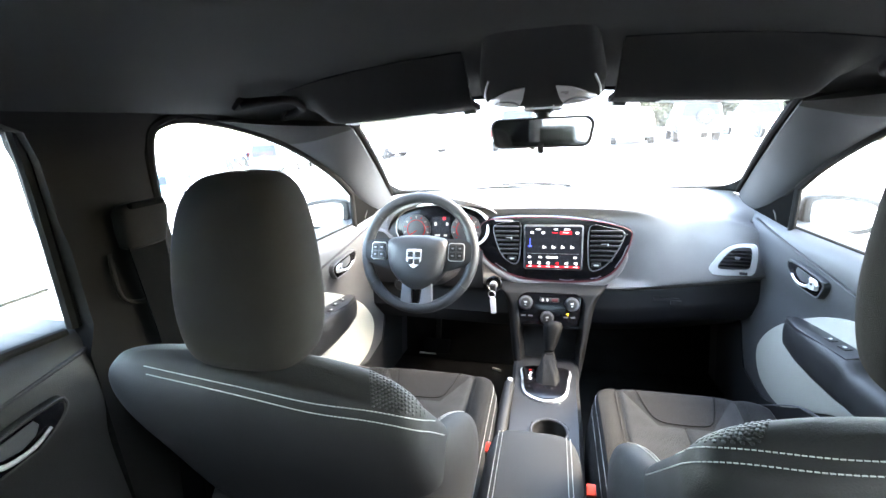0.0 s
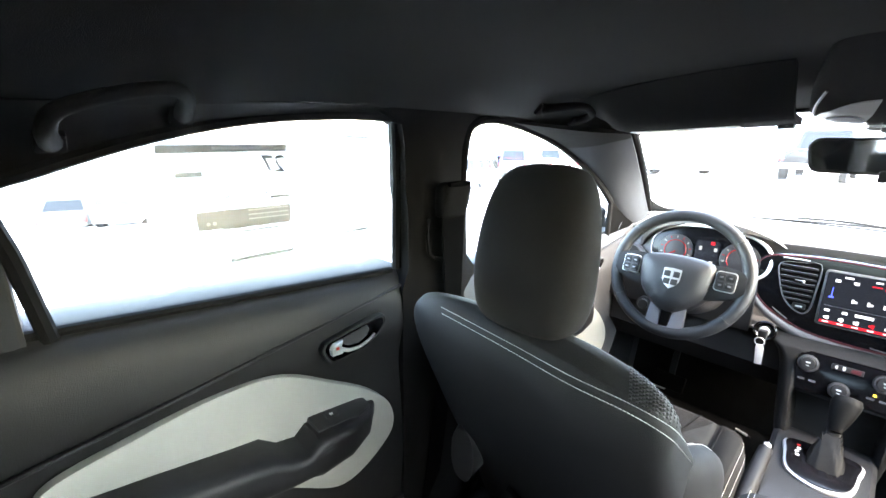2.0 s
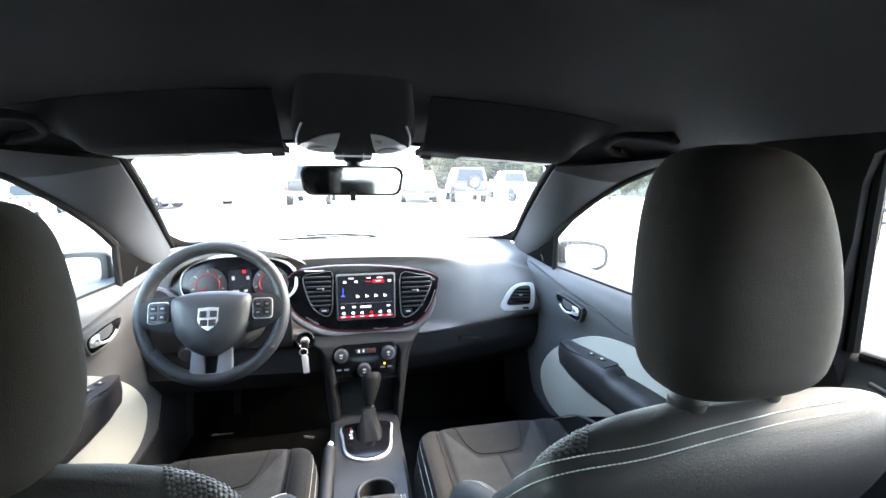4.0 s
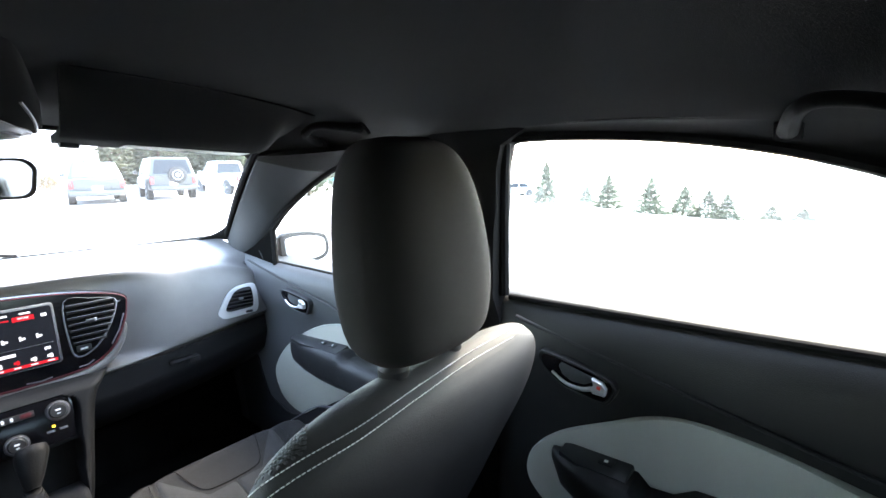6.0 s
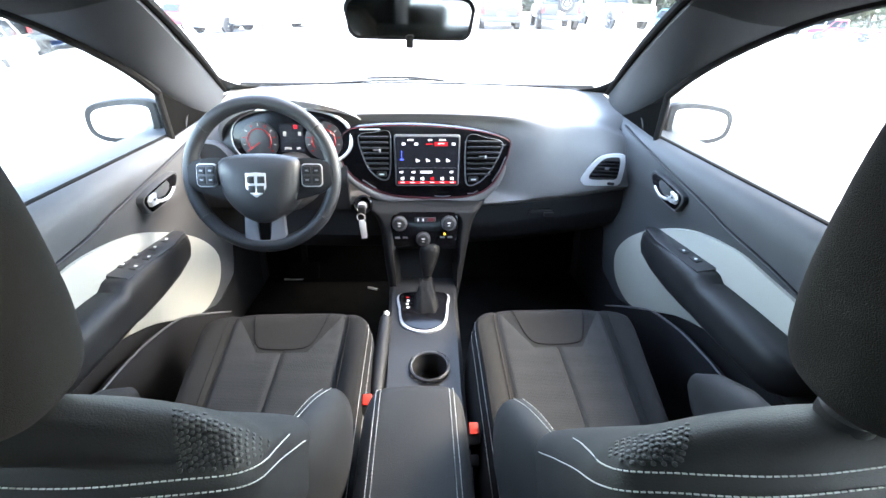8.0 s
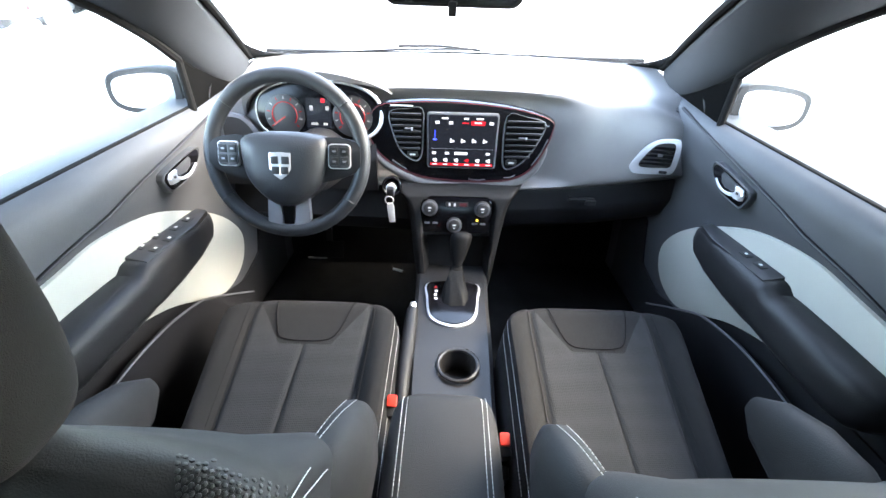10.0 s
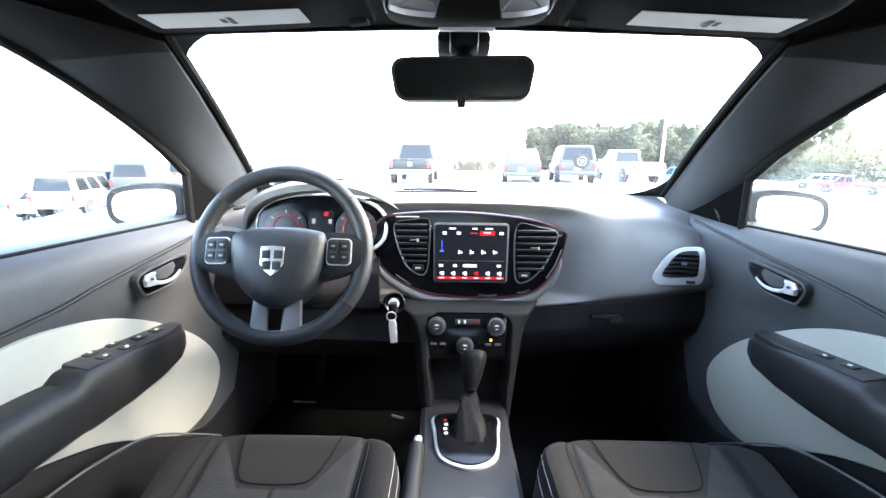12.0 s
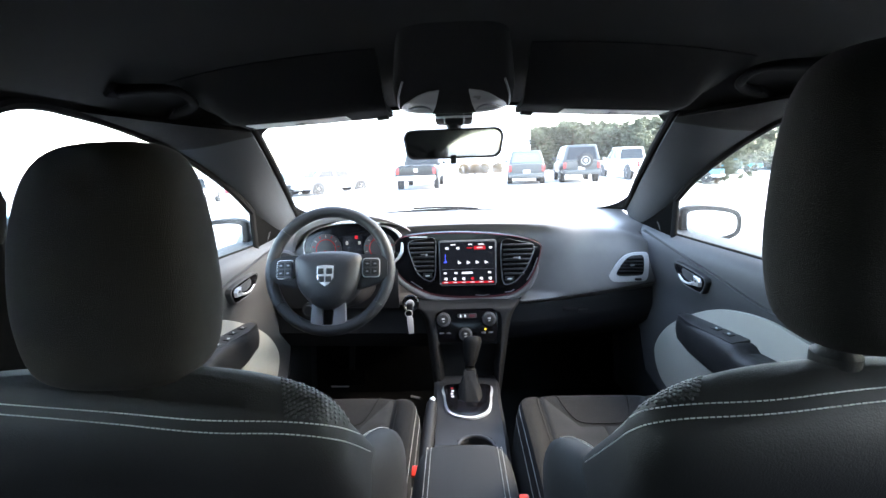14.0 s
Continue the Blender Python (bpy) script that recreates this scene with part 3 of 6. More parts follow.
# side walls of the shell: roof rails, middle and rear pillars
for s in (-1, 1):
    shell = thing("side_frame", "dark roof rail and door pillars of the car body", "body frame", kind="structure")
    rail_in = [(0.60, -0.6, 1.17), (0.61, -0.2, 1.235), (0.62, 0.10, 1.262), (0.625, 0.6, 1.290), (0.625, 1.0, 1.290), (0.605, 1.15, 1.272), (0.494, 1.302, 1.258)]
    rail_out = [(0.70, -0.6, 1.05), (0.70, -0.1, 1.09), (0.70, 0.134, 1.175), (0.70, 0.325, 1.246), (0.70, 0.65, 1.279), (0.680, 0.93, 1.279), (0.656, 1.19, 1.240)]
    a, b = smooth_line(mirrored(rail_in, s), 6), smooth_line(mirrored(rail_out, s), 6)

    def rail(u, v, a=a, b=b):
        i = min(int(u * (len(a) - 1)), len(a) - 2)
        k = u * (len(a) - 1) - i
        return a[i].lerp(a[i + 1], k).lerp(b[i].lerp(b[i + 1], k), v) + Vector((0, 0, 0.012 * math.sin(math.pi * v)))
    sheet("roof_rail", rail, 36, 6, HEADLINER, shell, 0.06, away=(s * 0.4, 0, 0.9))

    def b_pillar(u, v, s=s):
        z = lerp(0.32, 1.305, v)
        lo, hi = (0.69, 0.92) if z < 0.95 else (0.706, lerp(0.885, 0.868, (z - 0.95) / 0.3))
        lo += 0.04 * (s > 0)
        hi += 0.045 * max(0.0, (z - 1.21) / 0.07) ** 2
        lo -= 0.030 * max(0.0, (z - 1.245) / 0.035) ** 2
        y = lerp(lo, hi, u)
        return (s * (0.668 + 0.008 * (z > 1.1) - 0.022 * math.sin(math.pi * u)), y, z)
    sheet("middle_pillar", b_pillar, 10, 24, PILLAR_DARK, shell, 0.05, away=(s, 0, 0))

    def c_pillar(u, v, s=s):
        y0 = lerp(0.160, 0.135, v)
        y = lerp(-0.75, y0, u)
        z = lerp(0.35, lerp(1.04, 1.18, u), v)
        return (s * (0.70 - 0.03 * math.sin(math.pi * u)), y, z)
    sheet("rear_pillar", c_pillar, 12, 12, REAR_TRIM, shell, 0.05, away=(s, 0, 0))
    box("upper_quarter", (0.04, 0.86, 0.30), (s * 0.718, -0.29, 1.06), PILLAR, shell, 0.01)

# back of the cabin
rear = thing("rear_wall", "dark rear parcel shelf and back window surround of the car", "rear wall", kind="structure")
box("parcel_shelf", (1.40, 0.40, 0.03), (0, -0.80, 0.97), HEADLINER, rear, 0.005)
box("lower_wall", (1.44, 0.04, 0.75), (0, -0.86, 0.6), CARPET, rear, 0.0)
box("side_filler", (0.16, 0.45, 0.32), (-0.64, -0.88, 1.14), HEADLINER, rear, 0.01)
box("side_filler", (0.16, 0.45, 0.32), (0.64, -0.88, 1.14), HEADLINER, rear, 0.01)
part("pane", plate_bm(rounded(1.16, 0.52, 0.05), 0.004, pose(0, -1.06, 1.145, 50, 0, 0)), PANE_DARK, rear)

# ================= dashboard =================
def dash_top(x):
    return flow(((-0.70, 0.91), (-0.55, 0.950), (-0.2, 0.978), (0.05, 0.981), (0.25, 0.974), (0.40, 0.960), (0.51, 0.940), (0.595, 0.913), (0.68, 0.885)), x)


def dash_low(x):
    return flow(((-0.70, 0.74), (-0.25, 0.73), (0.0, 0.725), (0.21, 0.726), (0.40, 0.745), (0.58, 0.772), (0.68, 0.784)), x)


def dash_skin(u, v):
    x = lerp(-0.640, 0.640, u)
    zt, zl = dash_top(x), dash_low(x)
    rim = 2.245 - 0.26 * (x / 0.67) ** 2
    back = max(zt - 0.014, 0.950)
    prof = ((0.0, rim, 0.950 + 0.024 * (x / 0.67) ** 2), (0.12, lerp(rim, 1.7, 0.35), back), (0.25, 1.76, max(zt - 0.003, lerp(zt, back, 0.75))), (0.34, 1.69, zt), (0.42, 1.648, zt - 0.012),
            (0.52, 1.625, zt - 0.05), (0.68, 1.607, lerp(zt, zl, 0.55)), (0.86, 1.588, lerp(zt, zl, 0.9)), (0.94, 1.590, zl + 0.004), (1.0, 1.605, zl - 0.004))
    y = flow([(a, b) for a, b, c in prof], v)
    z = flow([(a, c) for a, b, c in prof], v)
    hollow = curve_at(((-0.27, 0.0), (-0.21, 1.0), (0.19, 1.0), (0.36, 0.0)), x) * curve_at(((0.40, 0.0), (0.50, 1.0), (0.86, 1.0), (0.95, 0.0)), v)
    return (x, y + 0.045 * hollow, z)


def curve_lin(keys, t):
    for (t0, a), (t1, b) in zip(keys, keys[1:]):
        if t <= t1:
            return a + (b - a) * (t - t0) / (t1 - t0)
    return keys[-1][1]


dash = thing("dashboard", "charcoal soft-touch car dashboard with red accent line round the centre", "dashboard", at=(0, 0, 0))
sheet("upper_skin", dash_skin, 60, 44, DASH, dash, 0.03, away=(0, 0.8, -0.6))


def glove_skin(u, v):
    x = lerp(0.115, 0.66, u)
    zl = dash_low(x)
    prof = ((0.0, 1.625, zl - 0.006), (0.12, 1.615, zl - 0.016), (0.45, 1.605, zl - 0.075), (0.62, 1.625, zl - 0.135), (0.8, 1.72, zl - 0.20), (1.0, 1.98, zl - 0.25))
    return (x, curve_lin([(a, b) for a, b, c in prof], v), curve_lin([(a, c) for a, b, c in prof], v))


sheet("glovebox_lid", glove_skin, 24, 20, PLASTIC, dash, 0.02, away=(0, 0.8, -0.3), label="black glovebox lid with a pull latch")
plate("glovebox_latch", rounded(0.075, 0.014, 0.006), 0.008, facing((0.36, 1.604, 0.694), (0, -1, 0.15)), PLASTIC, dash, 0.004)
box("latch_recess", (0.030, 0.006, 0.014), (0.385, 1.592, 0.690), BUTTON, dash, 0.002)


def knee_skin(u, v):
    x = lerp(-0.66, -0.112, u)
    zl = dash_low(x)
    prof = ((0.0, 1.625, zl - 0.006), (0.2, 1.60, zl - 0.03), (0.6, 1.585, zl - 0.10), (0.8, 1.64, zl - 0.17), (1.0, 1.95, zl - 0.23))
    return (x, curve_lin([(a, b) for a, b, c in prof], v), curve_lin([(a, c) for a, b, c in prof], v))


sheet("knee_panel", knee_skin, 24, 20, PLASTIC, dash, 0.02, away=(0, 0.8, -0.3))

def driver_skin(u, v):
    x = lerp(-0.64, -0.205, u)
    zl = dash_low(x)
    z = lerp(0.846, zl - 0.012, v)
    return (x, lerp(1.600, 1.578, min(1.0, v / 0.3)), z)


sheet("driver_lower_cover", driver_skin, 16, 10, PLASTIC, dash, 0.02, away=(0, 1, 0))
# centre bezel, red line, screen and vents
BEZEL = [(-0.225, 0.870), (-0.205, 0.938), (-0.13, 0.954), (-0.02, 0.957), (0.09, 0.951), (0.18, 0.938), (0.245, 0.916), (0.250, 0.886), (0.238, 0.84), (0.210, 0.785), (0.165, 0.752), (0.10, 0.741), (0.0, 0.740), (-0.09, 0.750), (-0.155, 0.778), (-0.20, 0.815)]
bz = [Vector((x, z, 0)) for x, z in BEZEL]
bz_line = smooth_line(bz, 5, True)
to_dash = Matrix(((1, 0, 0, 0), (0, 0, -1, 1.618), (0, 1, 0, 0), (0, 0, 0, 1)))
plate("centre_bezel", [(p.x, p.y) for p in bz_line], 0.020, to_dash, PIANO, dash, 0.006, "gloss black centre panel")
tube("red_line", [to_dash @ Vector((0.018 + (p.x - 0.018) * 0.985, 0.85 + (p.y - 0.85) * 0.965, 0.0185)) for p in bz_line], [0.0032 - 0.0018 * min(1.0, max(0.0, (p.y - 0.80) / 0.13)) for p in bz_line], RED_LINE, dash, True, label="thin dark red accent line")
n_line = len(bz_line)
low_line = [bz_line[(i + 8 * 5) % n_line] for i in range(8 * 5 + 3)]
roll = []
for i, p in enumerate(low_line):
    k = math.sin(math.pi * min(max(i / (len(low_line) - 1), 0.0), 1.0)) ** 0.5
    roll.append(to_dash @ Vector((0.018 + (p.x - 0.018) * (1 + 0.050 * k), 0.85 + (p.y - 0.85) * (1 + 0.110 * k), 0.014)))
tube("bezel_edge", roll, [0.004 + 0.009 * math.sin(math.pi * i / (len(roll) - 1)) ** 0.5 for i in range(len(roll))], DASH, dash, sides=12)
# Thin silver bars stand for glints on the gloss bezel.
for x0, z0, x1, z1 in ((-0.165, 0.800, -0.128, 0.775), (0.205, 0.795, 0.238, 0.868), (0.222, 0.905, 0.236, 0.903), (0.04, 0.7505, 0.085, 0.751), (0.135, 0.757, 0.165, 0.766)):
    tube("bezel_glint", [to_dash @ Vector((x0, z0, 0.0215)), to_dash @ Vector(((x0 + x1) / 2 + 0.003, (z0 + z1) / 2 - 0.003, 0.0215)), to_dash @ Vector((x1, z1, 0.0215))], 0.0016, GREY_METAL, dash, sides=6)
SX, SZ, SW, SH = 0.018, 0.857, 0.172, 0.138
m_scr = to_dash @ pose(SX, SZ, 0.018)
plate("screen_frame", rounded(SW + 0.009, SH + 0.009, 0.008), 0.010, m_scr, GREY_METAL, dash, 0.003, "thin silver screen surround")
screen = plate("screen", rounded(SW, SH, 0.005), 0.003, m_scr @ pose(0, 0, 0.0095), SCREEN_BACK, dash, 0.0, "lit touch screen with red and white icons")


def mark(x, y, w, h, mat, name="screen_mark"):
    part(name, box_bm((w, h, 0.001), m_scr @ pose(x, y, 0.0132), 0.0), mat, screen)


for i in range(4):
    x = -0.026 + i * 0.028
    mark(x + 0.001, 0.003, 0.0085, 0.005, SCREEN_WHITE)
    mark(x - 0.003, 0.004, 0.004, 0.010, SCREEN_WHITE)
for x, w in ((-0.045, 0.016), (0.008, 0.012), (0.042, 0.018)):
    mark(x, 0.061, w, 0.004, SCREEN_WHITE)
mark(0.038, 0.050, 0.036, 0.011, SCREEN_RED)
mark(0.038, 0.051, 0.018, 0.004, SCREEN_WHITE)
for x in (-0.064, -0.030, 0.006, 0.072):
    mark(x, 0.050, 0.010, 0.007, SCREEN_WHITE) if x != 0.006 else mark(x, 0.050, 0.018, 0.003, SCREEN_RED)
mark(-0.070, 0.018, 0.002, 0.026, SCREEN_BLUE)
mark(-0.070, 0.006, 0.010, 0.004, SCREEN_BLUE)
mark(0.0, -0.018, 0.160, 0.0008, GREY_METAL)
mark(-0.002, -0.030, 0.034, 0.007, SCREEN_WHITE)
for x in (-0.072, -0.038, 0.068):
    mark(x, -0.030, 0.010, 0.006, SCREEN_WHITE)
mark(0.0, -0.061, 0.164, 0.007, SCREEN_RED)
for i in range(6):
    x = -0.070 + i * 0.028
    mark(x, -0.049, 0.010, 0.006, SCREEN_RED if i == 3 else SCREEN_WHITE)
    mark(x + 0.002, -0.0495, 0.005, 0.010, SCREEN_RED if i == 3 else SCREEN_WHITE)
    part("screen_mark", box_bm((0.012, 0.0025, 0.001), m_scr @ pose(x, -0.0605, 0.0145), 0.0), SCREEN_WHITE, screen)


def vent(outline, slats, tabs, name="air_vent"):
    cx = sum(p[0] for p in outline) / len(outline)
    cz = sum(p[1] for p in outline) / len(outline)
    ring = smooth_line([(x, z, 0) for x, z in outline], 4, True)
    # Flat plate in deep black: the recess shade behind the slats is its colour.
    v = plate("air_vent", [(p.x, p.y) for p in ring], 0.004, to_dash @ pose(0, 0, 0.018), SAIL, dash, 0.0)
    low = min(p.y for p in ring)
    high = max(p.y for p in ring)
    tube("vent_rim", [to_dash @ (p + Vector((0, 0, 0.021))) for p in ring], [0.0006 + 0.0016 * min(1.0, (high - p.y) / 0.03) for p in ring], GREY_METAL, v, True, sides=6)
    zs = [p[1] for p in outline]
    z0, z1 = min(zs) + 0.035, max(zs) - 0.012
    for i in range(slats):
        z = lerp(z0, z1, i / (slats - 1))
        xs = [p.x for p in ring if abs(p.y - z) < 0.018] or [cx]
        a, b = min(xs) + 0.006, max(xs) - 0.006
        part("slat", box_bm((max(b - a, 0.02), 0.0095, 0.0026), to_dash @ pose((a + b) / 2, z, 0.0255, 48), 0.001), SLAT, v)
    part("vent_tab", box_bm((0.022, 0.0035, 0.006), to_dash @ pose(cx, cz + 0.016, 0.032), 0.0015), GREY_METAL, v)
    part("vent_pin", box_bm((0.004, 0.008, 0.006), to_dash @ pose(cx + 0.008, cz + 0.015, 0.033), 0.0015), SATIN, v)
    part("vent_button", box_bm((0.028, 0.016, 0.006), to_dash @ pose(tabs, min(zs) + 0.019, 0.024), 0.003), BUTTON, v)
    part("vent_mark", box_bm((0.014, 0.004, 0.001), to_dash @ pose(tabs, min(zs) + 0.019, 0.0275), 0.0), MARK, v)


vent([(-0.166, 0.926), (-0.12, 0.936), (-0.084, 0.936), (-0.083, 0.875), (-0.088, 0.815), (-0.106, 0.800), (-0.140, 0.825), (-0.160, 0.875)], 7, -0.110)
vent([(0.128, 0.924), (0.18, 0.922), (0.224, 0.910), (0.220, 0.875), (0.196, 0.825), (0.166, 0.792), (0.136, 0.784), (0.126, 0.82)], 7, 0.150)
# One more silver bar, painted in as a glint along the bezel top.
box("bezel_glint", (0.055, 0.004, 0.003), (-0.135, 1.593, 0.944), SATIN, dash, 0.001)

# outer passenger vent in a silver surround
m_v = facing((0.530, 1.596, 0.833), (-0.22, -1, 0.12))
O = [(-0.066, -0.048), (-0.050, -0.002), (-0.018, 0.036), (0.026, 0.046), (0.046, 0.038), (0.050, -0.010), (0.044, -0.040), (0.020, -0.046)]
ring = smooth_line([(x, y, 0) for x, y in O], 5, True)
sv = plate("side_vent", [(p.x, p.y) for p in ring], 0.012, m_v, SATIN, dash, 0.004, "air vent in a satin silver surround")
inner = [(p.x * 0.66 + 0.002, p.y * 0.70 + 0.005) for p in ring]
plate("vent_well", inner, 0.003, m_v @ pose(0, 0, 0.0115), BUTTON, sv, 0.0)
for i in range(5):
    y = -0.018 + i * 0.0105
    xs = [p[0] for p in inner if abs(p[1] - y) < 0.008]
    part("slat", box_bm((max(xs) - min(xs) - 0.004, 0.007, 0.003), m_v @ pose((max(xs) + min(xs)) / 2, y, 0.018, 30), 0.001), PIANO, sv)
part("vent_tab", box_bm((0.012, 0.007, 0.006), m_v @ pose(0, 0.006, 0.023), 0.002), GREY_METAL, sv)
part("vent_wheel", box_bm((0.020, 0.008, 0.008), m_v @ pose(0.02, -0.039, 0.013), 0.003), BUTTON, sv)
# outer driver vent, mostly behind the wheel
m_v2 = facing((-0.556, 1.600, 0.868), (0.18, -1, 0.12))
sv2 = plate("side_vent", [(-p.x, p.y) for p in reversed(ring)], 0.012, m_v2, GREY_METAL, dash, 0.004, "air vent in a satin silver surround")
plate("vent_well", [(-x, y) for x, y in reversed(inner)], 0.003, m_v2 @ pose(0, 0, 0.0115), BUTTON, sv2, 0.0)
# demister grille near the pillar
for s, x in ((-1, -0.583), (1, 0.590)):
    g = plate("demister_grille", rounded(0.060, 0.028, 0.01), 0.006, facing((x, 1.72, dash_top(x) + 0.001), (0, -0.15, 1), (0, 1, 0)) @ pose(0, 0, 0, 0, 0, -28 * s), BUTTON, dash, 0.002)
    for i in range(6):
        part("slat", box_bm((0.003, 0.022, 0.003), facing((x, 1.72, dash_top(x) + 0.008), (0, -0.15, 1), (0, 1, 0)) @ pose(-0.022 + i * 0.009, 0, 0, 0, 0, -28 * s), 0.001), PLASTIC, g)

# instrument cluster under its hood
HOOD = [(-0.545, 0.885), (-0.535, 0.935), (-0.497, 0.978), (-0.43, 1.006), (-0.35, 1.016), (-0.27, 1.008), (-0.225, 0.994), (-0.19, 0.975), (-0.165, 0.955)]
hood_a = smooth_line([(x, 1.585, z) for x, z in HOOD], 5)
rings = []
for p in hood_a:
    c = Vector((-0.35, 1.6, 0.88))
    r = (p - c)
    r.y = 0
    r.normalize()
    prof = [(0.0, -0.012), (0.0, 0.004), (0.02, 0.014), (0.08, 0.010), (0.16, -0.012), (0.16, -0.03), (0.06, -0.020)]
    fade = min(1.0, 0.25 + 8.0 * max(0.0, p.z - 0.885)) * min(1.0, max(0.0, (-0.160 - p.x) / 0.09))
    rings.append([p + Vector((0, dy + 0.065 * (1 - fade), 0)) + r * dr * fade for dy, dr in prof])
hood = loft("cluster_hood", rings, DASH, dash)
m_cl = facing((-0.345, 1.612, 0.915), (0, -1, 0.22))
cl = [(x, y) for x, y in oval(0, 0, 0.158, 0.075, 2.5, 40)]
cluster = plate("dial_panel", cl, 0.010, m_cl, PIANO, dash, 0.003, "dark dial cluster with red needles and silver rim")
tube("cluster_rim", [m_cl @ Vector((x, y, 0.012)) for x, y in cl], [0.0016 + 0.0034 * max(0.0, x / 0.158) ** 1.5 for x, y in cl], SATIN, cluster, True)
for gx, gr in ((-0.085, 0.050), (0.0, 0.045), (0.085, 0.050)):
    if gx:
        part("dial", lathe_bm([(gr, 0), (gr, 0.004), (gr * 0.92, 0.005)], m_cl @ pose(gx, -0.006, 0.010), 32), BUTTON, cluster)
        tube("dial_ring", [m_cl @ Vector((gx + gr * 0.62 * math.cos(a * math.pi / 14), -0.006 + gr * 0.62 * math.sin(a * math.pi / 14), 0.0165)) for a in range(-3, 18)], 0.0014, DIAL_RED, cluster)
    for i in range(11):
        a = radians(220 - i * 26)
        if gx:
            part("dial_tick", box_bm((0.007, 0.0028, 0.001), m_cl @ pose(gx + gr * 0.82 * math.cos(a), -0.006 + gr * 0.82 * math.sin(a), 0.0158, 0, 0, math.degrees(a)), 0.0), DIAL_WHITE if i % 2 else DIAL_RED, cluster)
    if gx < 0:
        part("needle", box_bm((gr * 0.7, 0.003, 0.002), m_cl @ pose(gx - gr * 0.25, -0.02, 0.019, 0, 0, 35), 0.0), DIAL_RED, cluster)
part("message_display", box_bm((0.062, 0.072, 0.002), m_cl @ pose(0, 0, 0.0115), 0.0), SCREEN_BACK, cluster)
for x, y, w, h, mm in ((0.012, 0.030, 0.010, 0.010, SCREEN_RED), (0.022, 0.012, 0.008, 0.010, DIAL_WHITE), (-0.018, 0.012, 0.008, 0.012, DIAL_WHITE), (-0.012, -0.026, 0.018, 0.006, DIAL_WHITE), (0.016, -0.026, 0.010, 0.006, DIAL_WHITE)):
    part("display_mark", box_bm((w, h, 0.001), m_cl @ pose(x, y, 0.0135), 0.0), mm, cluster)
# steering column, stalks, ignition and key
tube("steering_column", smooth_line([(-0.345, 1.66, 0.80), (-0.345, 1.50, 0.825), (-0.346, 1.41, 0.865)], 4), [0.075, 0.075, 0.074, 0.072, 0.07, 0.066, 0.062, 0.058, 0.05], PLASTIC, dash, sides=16)
lathe("light_switch", [(0.024, 0), (0.024, 0.008), (0.016, 0.010), (0.016, 0.02), (0.014, 0.022)], facing((-0.49, 1.574, 0.722), (0, -1, 0.1)), BUTTON, dash)
for i in range(3):
    box("dimmer_wheel", (0.008, 0.006, 0.018), (-0.452 + i * 0.013, 1.574, 0.722), GREY_METAL, dash, 0.002)
lathe("ignition_lock", [(0.026, -0.02), (0.027, 0.003), (0.024, 0.005), (0.018, 0.001), (0.016, -0.004)], facing((-0.166, 1.566, 0.737), (0.05, -1, 0.25)), PIANO, dash)
lathe("ignition_ring", [(0.013, 0.0), (0.013, 0.010), (0.009, 0.011)], facing((-0.165, 1.552, 0.741), (0.05, -1, 0.25)), CHROME, dash)
key = thing("car_key", "silver car key with its ring hanging from the ignition", "key")
key_ring = [Vector((-0.168 + 0.011 * math.cos(a * math.pi / 8), 1.522, 0.719 + 0.011 * math.sin(a * math.pi / 8))) for a in range(16)]
tube("key_ring", key_ring, 0.0018, CHROME, key, True)
box("key_bow", (0.020, 0.020, 0.026), (-0.165, 1.532, 0.737), PLASTIC, key, 0.005)
plate("key_blade", [(-0.008, -0.055), (0.008, -0.055), (0.010, -0.01), (0.006, 0.0), (-0.006, 0.0), (-0.009, -0.01)], 0.005, facing((-0.166, 1.520, 0.712), (0.1, -1, 0.1)) @ pose(0, 0, 0, 0, 0, 4), SATIN, key, 0.0015)

# ================= steering wheel =================
WC = Vector((-0.350, 1.362, 0.904))
m_w = facing(WC, (0.0, -0.93, 0.37))
wheel = thing("steering_wheel", "black leather-wrapped three-spoke car steering wheel with button pads", "steering wheel")
RW = 0.157
ringp = [m_w @ Vector((RW * math.cos(a * math.pi / 36), RW * math.sin(a * math.pi / 36), 0)) for a in range(72)]
tube("rim", ringp, 0.0155, LEATHER, wheel, True, 14)
for a in (40, 140, 215, 325):
    q = [m_w @ Vector(((RW + 0.0158 * math.cos(b * math.pi / 6)) * math.cos(radians(a)), (RW + 0.0158 * math.cos(b * math.pi / 6)) * math.sin(radians(a)), 0.0158 * math.sin(b * math.pi / 6))) for b in range(12)]
    tube("rim_seam", q, 0.0012, BUTTON, wheel, True, 6)
HUB = [(-0.088, 0.030), (-0.05, 0.044), (0.0, 0.047), (0.05, 0.044), (0.088, 0.030), (0.086, -0.02), (0.072, -0.058), (0.038, -0.092), (0.0, -0.106), (-0.038, -0.092), (-0.072, -0.058), (-0.086, -0.02)]
hub_line = smooth_line([(x, y, 0) for x, y in HUB], 4, True)
rings = []
for k, (sc, h) in enumerate(((1.0, -0.035), (1.0, 0.010), (0.965, 0.022), (0.86, 0.034), (0.55, 0.042), (0.2, 0.044))):
    rings.append([m_w @ Vector((p.x * sc, (p.y + 0.03) * sc - 0.03, h)) for p in hub_line])
hub = loft("hub", rings, LEATHER, wheel)
shield = [(-0.021, 0.026), (0.0, 0.028), (0.021, 0.026), (0.021, -0.004), (0.012, -0.018), (0.0, -0.026), (-0.012, -0.018), (-0.021, -0.004)]
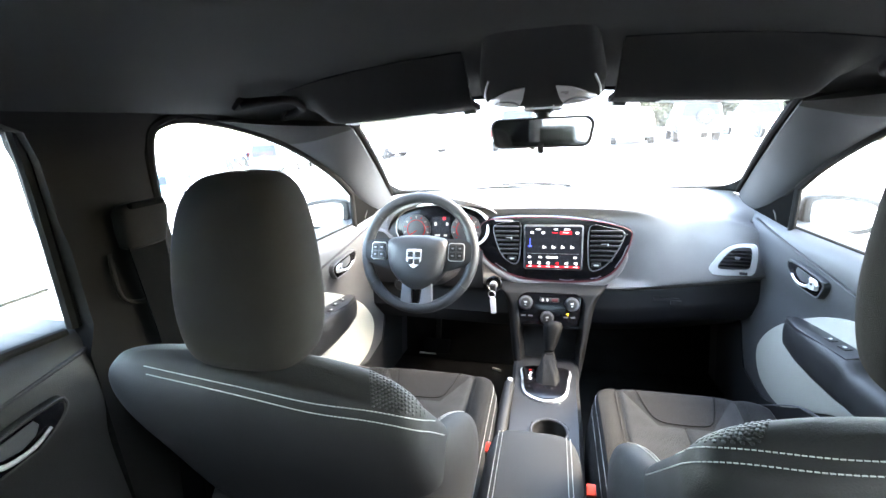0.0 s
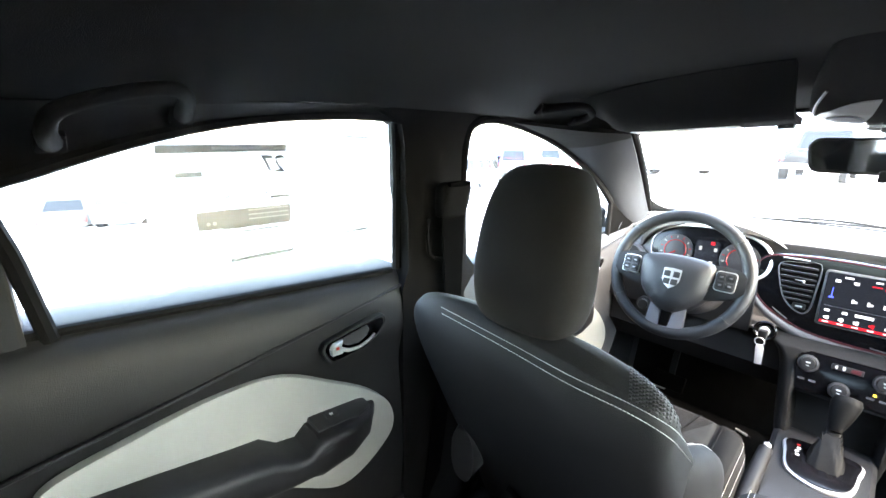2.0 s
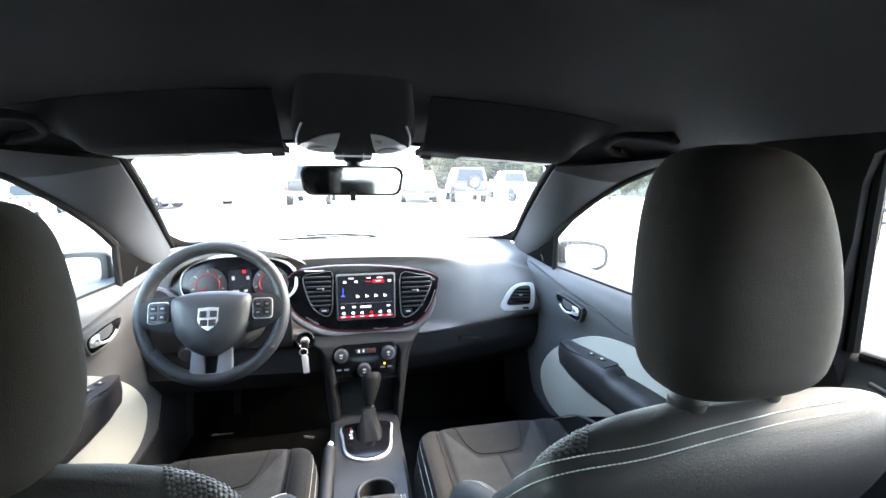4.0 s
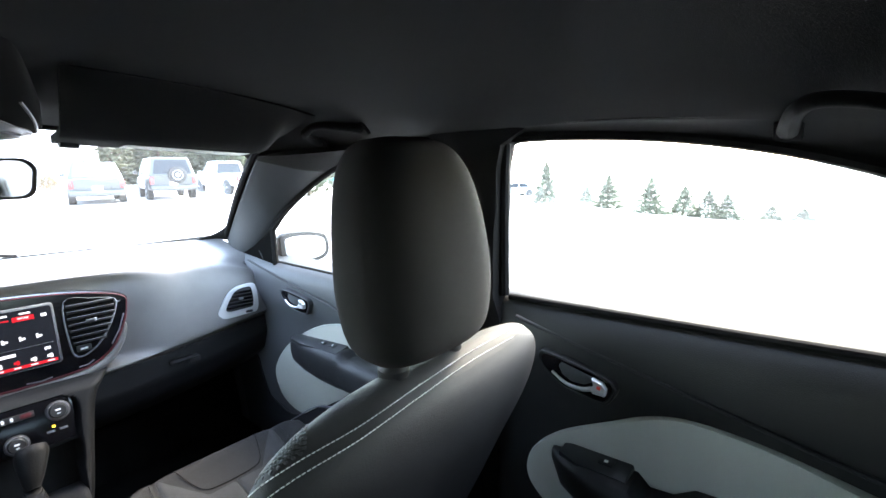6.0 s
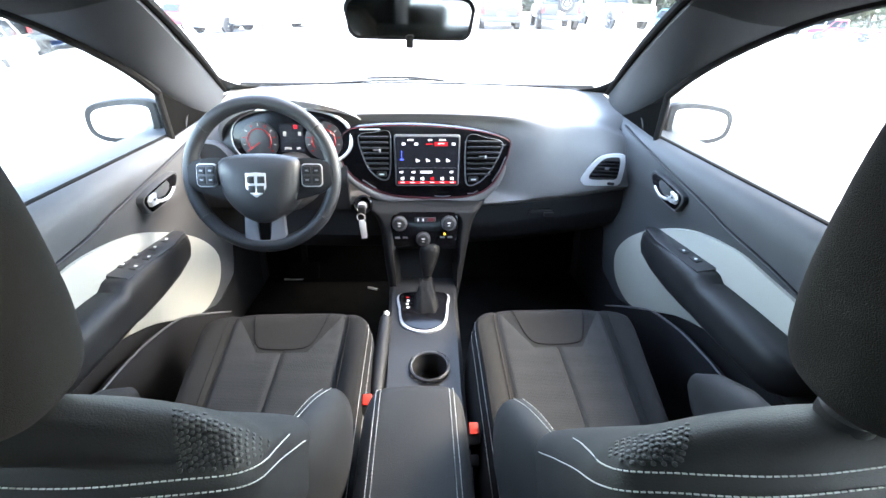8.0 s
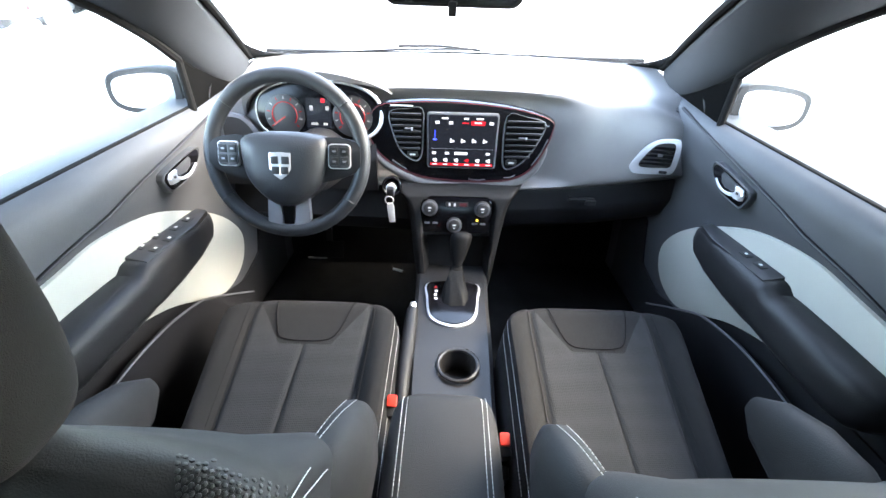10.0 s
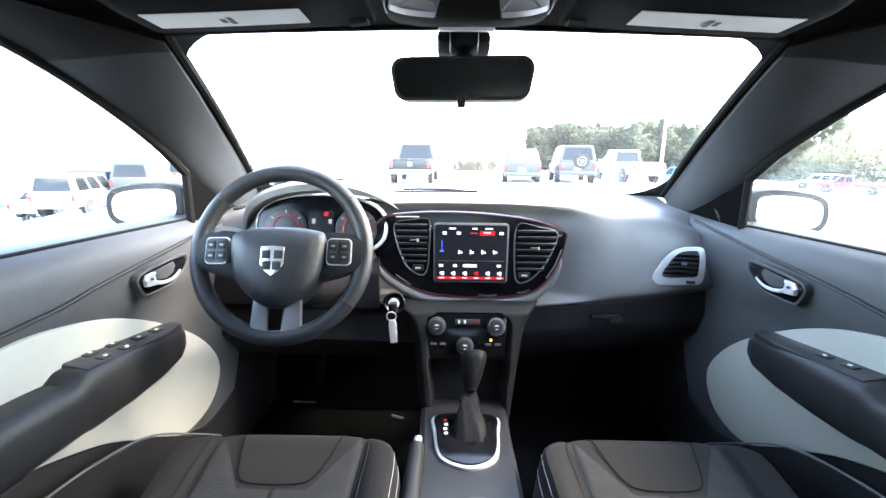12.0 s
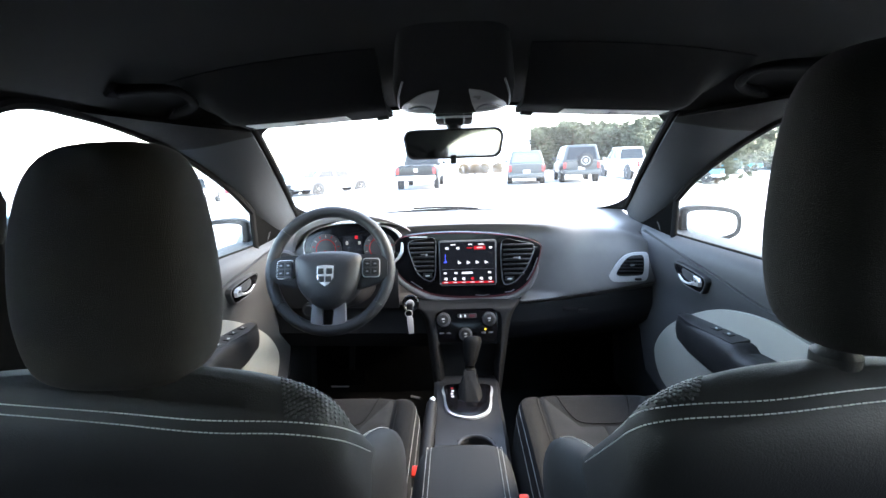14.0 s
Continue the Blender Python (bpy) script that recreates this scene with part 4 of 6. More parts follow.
plate("emblem", shield, 0.003, m_w @ pose(0, -0.022, 0.0425), CHROME, hub, 0.001, "chrome shield emblem with a dark cross-quartered face")
for x, y in ((-0.011, 0.012), (0.011, 0.012), (-0.009, -0.008), (0.009, -0.008)):
    part("emblem_field", box_bm((0.0155, 0.0150, 0.002), m_w @ pose(x, y - 0.022, 0.0455), 0.001), BUTTON, hub)
for sx in (-1, 1):
    sp = loft("spoke", [[m_w @ Vector((sx * x, y, h)) for y, h in ((yc + hh, -0.012), (yc + hh, 0.012), (yc + hh - 0.01, 0.017), (yc - hh + 0.01, 0.017), (yc - hh, 0.012), (yc - hh, -0.012))] for x, yc, hh in ((0.070, -0.010, 0.046), (0.108, -0.004, 0.042), (0.131, -0.002, 0.036), (0.154, 0.0, 0.026))], PLASTIC, wheel)
    mp = m_w @ pose(sx * 0.112, 0.0, 0.016, 0, sx * 5, 0)
    pad = plate("button_frame", rounded(0.046, 0.050, 0.009), 0.005, mp, SATIN, sp, 0.002, "silver-framed button pad")
    part("button_pad", plate_bm(rounded(0.042, 0.046, 0.008), 0.003, mp @ pose(0, 0, 0.004), 0.001), BUTTON, sp)
    for bx in (-0.010, 0.010):
        for by in (-0.010, 0.010):
            part("button", box_bm((0.016, 0.016, 0.003), mp @ pose(bx, by, 0.007), 0.001), PLASTIC, sp)
            part("button_mark", box_bm((0.007, 0.004, 0.0006), mp @ pose(bx, by, 0.0088), 0.0), GREY_METAL, sp)
prong = [(-0.043, -0.080), (-0.016, -0.094), (-0.011, -0.142), (0.011, -0.142), (0.016, -0.094), (0.043, -0.080), (0.047, -0.160), (-0.047, -0.160)]
plate("lower_spoke", prong, 0.014, m_w @ pose(0, 0, -0.004), GREY_METAL, wheel, 0.004, "satin silver forked lower spoke")
# Black plate laid over the open fork, standing for the shade inside it.
plate("spoke_gap_shade", [(-0.012, -0.100), (0.012, -0.100), (0.010, -0.143), (-0.010, -0.143)], 0.003, m_w @ pose(0, 0, 0.0085), SAIL, wheel, 0.001)

# ================= centre stack and console =================
console = thing("centre_console", "black centre console with climate panel, shifter surround and cup holder", "console")


def stack_shell(u, v):
    """Charcoal shell that flows from under the dash into two slim rails beside the climate panel."""
    z = lerp(0.746, 0.455, v)
    c = 0.010
    left = flow(((0.455, 0.098), (0.555, 0.116), (0.640, 0.126), (0.690, 0.138), (0.720, 0.162), (0.746, 0.198)), z)
    right = flow(((0.455, 0.092), (0.53, 0.110), (0.621, 0.127), (0.685, 0.142), (0.720, 0.164), (0.746, 0.200)), z)
    k = u * 2 - 1
    x = c + (k * right if k > 0 else k * left)
    y = curve_lin(((0.45, 1.432), (0.555, 1.486), (0.656, 1.522), (0.72, 1.548), (0.733, 1.575), (0.746, 1.640)), z)
    inner = curve_at(((0.45, 0.078), (0.53, 0.088), (0.62, 0.098), (0.69, 0.104), (0.705, 0.100), (0.718, 0.080), (0.7205, 0.0)), z)
    d = abs(x - c - 0.004)
    pit = min(max((inner - d) / 0.008, 0.0), 1.0) if z < 0.7205 else 0.0
    depth = curve_at(((0.600, 0.075), (0.615, 0.016)), z)
    edge = max(0.0, (abs(k) - 0.80) / 0.20)
    return (x, y + pit * depth + 0.030 * edge ** 2.5, z)


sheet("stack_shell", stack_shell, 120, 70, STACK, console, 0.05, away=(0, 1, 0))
m_cp = facing((0.009, 1.545, 0.672), (0, -1, 0.30))
cp = plate("climate_panel", [(-0.098, 0.030), (-0.090, 0.043), (-0.074, 0.046), (0.074, 0.046), (0.090, 0.043), (0.098, 0.030), (0.099, 0.0), (0.092, -0.054), (-0.092, -0.054), (-0.099, 0.0)], 0.010, m_cp, PIANO, console, 0.006, "black climate panel with three silver-ringed knobs")
for x, y, r in ((-0.071, 0.016, 0.022), (0.070, 0.016, 0.022), (-0.004, -0.030, 0.021)):
    part("knob", lathe_bm([(r, 0), (r, 0.010), (r * 0.93, 0.013), (r * 0.74, 0.013), (r * 0.70, 0.018), (r * 0.62, 0.020), (0.002, 0.020)], m_cp @ pose(x, y, 0.008), 28), BUTTON, cp)
    tube("knob_ring", [m_cp @ Vector((x + r * 0.84 * math.cos(a * math.pi / 14), y + r * 0.84 * math.sin(a * math.pi / 14), 0.021)) for a in range(28)], 0.0017, GREY_METAL, cp, True)
    part("knob_mark", box_bm((0.009, 0.0035, 0.001), m_cp @ pose(x, y + 0.003, 0.0285), 0.0), MARK, cp)
    part("knob_mark", box_bm((0.006, 0.0022, 0.001), m_cp @ pose(x, y - 0.005, 0.0285), 0.0), MARK, cp)
part("hazard_bar", box_bm((0.060, 0.014, 0.004), m_cp @ pose(0.002, 0.026, 0.011), 0.003), BUTTON, cp)
part("hazard_button", box_bm((0.018, 0.009, 0.002), m_cp @ pose(0.018, 0.026, 0.013), 0.001), RED_LINE, cp)
for x in (-0.018, -0.004):
    part("button_mark", box_bm((0.005, 0.008, 0.001), m_cp @ pose(x, 0.026, 0.0135), 0.0), MARK, cp)
for x in (-0.078, -0.056, 0.052, 0.074):
    part("button_mark", box_bm((0.014, 0.005, 0.001), m_cp @ pose(x, -0.026, 0.0105), 0.0), GREY_METAL, cp)
part("lamp_dot", box_bm((0.006, 0.006, 0.001), m_cp @ pose(0.058, -0.016, 0.0108), 0.0), AMBER, cp)

def tunnel_top(y):
    return curve_at(((0.55, 0.50), (1.05, 0.525), (1.2, 0.537), (1.40, 0.532), (1.56, 0.50)), y)


def tunnel(u, v):
    """Half rounded hump that carries the shifter, from the stack to the armrest."""
    y = lerp(0.55, 1.56, u)
    half = curve_at(((0.55, 0.085), (1.0, 0.088), (1.3, 0.092), (1.56, 0.10)), y)
    top = tunnel_top(y)
    prof = ((0.0, -1.25, 0.26), (0.2, -1.12, 0.44), (0.34, -1.0, 0.98), (0.40, -0.90, 1.0), (0.5, 0, 1.0), (0.60, 0.90, 1.0), (0.66, 1.0, 0.98), (0.8, 1.12, 0.44), (1.0, 1.25, 0.26))
    x = curve_lin([(a, b) for a, b, c in prof], v)
    k = curve_lin([(a, c) for a, b, c in prof], v)
    px = x * half + 0.003
    r = math.hypot(px - 0.016, y - 1.138)
    cup = 0.055 * min(max((0.043 - r) / 0.006, 0.0), 1.0)
    return (px, y, lerp(0.25, top, (k - 0.26) / 0.74) - cup)


sheet("tunnel_skin", tunnel, 200, 110, CONSOLE, console, 0.02, away=(0, 0, -1))
PL = [(-0.056, 0.085), (0.056, 0.085), (0.060, 0.02), (0.050, -0.055), (0.020, -0.086), (-0.015, -0.086), (-0.050, -0.055), (-0.060, 0.02)]
m_sp = pose(0.004, 1.325, 0.533, 1, 0, 0)
pl = smooth_line([(x * 1.10, y * 0.90, 0) for x, y in PL], 5, True)
sp = plate("shifter_plate", [(p.x, p.y) for p in pl], 0.010, m_sp, SATIN, console, 0.004, "satin silver shifter surround")
plate("shifter_well", [(p.x * 0.92, p.y * 0.93 + 0.002) for p in pl], 0.004, m_sp @ pose(0, 0, 0.0095), PIANO, sp, 0.001)
for i in range(4):
    part("gear_mark", box_bm((0.007, 0.007, 0.001), m_sp @ pose(-0.043 + 0.002 * (i % 2), 0.052 - i * 0.014, 0.0142), 0.0), DIAL_RED if i == 0 else SCREEN_WHITE, sp)
rings = []
for t, rx, ry, x, y, z in ((0, 0.034, 0.046, 0.010, 1.318, 0.541), (0.2, 0.030, 0.040, 0.011, 1.328, 0.556), (0.4, 0.024, 0.030, 0.012, 1.345, 0.572), (0.6, 0.019, 0.022, 0.012, 1.362, 0.584), (0.75, 0.018, 0.018, 0.012, 1.371, 0.590), (0.85, 0.0145, 0.0145, 0.013, 1.382, 0.596), (1, 0.014, 0.014, 0.013, 1.390, 0.601)):
    fold = [1 + 0.07 * math.sin(7 * q * 0.196 + 9 * t) * (0 < t < 0.8) for q in range(32)]
    rings.append([Vector((x + (px - x) * w, y + 0.018 + (py - y) * w, z + 0.30 * (py - y))) for (px, py), w in zip(oval(x, y, rx, ry, 2.2 + (1 - t), 32), fold)])
rr = []
for ra, rb in zip(rings, rings[1:]):
    rr += [ra, [p.lerp(q, 0.5) * 1.0 + Vector((0, 0, -0.002)) for p, q in zip(ra, rb)]]
rings = rr + [rings[-1]]
shifter = thing("gear_shifter", "black automatic gear shifter with a leather boot and rounded knob", "gear shifter")
loft("boot", rings, SHIFT_LEATHER, shifter)
rings = []
for k, (r, d) in enumerate(((0.012, 0.0), (0.013, 0.006), (0.0165, 0.014), (0.0205, 0.030), (0.0245, 0.048), (0.0275, 0.064), (0.0278, 0.074), (0.024, 0.083), (0.010, 0.088))):
    c = Vector((0.014, 1.406, 0.598)) + Vector((0.12, 0.62, 0.78)).normalized() * d
    rings.append([c + Vector((px * 1.0, py * 0.9, -0.62 * py)) for px, py in oval(0, 0, r, r * 1.05, 2.5, 20)])
loft("knob", rings, SHIFT_LEATHER, shifter)
# cup holder and hand brake
tube("cup_holder", [(0.016 + 0.0425 * math.cos(a * math.pi / 20), 1.138 + 0.0425 * math.sin(a * math.pi / 20), tunnel_top(1.138) + 0.002) for a in range(40)], 0.0042, BUTTON, console, True, label="round cup holder rim")
brake = thing("hand_brake", "black hand brake lever with a silver tipped button", "hand brake")
tube("lever", smooth_line([(-0.098, 1.02, 0.515), (-0.097, 1.10, 0.535), (-0.093, 1.20, 0.552), (-0.090, 1.275, 0.562)], 5), [0.0135 + 0.002 * math.sin(i * 0.2) for i in range(16)], PLASTIC, brake, sides=14)
tube("button", [(-0.090, 1.275, 0.562), (-0.0895, 1.292, 0.566)], 0.008, CHROME, brake)
tube("gaiter", smooth_line([(-0.100, 0.96, 0.50), (-0.098, 1.0, 0.515), (-0.098, 1.04, 0.520)], 4), 0.020, PLASTIC, brake)


def pad_rings(x0, x1, y0, y1, z0, z1, r, n=24, steps=8):
    """A cushion: rounded in plan and at its top edge."""
    out = []
    cx, cy, hx, hy = (x0 + x1) / 2, (y0 + y1) / 2, (x1 - x0) / 2, (y1 - y0) / 2
    out.append([Vector((px, py, z0)) for px, py in oval(cx, cy, hx, hy, 7, n)])
    for i in range(steps + 1):
        a = math.pi / 2 * i / steps
        d = r * (1 - math.cos(a))
        out.append([Vector((px, py, z1 - r + r * math.sin(a))) for px, py in oval(cx, cy, hx - d, hy - d, 7 - 2 * i / steps, n)])
    return out


armrest = thing("armrest_box", "charcoal padded centre armrest with pale double stitching", "armrest")
rings = pad_rings(-0.098, 0.072, 0.52, 0.968, 0.50, 0.682, 0.03, 40)
loft("box_body", [[Vector((v.x, v.y, v.z)) for v in r] for r in pad_rings(-0.086, 0.062, 0.53, 0.958, 0.45, 0.645, 0.01, 40)], PLASTIC, armrest)
loft("lid", [[Vector((v.x, v.y, max(v.z, 0.628))) for v in r] for r in rings], SEAT_SKIN, armrest, "padded charcoal vinyl lid")


def stitches(name, pts, mat, parent, length=0.0046, gap=0.0018, r=0.00055):
    """A row of single stitches along a line, as one part."""
    bm = bmesh.new()
    P = [Vector(p) for p in pts]
    acc, on, start = 0.0, True, P[0]
    segs = []
    for a, b in zip(P, P[1:]):
        d = (b - a).length
        pos = 0.0
        while pos < d:
            step = min((length if on else gap) - acc, d - pos)
            q0, q1 = a.lerp(b, pos / d), a.lerp(b, (pos + step) / d)
            if on:
                segs.append((q0, q1))
            acc += step
            pos += step
            if acc >= (length if on else gap) - 1e-6:
                on, acc = not on, 0.0
    for a, b in segs:
        if (b - a).length < 1e-4:
            continue
        z = (b - a).normalized()
        m = z.to_track_quat("Z", "Y").to_matrix().to_4x4()
        m.translation = (a + b) / 2
        bmesh.ops.create_cone(bm, cap_ends=True, segments=5, radius1=r, radius2=r, depth=(b - a).length, matrix=m)
    return part(name, bm, mat, parent)


for x in (-0.077, -0.070, 0.046, 0.053):
    stitches("stitching", smooth_line([(x, 0.54, 0.684), (x, 0.75, 0.684), (x, 0.92, 0.683), (x, 0.948, 0.676), (x, 0.963, 0.660)], 4), THREAD, armrest)

from mathutils.bvhtree import BVHTree

CELLS = material("embossed_charcoal_cloth", (0.027, 0.027, 0.026), 0.5, vary=0.2, vary_scale=60)

# ================= front seats =================
def front_seat(side, label):
    s = thing("front_seat", label, "car seat", "front seats")
    cx = side * 0.304
    dy, dz = (0.018, 0.010) if side < 0 else (-0.028, 0.028)
    # cushion
    nx, ny = 34, 26

    def cushion_z(u, v):
        a = abs(u * 2 - 1)
        z = 0.555 + 0.042 * v
        if a > 0.62:
            z += 0.024 * math.sin(math.pi * (a - 0.62) / 0.38) * (1 - max(0.0, (v - 0.55) / 0.45) ** 1.5) - 0.10 * max(0, (a - 0.86) / 0.14) ** 2
        if v > 0.87:
            z -= 0.075 * ((v - 0.87) / 0.13) ** 2
        return z

    def cushion(u, v):
        a = u * 2 - 1
        half = lerp(0.138, 0.232, v) if a * side > 0 else 0.203
        x = cx + a * (half - 0.02 * max(0, (v - 0.8) / 0.2) ** 2)
        y = lerp(0.74, 1.318, v) - 0.085 * abs(a) ** 5 * max(0.0, (v - 0.6) / 0.4)
        seam = 0.0
        for q in (-0.62, 0.62):
            seam += 0.004 * math.exp(-((a - q) / 0.022) ** 2)
        if v < 0.70:
            seam += 0.002 * math.exp(-(a / 0.012) ** 2)
        return (x, y, cushion_z(u, v) - seam)
    c = sheet("cushion", cushion, 60, 40, FABRIC, s, 0.16, away=(0, -0.05, -1))
    # mesh insert and the plain tongue at its front
    for q0, q1, v0, v1 in ((-0.605, -0.008, 0.05, 0.70), (0.008, 0.605, 0.05, 0.70)):
        def ins(u, v, q0=q0, q1=q1, v0=v0, v1=v1):
            p = Vector(cushion(lerp(q0, q1, u) * 0.5 + 0.5, lerp(v0, v1 - 0.01 + 0.20 * max(0, abs(lerp(q0, q1, u)) - 0.27) / 0.31, v)))
            edge = min(u, 1 - u, v, 1 - v)
            p.z += 0.0022 * min(1, edge / 0.06) + 0.0005
            return p
        sheet("mesh_insert", ins, 22, 26, MESH_CLOTH, c, label="ribbed mesh cloth insert")
    for q in (-0.64, 0.64):
        pts = [Vector(cushion(q * 0.5 + 0.5 + 0.012 * (1 if q > 0 else -1), v / 24)) + Vector((0, 0, 0.003)) for v in range(1, 22)]
        tube("piping", pts, 0.0009, FABRIC, c)
    pts = [Vector(cushion((-side * 0.90) * 0.5 + 0.5, v / 20)) + Vector((0, 0, 0.0015)) for v in range(1, 20)]
    stitches("stitching", pts, THREAD, c)
    pts = [Vector(cushion((-side * 0.935) * 0.5 + 0.5, v / 20)) + Vector((0, 0, 0.0015)) for v in range(1, 20)]
    stitches("stitching", pts, THREAD, c)
    pts = [Vector(cushion((side * 0.92) * 0.5 + 0.5, v / 20)) + Vector((0, 0, 0.0015)) for v in range(1, 20)]
    stitches("stitching", pts, THREAD, c)
    tongue = [(-0.46, 0.985), (-0.42, 0.90), (-0.35, 0.79), (-0.28, 0.725), (-0.15, 0.705), (0.15, 0.705), (0.28, 0.725), (0.35, 0.79), (0.42, 0.90), (0.46, 0.985)]
    pts = smooth_line([Vector(cushion(a * 0.5 + 0.5, v)) + Vector((0, 0, 0.002)) for a, v in tongue], 6)
    tube("tongue_seam", pts, 0.0009, RUBBER, c)
    box("seat_base", (0.38, 0.50, 0.14), (cx, 1.0, 0.36), PLASTIC, s, 0.02)
    # backrest: rings along a leaning spine
    bx = side * 0.354
    spine = [(0.00, 0.835, 0.50, 0.205, 0.075), (0.12, 0.815, 0.57, 0.215, 0.075), (0.35, 0.765, 0.68, 0.235, 0.072), (0.60, 0.72, 0.78, 0.248, 0.066), (0.80, 0.675, 0.865, 0.245, 0.058), (0.91, 0.655, 0.915, 0.244, 0.050), (0.97, 0.645, 0.942, 0.228, 0.036), (1.0, 0.640, 0.954, 0.185, 0.016)]
    rings = []
    P = smooth_line([(a[1], a[2], 0) for a in spine], 4)
    W = smooth_line([(a[3], a[4], 0) for a in spine], 4)
    for (p, w) in zip(P, W):
        up = Vector((0, -0.45, 0.89)).normalized()
        fw = Vector((0, 0.89, 0.45)).normalized()
        ring = []
        for ox, oy in oval(0, 0, 1, 1, 3.0, 72):
            f = oy * w.y
            high = min(max((p.y - 0.72) / 0.2, 0.0), 1.0)
            if oy > 0:
                f += 0.035 * max(0.0, abs(ox) - 0.55) / 0.45 * min(1.0, w.x / 0.2) * (1 - high)
            inner = max(0.0, -ox * side)
            ring.append(Vector((bx + ox * w.x * (1 - 0.12 * min(max((p.y - 0.60) / 0.2, 0.0), 1.0) * (inner > 0)), p.x + dy, p.y + dz - 0.026 * high * inner ** 2.2)) + fw * f)
        rings.append(ring)
    back = loft("backrest", rings, SEAT_SKIN, s)

    tree_of = BVHTree.FromPolygons([v.co.copy() for v in back.data.vertices], [tuple(f.vertices) for f in back.data.polygons])
    over = Vector((-0.017, 0.276, 1.173)) if side < 0 else Vector((-0.033, 0.305, 1.218))
    plane_y = 0.66 if side < 0 else 0.60

    def on_back(x, z, lift=0.0015):
        """The point of the shoulder that lies under a line sloping down and forward."""
        aim = Vector((x, plane_y, z)) - over
        q, nrm, _, _ = tree_of.ray_cast(over, aim.normalized())
        return None if q is None else q - aim.normalized() * lift
    o = side
    if side < 0:
        rows = (((-0.53, 0.950), (-0.45, 0.942), (-0.37, 0.934), (-0.28, 0.924), (-0.195, 0.921), (-0.14, 0.914), (-0.112, 0.902)), ((-0.53, 0.938), (-0.45, 0.930), (-0.37, 0.921), (-0.28, 0.910), (-0.195, 0.907), (-0.14, 0.899), (-0.110, 0.886)))
        grid = (-0.192, -0.126)
    else:
        rows = (((0.080, 0.955), (0.120, 0.970), (0.165, 0.975), (0.24, 0.976), (0.32, 0.985), (0.415, 0.994), (0.51, 0.996)), ((0.080, 0.940), (0.120, 0.954), (0.165, 0.960), (0.24, 0.961), (0.32, 0.970), (0.415, 0.980), (0.515, 0.982)))
        grid = (0.098, 0.176)
    for row in rows:
        pts = [on_back(p.x, p.y) for p in smooth_line([(x, z, 0) for x, z in row], 8)]
        pts = [p for p in pts if p is not None and abs(p.y - 0.66) < 0.18]
        if len(pts) > 3:
            stitches("stitching", pts, THREAD, back, 0.0036, 0.0014, 0.00065)
    # embossed cells on the inner shoulder
    x0, x1 = grid
    verts, faces = [], []
    top_row = smooth_line([(x, z, 0) for x, z in rows[0]], 8)
    step = 0.0048
    pitch = step * (0.86 if side < 0 else 0.75)
    nxc = int((x1 - x0) / pitch)
    for i in range(nxc + 1):
        x = x0 + i * pitch
        base_z = min(top_row, key=lambda p: abs(p.x - x)).y + 0.006
        last_at = None
        for j in range(110):
            aim = Vector((x, plane_y, base_z + j * 0.0006)) - over
            q, nrm, _, _ = tree_of.ray_cast(over, aim.normalized())
            if q is None or abs(q.y - 0.68) > 0.14 or q.z < 0.84:
                continue
            if last_at is None:
                last_at = q - Vector((0, 0, step * (0.5 if i % 2 else 1.0)))
            if (q - last_at).length < step:
                continue
            last_at = q
            if nrm.dot(aim) > 0:
                nrm = -nrm
            fr = facing(q, nrm, (0.3, 0.2, 1))
            k = len(verts)
            for r, h in ((0.0024, -0.0009), (0.0018, 0.0009), (0.0008, 0.0013)):
                for a in range(6):
                    verts.append(fr @ Vector((r * math.cos(a * math.pi / 3), r * math.sin(a * math.pi / 3), h)))
            for lv in (0, 6):
                for a in range(6):
                    faces.append((k + lv + a, k + lv + (a + 1) % 6, k + lv + 6 + (a + 1) % 6, k + lv + 6 + a))
            faces.append(tuple(k + 12 + a for a in range(6)))
    if faces:
        tagged(place("textured_patch", mesh_of("textured_patch", verts, faces), CELLS, back, "embossed honeycomb shoulder patch"), kind="stuff")
    # inner side bolster that juts forward beside the armrest
    rings = []
    shape = ((0.655, 0.190, 0.61, 0.036, 0.10), (0.70, 0.176, 0.685, 0.042, 0.105), (0.74, 0.160, 0.705, 0.042, 0.10), (0.78, 0.148, 0.708, 0.040, 0.094), (0.82, 0.142, 0.706, 0.036, 0.082), (0.86, 0.140, 0.70, 0.028, 0.06), (0.89, 0.140, 0.69, 0.012, 0.025))
    for y, x, z, rx, rz in shape:
        rings.append([Vector((px, y + 0.012 + 0.6 * dy, pz)) for px, pz in oval(o * (x - 0.005), z, rx, rz, 2.4, 24)])
    bol = loft("side_bolster", rings, SEAT_SKIN, s)
    for d0, d1 in ((0.026, -0.004), (0.036, 0.010)):
        pts = []
        for i, (y, x, z, rx, rz) in enumerate(shape[1:]):
            d = min(lerp(d0, d1, i / 4), rx * 0.95)
            pts.append((o * (x - 0.005 + d), y + 0.012 + 0.6 * dy, z + rz * (1 - (abs(d) / rx) ** 2.4) ** (1 / 2.4) + 0.0008))
        stitches("stitching", smooth_line(pts[:5], 6), THREAD, bol)
    # outer bolster beside the door
    rings = []
    outer = ((0.72, 0.520, 0.58, 0.030, 0.06), (0.77, 0.515, 0.62, 0.034, 0.075), (0.82, 0.510, 0.635, 0.034, 0.078), (0.88, 0.507, 0.635, 0.032, 0.070), (0.94, 0.505, 0.625, 0.026, 0.050), (0.98, 0.505, 0.615, 0.010, 0.020))
    for y, x, z, rx, rz in outer:
        rings.append([Vector((px, y, pz + 0.03)) for px, pz in oval(o * x, z, rx, rz, 2.4, 20)])
